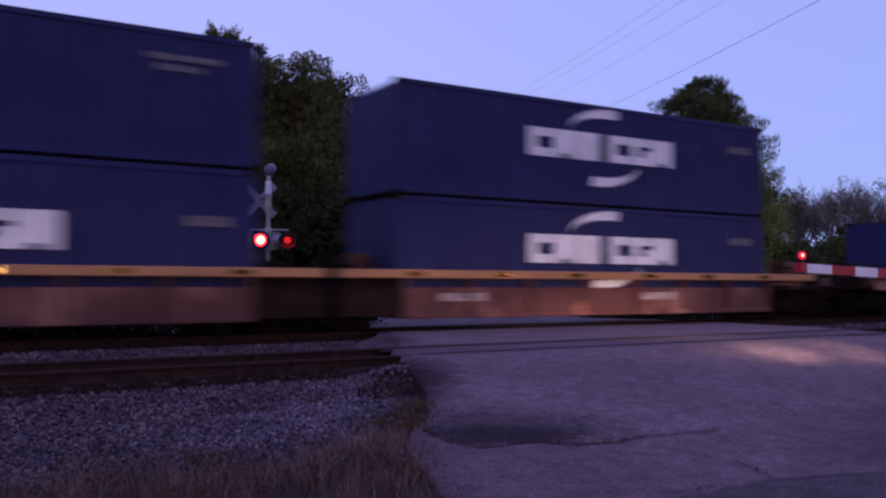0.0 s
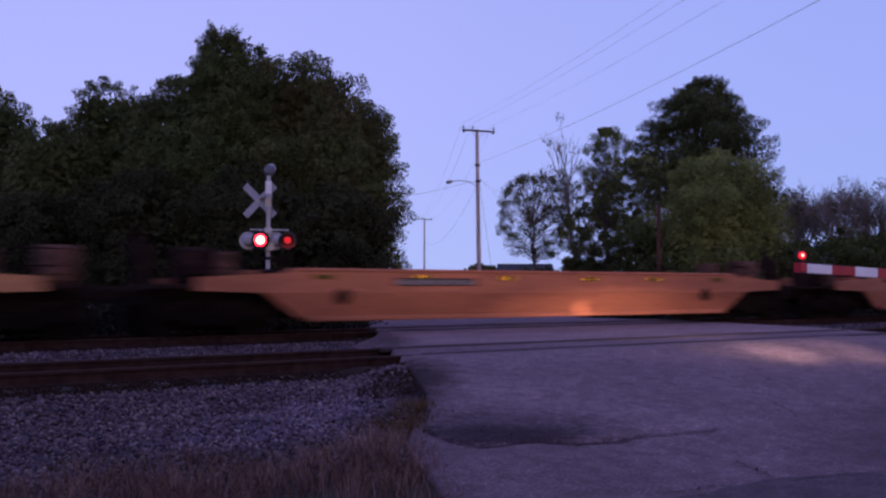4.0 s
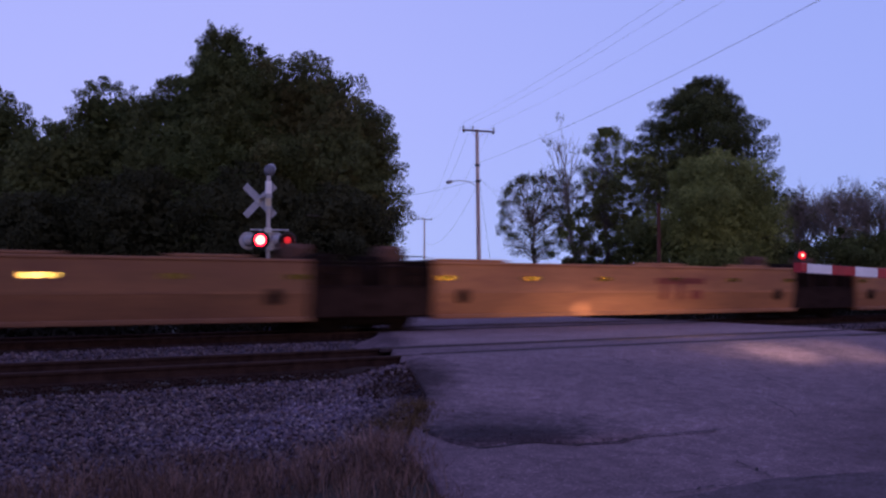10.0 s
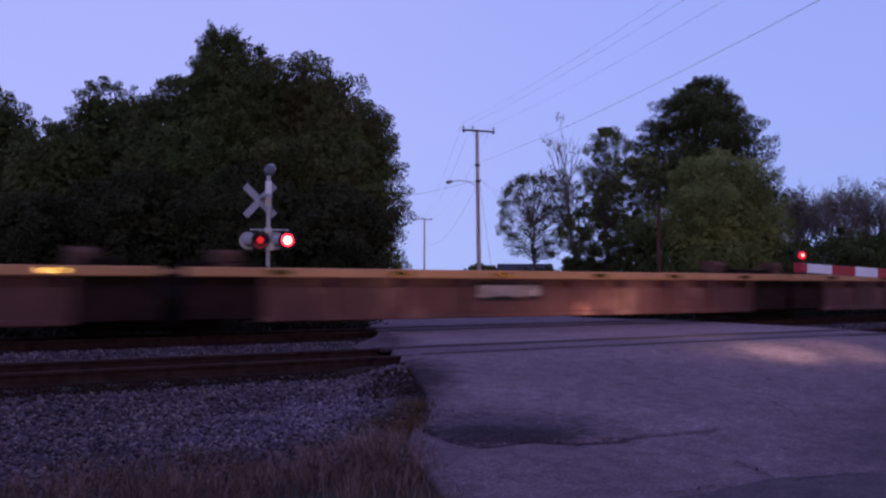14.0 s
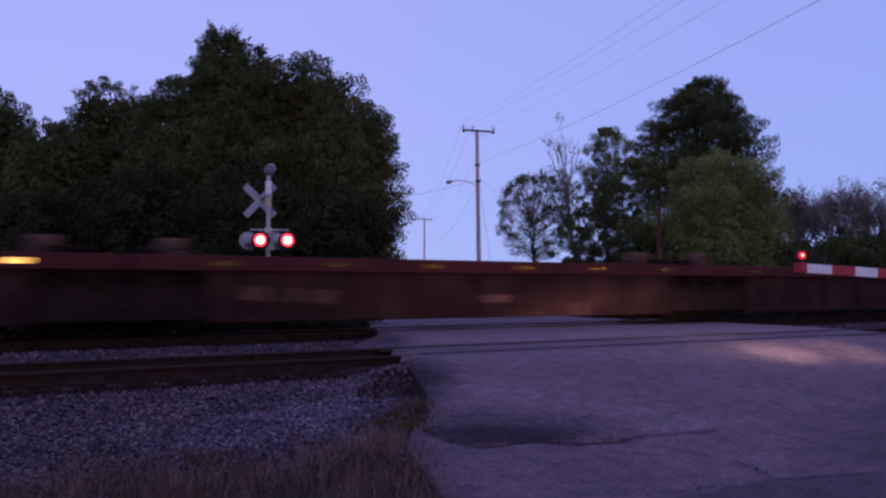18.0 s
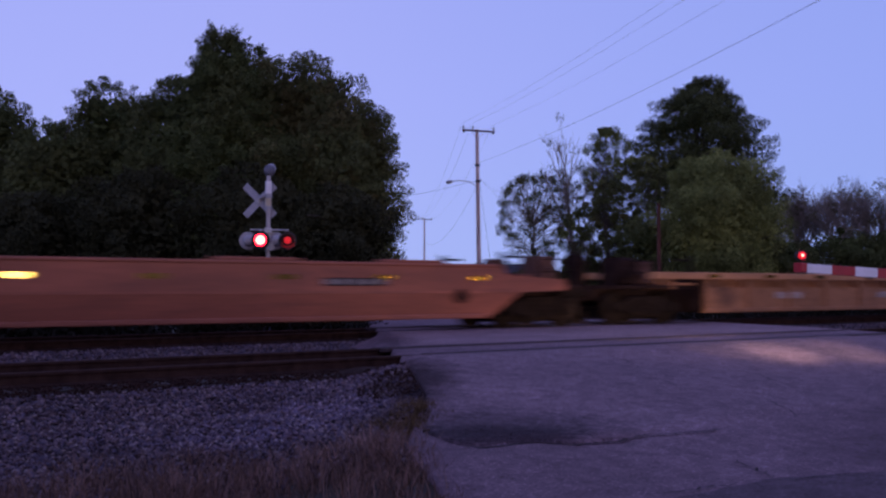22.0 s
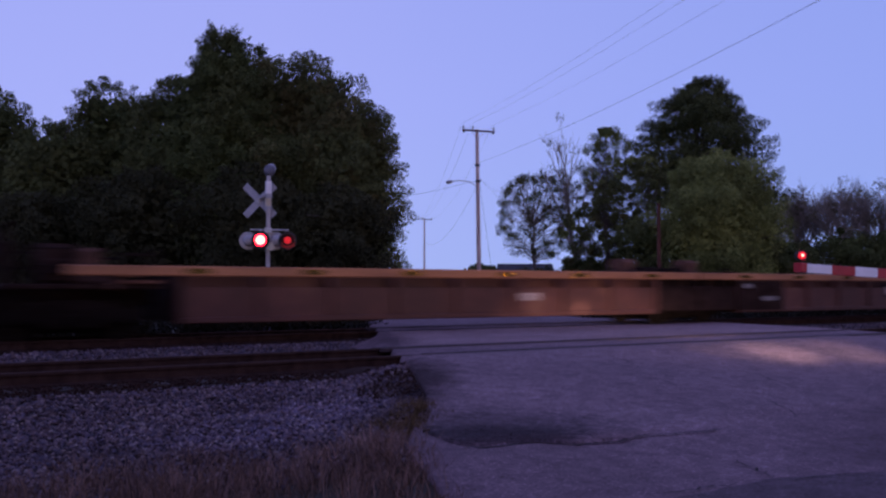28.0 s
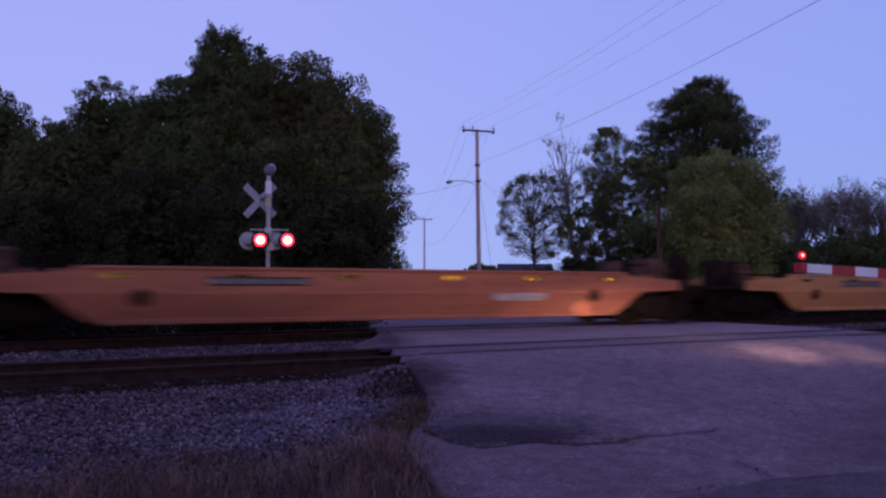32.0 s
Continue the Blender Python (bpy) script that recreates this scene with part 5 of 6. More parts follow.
def add_flasher(mast, x, y, z, turn, lit, bright_face=True):
    """A lamp head: round background disc, hood and lens."""
    head = part("lamp_head", kept("lamp_head", lambda: Geo().lathe((0, 0.0, 0), (0, 0.24, 0), [(0, 0.255), (0.06, 0.255), (0.08, 0.17), (0.8, 0.15), (1, 0.07)], 22).mesh("lamp_head", M["hood"])),
                "hood", mast, "black round lamp head with background disc", pose(x, y, z, 0, 0, turn))
    g = Geo()
    n = 16
    v = []
    for r in (0.172, 0.180):
        for yy, k in ((0.0, 1.0), (-0.22, 0.72)):
            v += [(r * math.sin(th), yy, r * math.cos(th)) for th in [radians(-125 * k + 250 * k * i / n) for i in range(n + 1)]]
    m = n + 1
    f = [(i, i + 1, m + i + 1, m + i) for i in range(n)] + [(2 * m + i + 1, 2 * m + i, 3 * m + i, 3 * m + i + 1) for i in range(n)] + [(m + i, m + i + 1, 3 * m + i + 1, 3 * m + i) for i in range(n)]
    part("hood", kept("hood", lambda: g.add(v, f).mesh("hood", M["hood"])), "hood", head, "black visor over the lens", pose(0, -0.012, 0))
    if bright_face:
        lens = part("lens", kept("lens", lens_mesh), "lens_on", head, "flashing round red lens", pose(0, -0.06, 0))
        FLASHERS.append((lens, lit, Vector((0, -0.06, 0))))
    else:
        part("lens", kept("darklens", lambda: Geo().lathe((0, -0.01, 0), (0, -0.05, 0), [(0, 0.15), (0.6, 0.12), (1, 0.04)], 18).mesh("lens", M["lens_dark"])), "lens_dark", head, "dark red lens", pose(0, 0, 0))


def build_mast():
    mast = thing("crossing_signal", "white crossing signal mast with crossbuck and red flashing lamps", "railway signal", pose(9.29, 23.93, ground_z(9.29, 23.93)))
    base = -ground_z(9.33, 23.9)
    part("base", Geo().lathe((0, 0, -0.05), (0, 0, 0.34 + base * 0.6), [(0, 0.13), (0.3, 0.12), (0.7, 0.09), (1, 0.075)], 12), "bellgrey", mast, "grey cast mast base", smooth=False)
    part("mast", Geo().rod((0, 0, 0.2), (0, 0, 4.1 + base), 0.062, 0.058, 14), "mastgrey", mast)
    part("collar", Geo().rod((0, 0, 3.60 + base), (0, 0, 3.95 + base), 0.085, 0.085, 14), "whitestripe", mast, "bright white reflective sleeve")
    part("clamp", Geo().rod((0, 0, 3.47 + base), (0, 0, 3.585 + base), 0.10, 0.10, 14).box(-0.2, 0.05, 0.0, 0.22, 3.48 + base, 3.56 + base, 0.01), "signback", mast, "dull grey sign clamp")
    part("lower_collar", Geo().rod((0, 0, 3.25 + base), (0, 0, 3.465 + base), 0.083, 0.083, 14), "palecollar", mast, "yellowed reflective sleeve")
    part("lower_clamp", Geo().rod((0, 0, 3.16 + base), (0, 0, 3.24 + base), 0.10, 0.10, 14), "signback", mast)
    part("neck", Geo().rod((0, 0, 3.96 + base), (0, 0, 4.16 + base), 0.05, 0.045, 12), "hood", mast, "dark neck below the bell")
    bell = part("bell", Geo().lathe((0, -0.02, 4.26 + base), (0.10, 0.14, 4.26 + base), [(0, 0.02), (0.05, 0.15), (0.5, 0.165), (0.8, 0.12), (1, 0.03)], 18), "bellgrey", mast, "grey crossing bell", smooth=True)
    # paler disc: the bell's sky-lit edge put into its colour
    part("bell_lit_edge", Geo().lathe((0.06, 0.06, 4.31 + base), (0.16, 0.16, 4.33 + base), [(0, 0.03), (0.1, 0.13), (0.6, 0.15), (1, 0.10)], 16), "signback", bell, "paler disc for the sky-lit edge of the bell", smooth=True)
    # crossbuck: faces away, skewed to the road
    buck = part("crossbuck", Geo().rod((0, 0, -0.06), (0, 0, 0.06), 0.05), "galv", mast, "grey back of the crossbuck sign", pose(-0.17, 0.26, 3.42 + base, 0, 0, -40))
    for a in (45, -45):
        blade = Geo().box(-0.61, 0.61, -0.012, 0.012, -0.10, 0.10, 0.003)
        part("blade", blade, "signback", buck, "", pose(0, 0.03 if a > 0 else 0.06, 0, 0, a, 0))
    # lamp arms
    zl = 2.28 + base
    part("lamp_arm", Geo().rod((-0.50, 0.0, zl + 0.30), (0.56, 0.0, zl + 0.30), 0.022, n=8).box(-0.1, 0.1, -0.1, 0.1, zl + 0.2, zl + 0.36, 0.02), "galv", mast, "grey lamp cross arm", pose(0, 0, 0, 0, 0, -22))
    for x in (-0.20, 0.54):
        part("lamp_bracket", Geo().rod((x, 0, zl + 0.30), (x, 0, zl + 0.10), 0.025, n=8).rod((x, 0, zl + 0.12), (x, 0.16 if x > 0 else -0.16, zl), 0.025, n=8), "galv", mast, "", pose(0, 0, 0, 0, 0, -22))
    rot = pose(0, 0, 0, 0, 0, -22)
    for x, lit in ((-0.20, True), (0.54, False)):
        p = (rot @ Vector((x, -0.22, zl))).to_tuple()
        add_flasher(mast, p[0], p[1], p[2], -26, lit)
    for x in (-0.55, 0.20):
        p = (rot @ Vector((x, 0.12, zl - 0.0))).to_tuple()
        head = part("lamp_head", Geo().lathe((0, -0.28, 0), (0, 0.02, 0), [(0, 0.06), (0.15, 0.14), (0.8, 0.16), (0.82, 0.25), (1, 0.25)], 20), "signback", mast, "grey back of a lamp head that faces away", pose(p[0], p[1], p[2], 0, 0, -10))
    part("junction_box", Geo().box(-0.1, 0.1, -0.16, -0.07, zl - 0.28, zl - 0.02, 0.02), "galv", mast, "grey junction box")


def build_gate():
    y = 6.2
    gz = road_z(y)
    gate = thing("crossing_gate", "lowered crossing gate with red and white striped arm", "crossing gate", pose(14.47, y, gz))
    part("foundation", Geo().box(-0.4, 0.4, -0.4, 0.4, -0.1, 0.12, 0.03), "galv", gate, "concrete-grey gate foundation")
    part("mechanism", Geo().box(-0.28, 0.28, -0.2, 0.2, 0.12, 1.55, 0.05), "alu", gate, "pale gate mechanism case")
    part("mast", Geo().rod((0, 0.35, 0.0), (0, 0.35, 4.2), 0.06, n=12), "alu", gate)
    arm = part("arm", Geo().box(-0.2, 0.5, -0.03, 0.03, -0.09, 0.09, 0.02), "whitestripe", gate, "striped gate arm", pose(-0.5, -0.05, 0.998 - gz, 0, -1.75, 180))
    # stripes from the tip back to the pivot; tip 5.55 m from the mast
    length = 5.53
    x = length
    for i in range(13):
        w = 0.49 if i == 0 else 0.425
        h = 0.050 + 0.026 * (1 - x / length)
        part("stripe", Geo().box(x - w, x, -0.018, 0.018, -h, h, 0.004), "whitestripe" if i % 2 == 0 else "redstripe", arm, "white reflective stripe" if i % 2 == 0 else "red reflective stripe")
        x -= w
    lamp = part("arm_lamp", Geo().box(length - 0.01, length + 0.085, -0.05, 0.05, -0.05, 0.055, 0.012), "redstripe", arm, "red lamp housing at the arm's tip")
    body = part("lamp_body", Geo().lathe((0, -0.045, 0), (0, 0.045, 0), [(0, 0.052), (0.85, 0.060), (1, 0.060)], 18), "hood", arm, "black body of the tip lamp", pose(length + 0.035, 0, 0.132, 0, 0, -34))
    me = Geo().lathe((0, 0.046, 0), (0, 0.072, 0), [(0, 0.044), (0.5, 0.037), (0.8, 0.016), (1, 0.006)], 18).mesh("lens", M["lens_tip"], M["tip_core"])
    for p in me.polygons:
        if p.center.y > 0.066:
            p.material_index = 1
    part("tip_lens", me, "lens_tip", body, "lit red lens of the tip lamp")


M["lens_tip"] = glow("lit_red_tip_lens", (1.0, 0.02, 0.04), 0.85)
M["tip_core"] = glow("lit_tip_lamp_core", (1.0, 0.30, 0.22), 5.0)
build_mast()
build_gate()


# ---------------------------------------------------------------- poles and wires
ARM = 0.86             # half length of a pole's crossarm


def utility_pole(x, y, high, arm_turn, label, material="pole", arms=True, lamp=False, lean=0.0, r=1.0):
    pole = thing("utility_pole", label, "utility pole", pose(x, y, ground_z(x, y)) @ pose(0, 0, 0, 0, lean, 0))
    g = Geo().rod((0, 0, -0.3), (0, 0, high * 0.5), 0.135 * r, 0.115 * r, 12, True).rod((0, 0, high * 0.5), (0, 0, high), 0.115 * r, 0.092 * r, 12, True)
    part("shaft", g, material, pole)
    if arms:
        a = part("crossarm", Geo().box(-ARM - 0.06, ARM + 0.06, -0.045, 0.045, -0.05, 0.05, 0.01), "poledark", pole, "", pose(0, -0.15, high - 0.10, 0, 4.0, arm_turn))
        for k in (-ARM, -0.32, ARM):
            part("insulator", kept("insulator", lambda: Geo().lathe((0, 0, 0.05), (0, 0, 0.25), [(0, 0.02), (0.3, 0.03), (0.4, 0.075), (0.6, 0.05), (0.7, 0.07), (1, 0.02)], 10).mesh("insulator", M["porcelain"])), "porcelain", a, "grey porcelain insulator", pose(k, 0, 0))
        for k in (-ARM, ARM):
            part("dead_end_clamp", kept("clamp", lambda: Geo().box(-0.05, 0.05, -0.04, 0.04, -0.14, -0.05, 0.02).mesh("dead_end_clamp", M["hood"])), "hood", a, "dark clamp under the arm's end", pose(k * 0.97, 0, 0))
        part("brace", Geo().rod((-0.45, -0.06, high - 0.13), (0, -0.10, high - 0.6), 0.013, n=5).rod((0.45, -0.06, high - 0.13), (0, -0.10, high - 0.6), 0.013, n=5), "galv", pole, "", pose(0, 0, 0, 0, 0, 0))
    if lamp:
        pts = [(0, 0, high - 3.30), (-0.35, 0, high - 3.02), (-0.75, 0, high - 2.92), (-1.2, 0, high - 2.90), (-1.5, 0, high - 2.95)]
        g = Geo()
        for p, q in zip(pts, pts[1:]):
            g.rod(p, q, 0.026, n=8)
        part("lamp_arm", g, "galv", pole, "grey curved lamp bracket", pose(0, 0, 0, 0, 0, -32))
        part("street_light", Geo().lathe((-1.40, 0, high - 2.93), (-1.80, 0, high - 3.0), [(0, 0.04), (0.2, 0.09), (0.6, 0.11), (0.9, 0.07), (1, 0.02)], 10), "galv", pole, "unlit grey street light head", pose(0, 0, 0, 0, 0, -32))
        for z, k in ((high - 2.05, 0.02), (high - 2.95, 0.05)):
            part("cable_clamp", Geo().box(-0.11, k + 0.06, -0.14, 0.08, z - 0.07, z + 0.07, 0.02), "wire", pole, "dark cable clamp")
    return pole


def wire(name, a, b, sag, r, label):
    """One hanging wire, swept as a single thin tube."""
    a, b = Vector(a), Vector(b)
    n, m = 28, 5
    side = (b - a).cross(Vector((0, 0, 1))).normalized()
    v, f = [], []
    for i in range(n + 1):
        k = i / n
        p = a.lerp(b, k)
        p.z -= 4 * sag * k * (1 - k)
        v += [p + side * (r * math.cos(2 * math.pi * j / m)) + Vector((0, 0, r * math.sin(2 * math.pi * j / m))) for j in range(m)]
    for i in range(n):
        f += [(i * m + j, i * m + (j + 1) % m, (i + 1) * m + (j + 1) % m, (i + 1) * m + j) for j in range(m)]
    return solid(name, Geo().add(v, f), "wire", label, "overhead wire", group="overhead wires")


P0, P1, P2 = (10.9, -11.4), (28.95, 42.1), (60.3, 100.3)
utility_pole(*P1, 10.25, -30, "weathered brown wooden utility pole with crossarm and street light", lamp=True, lean=-0.9)
utility_pole(*P2, 10.1, -30, "distant weathered wooden utility pole with a crossarm")
utility_pole(*P0, 11.8, -30, "weathered wooden utility pole beside the road", lean=0)
utility_pole(34.6, 33.8, 5.7, 0, "short dark reddish wooden post before the trees", "poledark", arms=False, r=0.9)
AX, AY = math.cos(radians(-30)), math.sin(radians(-30))
for k in (-ARM, -0.32, ARM):
    wire("power_wire", (P0[0] + AX * k, P0[1] + AY * k, 11.3), (P1[0] + AX * k - 0.14, P1[1] + AY * k - 0.1, 10.28 - 0.07 * k), 0.95, 0.0042, "thin dark power wire strung between wooden poles")
    wire("power_wire", (P1[0] + AX * k - 0.14, P1[1] + AY * k, 10.28 - 0.07 * k), (P2[0] + AX * k, P2[1] + AY * k, 10.0), 1.3, 0.005, "thin dark power wire strung between wooden poles")
wire("phone_cable", (P0[0] - 0.9, P0[1] + 0.55, 8.75), (P1[0], P1[1], 8.1), 0.8, 0.0065, "thicker dark cable strung below the power wires")
wire("phone_cable", (P1[0], P1[1], 7.0), (P2[0], P2[1], 7.0), 1.6, 0.007, "thicker dark cable strung below the power wires")
wire("service_wire", (P1[0], P1[1], 7.1), (13.0, 52.0, 5.0), 0.7, 0.007, "thin dark service wire running towards the trees")
wire("service_wire", (P1[0], P1[1], 7.2), (44.0, 52.0, 3.5), 0.4, 0.007, "thin dark service wire running towards the trees")
wire("guy_wire", (P1[0], P1[1], 7.0), (P1[0] + 1.9, P1[1] + 1.0, -0.1), 0.0, 0.008, "straight dark guy wire of the pole")


# ---------------------------------------------------------------- trees
def branch_tubes(g, a, b, r0, r1, bend, rng, n=6, steps=4):
    a, b = np.array(a, float), np.array(b, float)
    pts = [a + (b - a) * i / steps + (rng.normal(0, bend, 3) * (0 < i < steps)) for i in range(steps + 1)]
    for i in range(steps):
        g.rod(pts[i], pts[i + 1], r0 + (r1 - r0) * i / steps, r0 + (r1 - r0) * (i + 1) / steps, n, False)
    return pts


def leaves_mesh(name, centres, radii, per, size, mats, rng, flat=1.0, up=0.0, spray=0.0):
    """Leaf clumps: small bent quads round each centre."""
    centres, radii = np.asarray(centres), np.asarray(radii)
    idx = np.repeat(np.arange(len(centres)), per)
    n = len(idx)
    d = rng.normal(size=(n, 3))
    d /= np.linalg.norm(d, axis=1)[:, None]
    rad = radii[idx] * rng.uniform(0.35, 1.12, n) ** 0.6
    p = centres[idx] + d * rad[:, None] * np.array([1, 1, flat])
    if spray:
        axis = centres * np.array([1, 1, 0.0])
        axis /= np.linalg.norm(axis, axis=1)[:, None] + 0.2
        axis += np.array([0, 0, 0.45])
        axis = axis[idx]
        p += axis * ((d * axis).sum(1) * rad * spray)[:, None]
    nrm = d * 0.7 + rng.normal(0, 0.55, (n, 3)) + np.array([0, 0, up])
    nrm /= np.linalg.norm(nrm, axis=1)[:, None]
    t = np.cross(nrm, rng.normal(size=(n, 3)))
    t /= np.linalg.norm(t, axis=1)[:, None]
    b = np.cross(nrm, t)
    s = size * rng.uniform(0.55, 1.35, n)[:, None]
    k = 0.18 * s * nrm
    v = np.stack([p - t * s, p + b * s * 0.5 - k, p + t * s, p - b * s * 0.5 - k], 1).reshape(-1, 3)
    f = np.arange(4 * n).reshape(-1, 4)
    me = bpy.data.meshes.new(name)
    me.vertices.add(4 * n)
    me.vertices.foreach_set("co", v.ravel())
    me.loops.add(4 * n)
    me.loops.foreach_set("vertex_index", f.ravel().astype(np.int32))
    me.polygons.add(n)
    me.polygons.foreach_set("loop_start", np.arange(0, 4 * n, 4, dtype=np.int32))
    me.polygons.foreach_set("loop_total", np.full(n, 4, dtype=np.int32))
    for m in mats:
        me.materials.append(M[m])
    if len(mats) > 1:
        me.polygons.foreach_set("material_index", (rng.uniform(size=len(centres))[idx] > 0.7).astype(np.int32))
    me.update()
    me.validate()
    return me


def rough(p, scale):
    """Broken noise of three octaves, about -1 to 1."""
    p = Vector(p) * scale
    return noise.noise(p) + 0.55 * noise.noise(p * 2.3 + Vector((7, 3, 1))) + 0.30 * noise.noise(p * 5.1 + Vector((1, 9, 4)))


def crown_width(form, k):
    """Relative half width of a crown at the height k from its foot (0) to its tip (1)."""
    if form == "cone":
        return 0.10 + 0.90 * (1 - k) ** 0.66 * (0.75 + 0.25 * smooth_step(0.0, 0.25, k))
    if form == "pine":
        return min(1.0, 1.36 * math.sqrt(max(0.003, 1 - k)))
    u = 2 * k - 1
    return math.sqrt(max(0.02, 1 - abs(u) ** (2.4 if u > 0 else 3.2)))


def crown_leaves(form, H, R, low, count, rng):
    """Places, outward directions and inner flags of a crown's leaves: boughs of leaves over a recessed mass and a dark filling."""
    seed = Vector((R * 13.7, H * 5.3, count * 0.001))
    # share of the leaves in boughs and in the filling; a bough's length, width and thickness; leaves on it; how far it may stand out
    share, fill, long, wide, thick, per, proud = {"cone": (0.66, 0.12, 0.60, 0.40, 0.20, 240, 1.06), "pine": (0.92, 0.03, 0.52, 0.46, 0.24, 300, 1.0)}.get(form, (0.64, 0.14, 0.36, 0.40, 0.30, 260, 1.04))
    grow = 0.75 + 0.09 * R
    P, D = [], []

    def surface(th, k):
        d = Vector((math.cos(th), math.sin(th), 1.9 * (2 * k - 1)))
        return R * crown_width(form, k) * (1 + 0.24 * rough(d + seed, 1.35))

    mass = int(count * (1 - share - fill))
    while len(P) < mass:
        th, k = rng.uniform(0, 2 * math.pi), rng.uniform() ** 0.85
        w = surface(th, k) * (0.90 - min(0.7, rng.exponential(0.14)))
        z = low + (H - low) * k * 0.97
        q = Vector((w * math.cos(th), w * math.sin(th), z))
        if noise.noise(q * 0.8 + seed) < -0.12 and rng.uniform() < 0.8:
            continue
        P.append(tuple(q))
        D.append((math.cos(th), math.sin(th), 0.9 * (2 * k - 1) + 0.35))
    for _ in range(int(count * share / per)):
        th, k = rng.uniform(0, 2 * math.pi), min(0.985, rng.uniform() ** (0.62 if form == "cone" else 0.85))
        if form == "pine":
            k = (math.floor(k * 9) + rng.uniform(0.2, 0.8)) / 9
        reach = surface(th, k)
        w = max(0.0, reach * proud * rng.uniform(0.35 if form == "pine" else 0.72, 1.03) - 0.3 * long * grow)
        slim = min(1.0, 0.35 + 0.65 * reach / R) * rng.uniform(0.55, 1.3) * grow
        out = np.array([math.cos(th), math.sin(th), {"cone": 1.6 if k > 0.9 else 0.25, "pine": 0.12 + 0.7 * (k > 0.9)}.get(form, 0.7 * (2 * k - 1))]) + rng.normal(0, 0.2, 3)
        out /= np.linalg.norm(out)
        side = np.cross(out, (0, 0, 1.0))
        side /= np.linalg.norm(side) + 1e-6
        up = np.cross(side, out)
        n = int(per * slim * slim) + 20
        r = rng.normal(0, 1, (n, 3))
        r *= (1.75 * rng.uniform(0.02, 1.0, n) ** 0.42 / np.linalg.norm(r, axis=1))[:, None]
        taper = np.clip(1.0 - 0.35 * r[:, 0:1], 0.35, 1.5)
        p = np.array([w * math.cos(th), w * math.sin(th), low + (H - low) * k]) + slim * (r[:, 0:1] * long * out + r[:, 1:2] * wide * taper * side + r[:, 2:3] * thick * taper * up)
        p[:, 2] -= 0.10 * slim * r[:, 1] ** 2
        P += [tuple(q) for q in p]
        D += [tuple(out * 0.6 + np.array([0, 0, 0.7]))] * n
    outer = len(P)
    while len(P) < outer + int(count * fill):
        th, k = rng.uniform(0, 2 * math.pi), rng.uniform(0.02, 0.88)
        w = surface(th, k) * math.sqrt(rng.uniform(0.02, 0.5))
        P.append((w * math.cos(th), w * math.sin(th), low + (H - low) * k))
        D.append((math.cos(th), math.sin(th), 0.2))
    P = np.array(P)
    P[:, 2] = np.maximum(P[:, 2], 0.05)
    return P, np.array(D), np.arange(len(P)) >= outer


def leaf_quads(name, p, d, size, mats, rng, big):
    """A mesh of bent leaf quads at the places p, facing roughly along d; big: the coarse leaves of the filling."""
    n = len(p)
    nrm = d * 0.55 + rng.normal(0, 0.55, (n, 3))
    nrm /= np.linalg.norm(nrm, axis=1)[:, None]
    t = np.cross(nrm, rng.normal(size=(n, 3)))
    t /= np.linalg.norm(t, axis=1)[:, None]
    b = np.cross(nrm, t)
    s = (size * rng.uniform(0.6, 1.3, n) * np.where(big, 3.2, 1.0))[:, None]
    k = 0.18 * s * nrm
    v = np.stack([p - t * s, p + b * s * 0.55 - k, p + t * s, p - b * s * 0.55 - k], 1).reshape(-1, 3)
    me = bpy.data.meshes.new(name)
    me.vertices.add(4 * n)
    me.vertices.foreach_set("co", v.ravel())
    me.loops.add(4 * n)
    me.loops.foreach_set("vertex_index", np.arange(4 * n, dtype=np.int32))
    me.polygons.add(n)
    me.polygons.foreach_set("loop_start", np.arange(0, 4 * n, 4, dtype=np.int32))
    me.polygons.foreach_set("loop_total", np.full(n, 4, dtype=np.int32))
    for m in mats:
        me.materials.append(M[m])
    if len(mats) > 1:
        mix = np.array([noise.noise((x * 0.6, y * 0.6, z * 0.6)) for x, y, z in p]) + rng.normal(0, 0.22, n)
        me.polygons.foreach_set("material_index", (mix > 0.16).astype(np.int32))
    me.update()
    me.validate()
    return me


def tree(name, x, y, H, R, form, low, count, size, leaf, label, bark="bark", limbs=10, seed=1):
    """A tree with a closed crown; count: its leaves."""
    rng = np.random.default_rng(seed)
    gz = ground_z(x, y)
    ob = thing(name, label, "tree", pose(x, y, gz))
    p, d, big = crown_leaves(form, H, R, low, count, rng)
    g = Geo()
    t0 = 0.10 + H * 0.016
    top = (rng.normal(0, 0.25), rng.normal(0, 0.25), H * (0.86 if form in ("cone", "pine") else 0.70))
    branch_tubes(g, (0, 0, -0.2), top, t0, t0 * 0.25, 0.10, rng, 8, 6)
    for i in rng.permutation(len(p))[:limbs]:
        zz = max(0.12 * H, min(p[i][2] - 0.25 * math.hypot(p[i][0], p[i][1]), H * 0.7))
        k = min(1.0, zz / top[2])
        start = np.array(top) * k
        branch_tubes(g, start, p[i], t0 * 0.38 * (1 - 0.5 * k), 0.02, 0.12, rng, 5, 4)
    part("trunk", g, bark, ob, "", smooth=True)
    part("crown", leaf_quads("crown", p, d, size, leaf if isinstance(leaf, tuple) else (leaf,), rng, big), "", ob)
    return ob


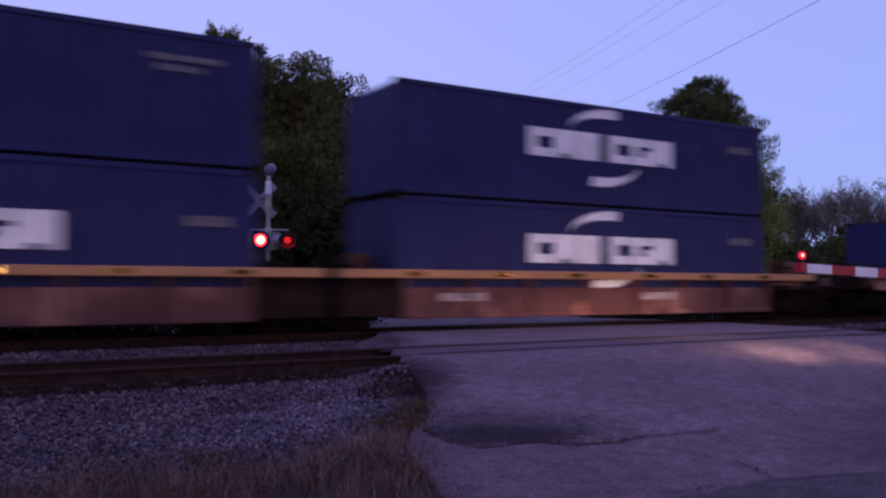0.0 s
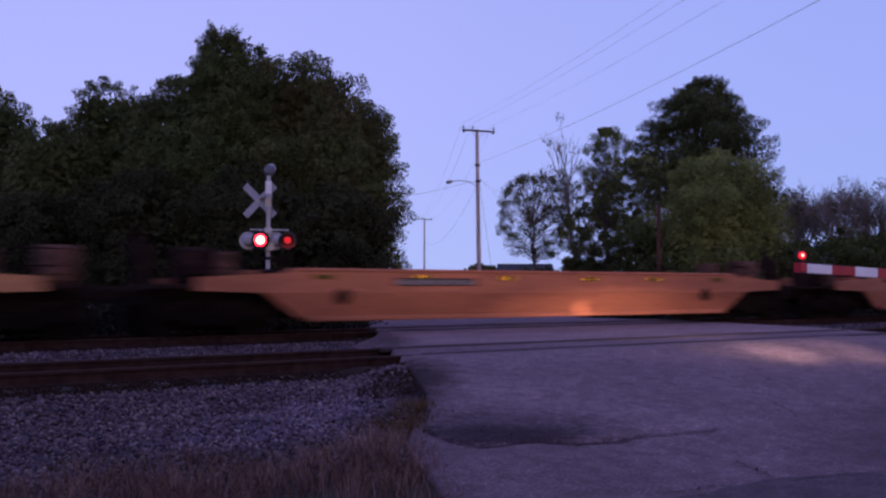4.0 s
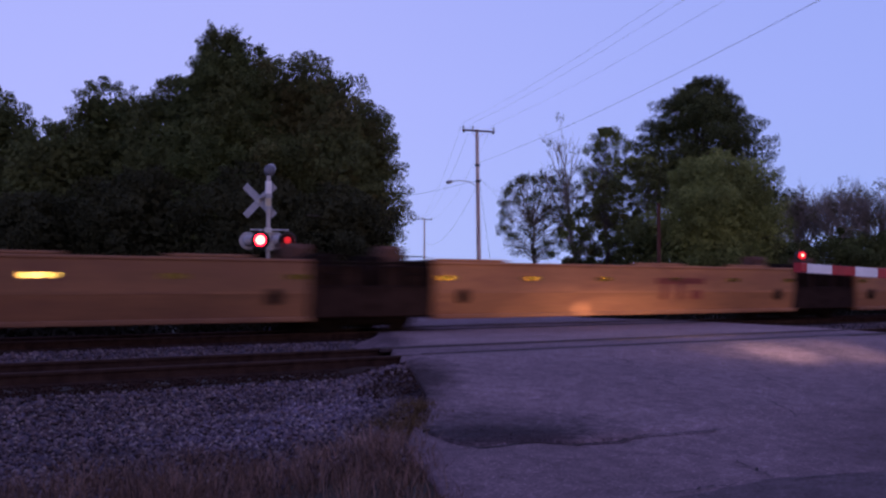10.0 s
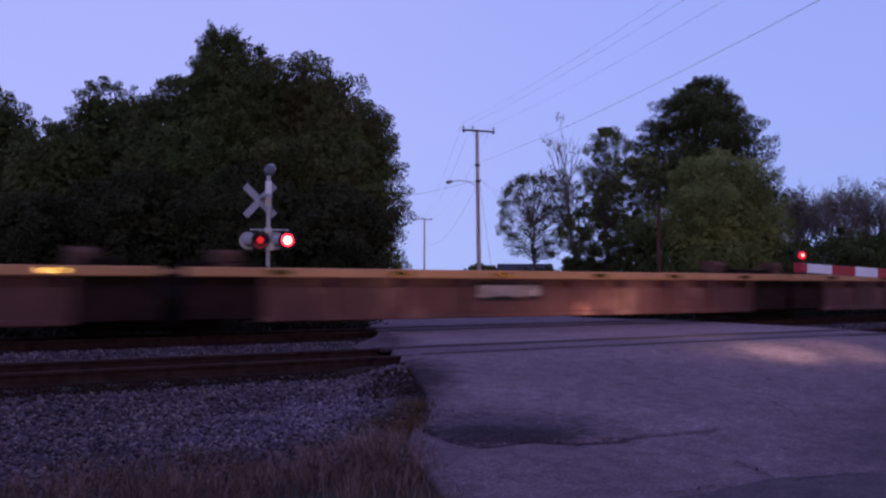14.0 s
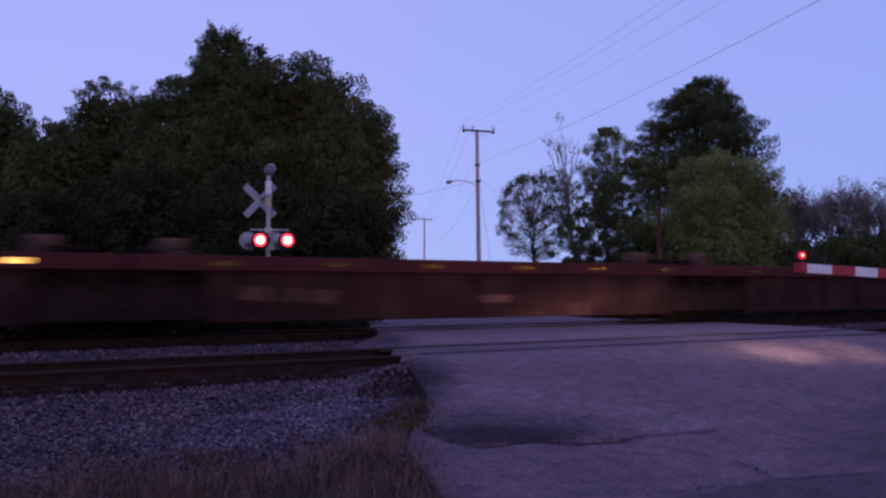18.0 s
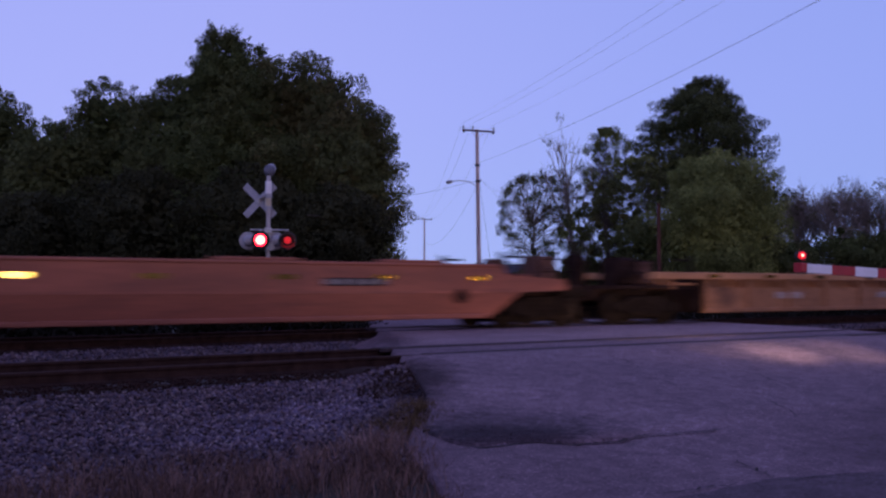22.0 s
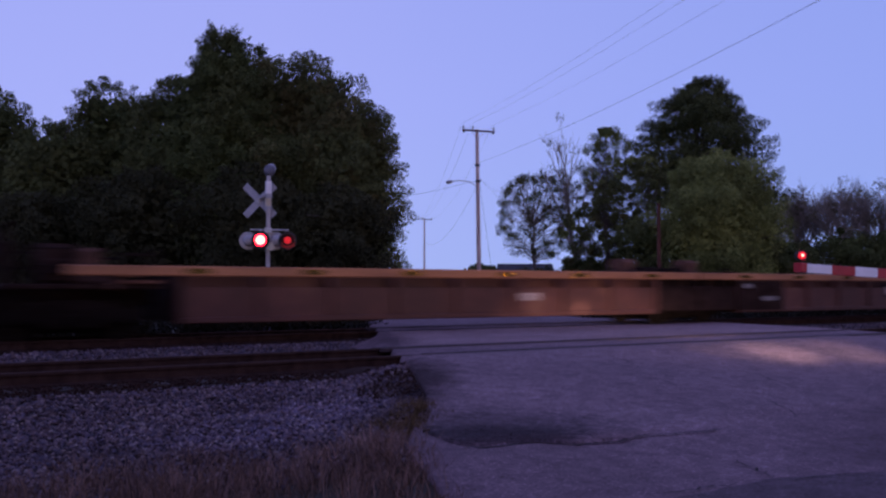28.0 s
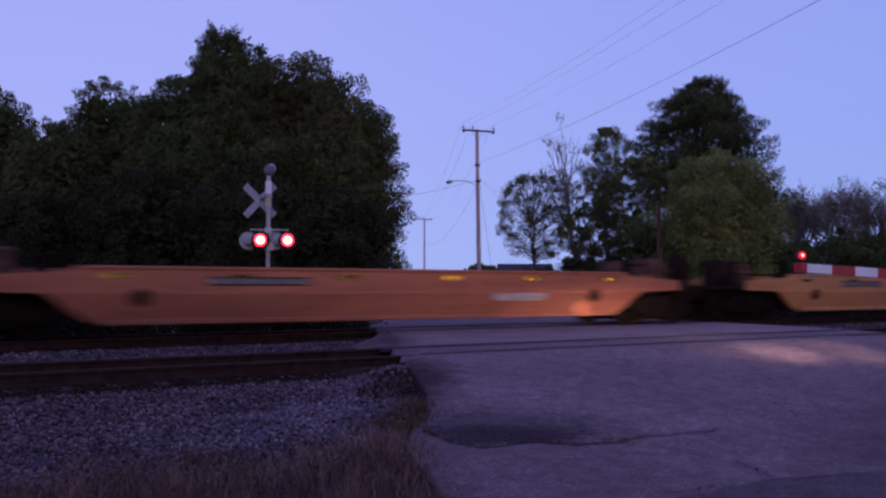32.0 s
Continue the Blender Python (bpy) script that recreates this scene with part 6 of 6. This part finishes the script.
def open_tree(name, x, y, H, R, low, count, per, size, leaf, label, bark="palebark", limbs=60, inner=0.35, seed=1):
    """A spreading tree with an open crown: leaves in small clumps at the ends of branches that show."""
    rng = np.random.default_rng(seed)
    ob = thing(name, label, "tree", pose(x, y, ground_z(x, y)))
    c, r = [], []
    for i in range(count):
        k, th = rng.uniform() ** 0.8, rng.uniform(0, 2 * math.pi)
        w = R * math.sqrt(max(0.05, 1 - abs(2 * k - 1) ** 2.4)) * (1 + 0.22 * noise.noise((3 * math.cos(th) + R, 3 * math.sin(th), k * 4 + H)))
        q = math.sqrt(rng.uniform(inner, 1.0))
        rad = rng.uniform(0.24, 0.55) * (0.7 + 0.06 * R)
        c.append((w * q * math.cos(th), w * q * math.sin(th), min(low + (H - low) * k, H - rad * 0.7)))
        r.append(rad)
    g = Geo()
    t0 = 0.08 + H * 0.012
    top = (rng.normal(0, 0.25), rng.normal(0, 0.25), H * 0.70)
    branch_tubes(g, (0, 0, -0.2), top, t0, t0 * 0.25, 0.10, rng, 8, 6)
    for i in rng.permutation(len(c))[:limbs]:
        zz = max(0.12 * H, min(c[i][2] - 0.6 * math.hypot(c[i][0], c[i][1]), H * 0.6))
        k = min(1.0, zz / top[2])
        start = np.array(top) * k
        mid = branch_tubes(g, start, c[i], t0 * 0.28 * (1 - 0.5 * k), 0.012, 0.12, rng, 5, 4)
        for _ in range(3):
            j = rng.integers(1, 4)
            branch_tubes(g, mid[j], mid[j] + (np.array(c[i]) - start) * 0.25 + rng.normal(0, 0.5, 3), t0 * 0.09, 0.008, 0.08, rng, 4, 2)
    part("trunk", g, bark, ob, "", smooth=True)
    part("crown", leaves_mesh("crown", c, r, per, size, leaf, rng, 0.85), "", ob)
    return ob


def bare_tree(name, x, y, H, spread, label, bark, depth=5, seed=1, leaf=None, leaf_count=0, kids=3, base=0.0):
    """A thin tree whose branches show; few leaves or none."""
    rng = np.random.default_rng(seed)
    ob = thing(name, label, "tree", pose(x, y, ground_z(x, y)))
    g = Geo()
    tips = []

    def grow(p, d, length, r, level):
        q = p + d * length
        branch_tubes(g, p, q, r, r * 0.62, length * 0.05, rng, 6 if level < 2 else 4, 3 if level < 2 else 2)
        if level >= 2:
            tips.append(q)
        if level == depth:
            return
        for _ in range(kids if level else kids + 2):
            nd = d + rng.normal(0, spread, 3)
            nd[2] = abs(nd[2]) * 0.8 + 0.32
            nd /= np.linalg.norm(nd)
            grow(p + d * length * rng.uniform(0.55, 1.0), nd, length * rng.uniform(0.55, 0.82), r * 0.55, level + 1)

    grow(np.array([0, 0, -0.1]), np.array([rng.normal(0, 0.06), rng.normal(0, 0.06), 1.0]), H * 0.30, 0.05 + H * 0.010, 0)
    top = max(v[2] for v in g.v)
    k = H / top
    g.v = [(a * k, b * k, c * k) for a, b, c in g.v]
    part("trunk", g, bark, ob, "", smooth=True)
    if leaf and leaf_count:
        t = np.array(tips) * k
        t = t[t[:, 2] > base * H]
        pick = t[rng.permutation(len(t))[:leaf_count]]
        part("crown", leaves_mesh("crown", pick, np.full(len(pick), 0.42), 40, 0.08, (leaf,), rng), "", ob)
    return ob


DARK = ("leafdark", "leafcedar")
OAK = ("leafdark", "leafbrown")
tree("cedar_tree", 14.3, 43.0, 13.9, 4.7, "cone", 0.6, 112000, 0.067, ("leafcedar", "leafdark"), "tall dark green cedar with a ragged pointed crown", limbs=16, seed=11)
tree("oak_tree", 18.2, 43.8, 13.4, 4.7, "round", 0.8, 85000, 0.069, OAK, "large dark green oak with browning leaves", limbs=14, seed=12)
tree("oak_tree", 19.2, 39.2, 10.7, 2.95, "round", 0.4, 63000, 0.062, OAK, "full dark oak with brown-green leaves to the ground", limbs=10, seed=13)
tree("oak_tree", 16.5, 46.2, 14.2, 3.4, "round", 0.8, 40000, 0.07, DARK, "dense dark oak between the cedar and the larger oak", limbs=8, seed=19)
tree("oak_tree", 13.5, 47.4, 12.5, 3.5, "round", 0.6, 50000, 0.071, DARK, "dense dark green oak in the row behind the tracks", limbs=10, seed=14)
tree("pine_tree", 11.1, 53.2, 13.1, 3.1, "round", 1.0, 42000, 0.074, DARK, "dark rounded pine in the row behind the tracks", limbs=10, seed=15)
tree("oak_tree", 8.2, 52.6, 10.4, 3.7, "round", 0.5, 36000, 0.076, DARK, "lower dark oak with gaps in its crown", limbs=10, seed=16)
tree("oak_tree", 5.4, 57.8, 12.8, 3.7, "round", 0.8, 36000, 0.080, DARK, "dark green oak at the end of the row", limbs=10, seed=17)
tree("oak_tree", 0.5, 60.5, 12.4, 4.2, "round", 0.8, 30000, 0.088, DARK, "dark green oak at the end of the row", limbs=8, seed=18)
# the shade low in the wood is put into these trees' leaf colour
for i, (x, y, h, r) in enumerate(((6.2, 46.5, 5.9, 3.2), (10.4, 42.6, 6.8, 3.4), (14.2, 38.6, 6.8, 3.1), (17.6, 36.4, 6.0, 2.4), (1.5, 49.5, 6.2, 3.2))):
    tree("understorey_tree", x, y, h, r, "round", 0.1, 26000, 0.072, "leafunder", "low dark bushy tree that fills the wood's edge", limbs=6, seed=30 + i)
open_tree("spreading_tree", 43.4, 55.5, 10.0, 2.95, 3.4, 230, 62, 0.066, OAK, "thin spreading tree with bare inner branches showing", limbs=110, inner=0.66, seed=41)
bare_tree("bare_tree", 43.1, 50.8, 13.2, 0.34, "slender pale tree, nearly bare, with few leaves", "palebark", 5, 42, "leafdark", 40)
open_tree("thin_tree", 44.1, 47.9, 12.7, 2.3, 1.5, 260, 120, 0.056, ("leafmid", "leafdark"), "tall thin-crowned tree with sky between its branches", "bark", limbs=60, inner=0.02, seed=43)
tree("pine_tree", 49.7, 44.3, 16.2, 5.4, "pine", 7.2, 98000, 0.064, "leafpine", "tall dark pine with layered flat boughs", limbs=46, seed=44)
tree("maple_tree", 41.15, 35.55, 9.2, 3.7, "round", 0.3, 90000, 0.055, ("leafmid", "leaflight"), "full light green tree with a rounded crown", limbs=12, seed=45)
open_tree("small_tree", 41.3, 41.7, 9.7, 3.0, 0.8, 210, 120, 0.066, ("leafdark", "leafmid"), "dark open tree between the larger ones", "bark", limbs=40, inner=0.05, seed=46)
open_tree("small_tree", 39.7, 43.2, 8.2, 2.4, 0.5, 120, 110, 0.066, ("leafdark", "leafbrown"), "dark open tree at the edge of the grove", "bark", limbs=30, inner=0.05, seed=48)
open_tree("small_tree", 40.7, 46.2, 6.6, 2.3, 0.6, 60, 150, 0.085, ("leafdark", "leafmid"), "small dark tree with sky showing through", limbs=24, seed=47)
for i, (x, y, h) in enumerate(((51.2, 43.6, 9.6), (52.6, 41.9, 9.0), (55.2, 43.4, 9.9), (57.0, 41.4, 9.0), (57.2, 39.6, 9.2), (58.6, 38.4, 9.0), (57.9, 36.8, 9.2), (60.8, 35.0, 9.6), (62.0, 33.0, 9.0), (55.6, 41.0, 8.6), (56.0, 38.2, 8.7), (59.2, 36.2, 9.3), (60.2, 33.8, 9.0))):
    bare_tree("bare_tree", x, y, h, 0.36, "grey bare autumn tree with fine twigs", "palebark", 5, 60 + i, "leafbrown", 12, kids=4 if i % 3 == 0 else 3)
for i, (x, y, h, r) in enumerate(((49.4, 40.4, 4.4, 2.3), (52.2, 38.6, 4.4, 2.6), (55.0, 36.4, 5.2, 2.6), (57.6, 34.6, 5.4, 2.8), (60.0, 32.0, 5.4, 2.9), (45.4, 37.2, 5.0, 2.5), (40.0, 39.4, 5.6, 2.6), (40.6, 46.4, 3.3, 2.2), (48.6, 37.4, 4.4, 2.3), (37.6, 47.6, 2.6, 1.6))):
    tree("hedge_tree", x, y, h, r, "round", 0.1, 15000, 0.067, DARK, "low dark bush along the wood's edge", limbs=5, seed=80 + i)


# ---------------------------------------------------------------- distance
def distant_wood():
    """Far low trees along the horizon, beyond the road."""
    rng = np.random.default_rng(5)
    c, r = [], []
    for i in range(420):
        a = rng.uniform(-0.35, 1.35)
        d = rng.uniform(170, 240)
        x, y = d * math.sin(a), d * math.cos(a)
        h = 2.3 + 1.4 * noise.noise((a * 9, 0.3, 0))
        for _ in range(2):
            c.append((x + rng.normal(0, 1.5), y + rng.normal(0, 1.5), rng.uniform(0.5, 1.0) * h))
            r.append(rng.uniform(0.8, 1.4))
    me = leaves_mesh("distant_wood", c, r, 26, 0.55, DARK, rng)
    tagged(new("distant_wood", me), "far dark tree line on the horizon", "woods", kind="stuff")


distant_wood()
tree("roadside_bush", 59.5, 86.6, 3.9, 2.6, "round", 0.1, 2600, 0.2, DARK, "rounded dark bush beside the far road", limbs=5, seed=120)


def build_house():
    h = thing("house", "small distant house with pale siding and grey gable roof", "house", pose(68.0, 89.0, ground_z(68, 89), 0, 0, -30))
    part("wall", Geo().box(-3.0, 3.0, -3.0, 3.0, -0.2, 2.4), "siding", h)
    part("roof", Geo().prism([(-3.4, [(-3.4, 2.3), (3.4, 2.3), (0, 4.1)]), (3.4, [(-3.4, 2.3), (3.4, 2.3), (0, 4.1)])]), "roof", h, "grey shingle gable roof")
    for x in (-1.8, 0.2, 1.9):
        part("window", Geo().box(x - 0.5, x + 0.5, -3.03, -2.95, 0.9, 1.9), "glass", h, "dark window")


build_house()


# ---------------------------------------------------------------- ballast, weeds, grass
M["chip"] = shade("dark_asphalt_chip", (0.070, 0.050, 0.060), 0.95, 0, 0.3, 20, 120, 0.3, island=0.6, spec=0.1)


def in_dirt(x, y):
    """The trodden dirt where the ballast meets the road."""
    return ((x - 5.15 - 0.45 * (y - 9.25)) / 0.40) ** 2 + ((y - 9.25) / 0.95) ** 2 < 0.9 + 0.9 * noise.noise((x * 3.0, y * 2.2, 6.0)) + 0.4 * noise.noise((x * 9.0, y * 9.0, 2.0))


def scatter_stones(name, label, material, spots, on_road=False, dirt=False):
    """Crushed ballast stones, loose on the bed."""
    rng = np.random.default_rng(3)
    base = np.array([(1, 0, 0), (-1, 0, 0), (0, 1, 0), (0, -1, 0), (0, 0, 1), (0, 0, -1)], float)
    tri = np.array([(0, 2, 4), (2, 1, 4), (1, 3, 4), (3, 0, 4), (2, 0, 5), (1, 2, 5), (3, 1, 5), (0, 3, 5)])
    P = []

    def sow(count, x0, x1, y0, y1, s0, s1):
        for _ in range(count):
            x, y = rng.uniform(x0, x1), rng.uniform(y0, y1)
            if on_road:
                fade = 1 - 1.3 * ((x - 4.65) / 0.85) ** 2 - abs(y - lip_y(x) - 0.25) / 0.55 + 0.5 * noise.noise((x * 3, y * 3, 4.0))
                if rng.uniform() < fade and y > lip_y(x) and x > road_left(y) + 0.05:
                    P.append((x, y, road_z(y) + 0.022, rng.uniform(s0, s1)))
                continue
            if road_left(y) - 0.05 < x < road_right(y) + 0.05:
                continue
            if dirt and not in_dirt(x, y) or not dirt and in_dirt(x, y) and rng.uniform() < 0.72:
                continue
            # thin out where dry grass takes over
            if y < 8.3 and rng.uniform() < smooth_step(8.0, 5.6, y) * 0.3:
                continue
            if abs(abs(y - NEAR_TRACK) - 0.75) < 0.1 or abs(abs(y - FAR_TRACK) - 0.75) < 0.1:
                continue
            P.append((x, y, ground_z(x, y) + rng.uniform(-0.008, 0.022), rng.uniform(s0, s1)))

    for x0, x1, y0, y1, s0, s1, count in spots:
        sow(count, x0, x1, y0, y1, s0, s1)
    P = np.array(P)
    n = len(P)
    k = base[None] * rng.uniform(0.65, 1.25, (n, 6, 1)) + rng.normal(0, 0.12, (n, 6, 3))
    a = rng.uniform(0, 2 * math.pi, n)
    ca, sa = np.cos(a)[:, None], np.sin(a)[:, None]
    x = k[..., 0] * ca - k[..., 1] * sa
    y = k[..., 0] * sa + k[..., 1] * ca
    v = np.stack([x, y, k[..., 2] * 0.75], -1) * P[:, None, 3:4] + P[:, None, :3]
    f = (tri[None] + 6 * np.arange(n)[:, None, None]).reshape(-1, 3)
    me = bpy.data.meshes.new(name)
    me.vertices.add(6 * n)
    me.vertices.foreach_set("co", v.ravel())
    me.loops.add(f.size)
    me.loops.foreach_set("vertex_index", f.ravel().astype(np.int32))
    me.polygons.add(len(f))
    me.polygons.foreach_set("loop_start", np.arange(0, f.size, 3, dtype=np.int32))
    me.polygons.foreach_set("loop_total", np.full(len(f), 3, dtype=np.int32))
    me.materials.append(M[material])
    me.update()
    tagged(new(name, me), label, "gravel", kind="stuff")


def ballast_bed(name, ys, material, lift):
    """The ballast under the tracks, a shallow bank on the ground."""
    g = Geo()
    xs = [round(-80 + 2.0 * i, 2) for i in range(38)] + [round(-4 + 0.3 * i, 2) for i in range(50)] + [round(11.5 + 2.0 * i, 2) for i in range(75)]
    v = []
    for y in ys:
        for x in xs:
            z = ground_z(x, y) + (lift if ys[0] < y < ys[-1] else -0.05)
            if road_left(y) - 0.2 < x < road_right(y) + 0.2:
                z = road_z(y) - 0.14
            v.append((x, y, z))
    w = len(xs)
    g.add(v, [(j * w + i, j * w + i + 1, (j + 1) * w + i + 1, (j + 1) * w + i) for j in range(len(ys) - 1) for i in range(w - 1)])
    solid(name, g, material, kind="structure", smooth=True)


def grass(name, label, spots, blades, tall, material, seed, spread=0.25, lean=0.5):
    """Tufts of thin bent blades."""
    rng = np.random.default_rng(seed)
    n = len(spots) * blades
    s = np.repeat(np.array(spots), blades, 0)
    r = np.abs(rng.normal(0, spread, n))
    th = rng.uniform(0, 2 * math.pi, n)
    x, y = s[:, 0] + r * np.cos(th), s[:, 1] + r * np.sin(th)
    z = np.array([min(ground_z(a, b), road_z(b) if a > road_left(b) else 9) for a, b in zip(x, y)]) - 0.01
    h = tall * s[:, 2] * rng.uniform(0.45, 1.2, n)
    d = rng.normal(0, lean, (n, 2)) * h[:, None]
    w = rng.uniform(0.002, 0.0045, n)
    side = rng.uniform(0, math.pi, n)
    wx, wy = w * np.cos(side), w * np.sin(side)
    v = np.stack([np.stack([x - wx, y - wy, z], -1), np.stack([x + wx, y + wy, z], -1),
                  np.stack([x + d[:, 0] * 0.4 + wx * 0.7, y + d[:, 1] * 0.4 + wy * 0.7, z + h * 0.6], -1),
                  np.stack([x + d[:, 0] * 0.4 - wx * 0.7, y + d[:, 1] * 0.4 - wy * 0.7, z + h * 0.6], -1),
                  np.stack([x + d[:, 0], y + d[:, 1], z + h * 0.95], -1)], 1)
    k = 5 * np.arange(n)[:, None]
    faces = np.concatenate([np.concatenate([k + i for i in (0, 1, 2)], 1), np.concatenate([k + i for i in (0, 2, 3)], 1), np.concatenate([k + i for i in (3, 2, 4)], 1)])
    me = bpy.data.meshes.new(name)
    me.vertices.add(5 * n)
    me.vertices.foreach_set("co", v.ravel())
    me.loops.add(faces.size)
    me.loops.foreach_set("vertex_index", faces.ravel().astype(np.int32))
    me.polygons.add(len(faces))
    me.polygons.foreach_set("loop_start", np.arange(0, faces.size, 3, dtype=np.int32))
    me.polygons.foreach_set("loop_total", np.full(len(faces), 3, dtype=np.int32))
    me.materials.append(M[material])
    me.update()
    tagged(new(name, me), label, "grass", kind="stuff")


def build_grass():
    rng = np.random.default_rng(8)
    spots = []
    for _ in range(330):
        x, y = rng.uniform(0.3, 3.9), rng.uniform(4.6, 7.6)
        edge = 7.0 - 0.10 * (x - 2.4) ** 2 + 1.1 * rng.normal(0, 0.35) + 0.5 * noise.noise((x * 1.3, y * 1.3, 2.0))
        if y > edge or x > road_left(y) - 0.02:
            continue
        spots.append((x, y, 0.35 + 0.9 * rng.uniform() ** 2))
    grass("dry_grass", "brown dry grass in the foreground verge", spots, 48, 0.24, "drygrass", 9, 0.17)
    edge = [(road_left(y) - rng.uniform(-0.10, 0.25), y, 0.4 + rng.uniform()) for y in rng.uniform(6.9, 7.9, 34)]
    edge += [(rng.uniform(3.9, 4.9), rng.uniform(7.15, 7.6), 0.3 + 0.6 * rng.uniform()) for _ in range(44)]
    grass("edge_weeds", "green-brown weeds along the broken road edge", edge, 45, 0.09, "weed", 10, 0.12)
    far = [(rng.uniform(8.5, 30), rng.uniform(26.8, 34), 1.0) for _ in range(500)]
    grass("verge_grass", "grass behind the tracks, coloured near black for shade", far, 30, 0.35, "verge", 12, 0.5)


ballast_bed("ballast_bed", [6.3, 7.0, 7.8, 8.6, 9.4, 10.4, 13.3, 14.8, 16.6, 20.4, 21.6, 22.6], "ballast", -0.014)
ballast_bed("track_bed", [10.1, 10.22, 11.9, 13.4, 13.6], "darkbed", 0.004)
# dark bed carried past the far ties to keep the gap under the train black
ballast_bed("track_bed_far", [16.8, 17.0, 18.4, 20.2, 21.6, 22.7], "darkbed", 0.004)
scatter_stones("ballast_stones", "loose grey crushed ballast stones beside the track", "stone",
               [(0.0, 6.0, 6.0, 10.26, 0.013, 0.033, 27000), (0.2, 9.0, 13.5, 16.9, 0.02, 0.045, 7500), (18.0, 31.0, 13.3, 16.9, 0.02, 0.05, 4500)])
scatter_stones("asphalt_rubble", "dark broken asphalt chips along the road's broken edge", "chip",
               [(3.6, 5.6, 6.0, 7.3, 0.003, 0.008, 5000)], on_road=True)
scatter_stones("dirt_stones", "dark grit and chips trodden into the dirt beside the road", "darkstone", [(4.3, 6.2, 8.2, 10.3, 0.006, 0.020, 9000)], dirt=True)
scatter_stones("track_stones", "dark oil-stained ballast stones between the rails", "darkstone",
               [(0.0, 8.0, 10.2, 13.5, 0.012, 0.026, 11000), (0.0, 9.0, 16.9, 20.5, 0.02, 0.04, 5000), (18.0, 31.0, 10.3, 13.3, 0.02, 0.04, 2500)])
build_grass()


def undergrowth():
    """Low brush along the foot of the wood, beyond the far track, added to black out the gap under the train."""
    rng = np.random.default_rng(17)
    c, r = [], []
    for x in list(rng.uniform(-12, 12.6, 340)) + list(rng.uniform(21.8, 44, 130)):
        y = rng.uniform(22.7, 26.2) if x < 12 else rng.uniform(23.4, 25.6)
        for z in (0.05, 0.4, 0.75):
            c.append((x + rng.normal(0, 0.15), y + rng.normal(0, 0.15), ground_z(x, y) + z * rng.uniform(0.8, 1.2)))
            r.append(rng.uniform(0.3, 0.5))
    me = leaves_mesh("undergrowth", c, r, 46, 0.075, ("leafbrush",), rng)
    tagged(new("undergrowth", me), "added low brush along the wood's foot, coloured near black for shade", "brush", kind="stuff")


undergrowth()


def road_cracks():
    rng = np.random.default_rng(21)
    runs = [((8.99, 9.53), (8.61, 8.73)), ((8.21, 7.99), (7.99, 7.4)), ((8.4, 6.71), (7.88, 5.81)), ((5.69, 4.78), (5.39, 4.2)), ((4.24, 4.28), (5.05, 4.2)), ((5.05, 4.2), (6.33, 3.91)), ((9.9, 7.9), (9.6, 7.4))]
    for a, b in runs:
        a, b = Vector((*a, 0)), Vector((*b, 0))
        n = 12
        side = (b - a).normalized().cross(Vector((0, 0, 1)))
        v = []
        for i in range(n + 1):
            p = a.lerp(b, i / n) + side * rng.normal(0, 0.02)
            w = 0.010 * math.sin(math.pi * (i + 0.6) / (n + 1.2)) * rng.uniform(0.5, 1.3)
            z = road_z(p.y) + (0.046 if p.y > lip_y(p.x) + 0.1 else 0.012)
            v += [(*(p - side * w).xy, z), (*(p + side * w).xy, z)]
        g = Geo().add(v, [(2 * i, 2 * i + 1, 2 * i + 3, 2 * i + 2) for i in range(n)])
        solid("road_crack", g, "crack_shade", kind="structure")


road_cracks()


def lip_shadow():
    """A dark strip that paints in the shadow at the foot of the broken asphalt edge."""
    v, n = [], 60
    for i in range(n + 1):
        x = 4.0 + 2.6 * i / n
        edge = lip_y(x) + 0.05 * noise.noise((x * 2.2, 1.0, 0)) + 0.03 * noise.noise((x * 9, 2.0, 0))
        w = 0.014 + 0.012 * noise.noise((x * 5, 6.0, 0))
        w *= 1.0 - 0.9 * smooth_step(4.9, 6.2, x)
        v += [(x, edge - 0.03 - w, road_z(edge) + 0.007), (x, edge - 0.005, road_z(edge) + 0.007)]
    solid("lip_shadow_strip", Geo().add(v, [(2 * i, 2 * i + 2, 2 * i + 3, 2 * i + 1) for i in range(n)]), "crack_shade", kind="structure")


lip_shadow()


# ---------------------------------------------------------------- flashing
def flash_rows():
    """The two lamps flash in turn: each insert swings its lit face to the front."""
    first, period, on = -0.20, 1.213, 0.76
    for lens, starts, at in FLASHERS:
        angle = 0.0 if starts else 180.0
        rows = [(0.0, angle)]
        for k in range(28):
            t_on = first + k * period
            events = ((t_on - 0.09, 0.0), (t_on + on, 180.0)) if starts else ((t_on + (0.09 if k in (10, 15) else -0.02), 180.0), (t_on + 0.55, 0.0))
            for t, target in events:
                t = round(t * 30) / 30
                if t < 0.05 or t > 31.91 or abs(angle % 360 - target) < 1:
                    continue
                rows += [(t, angle), (t + 1 / 30, angle + 60), (t + 2 / 30, angle + 120), (t + 3 / 30, angle + 180)]
                angle += 180
        rows.append((32.0, angle))
        walk(lens, [(t, pose(*at, 0, 0, a)) for t, a in rows])


# ---------------------------------------------------------------- what moves
def motions():
    for ob, s, y, z in RIDERS:
        walk(ob, [(0.0, pose(s, y, z)), (32.0, pose(s - SPEED * 32.0, y, z))])
    flash_rows()


motions()
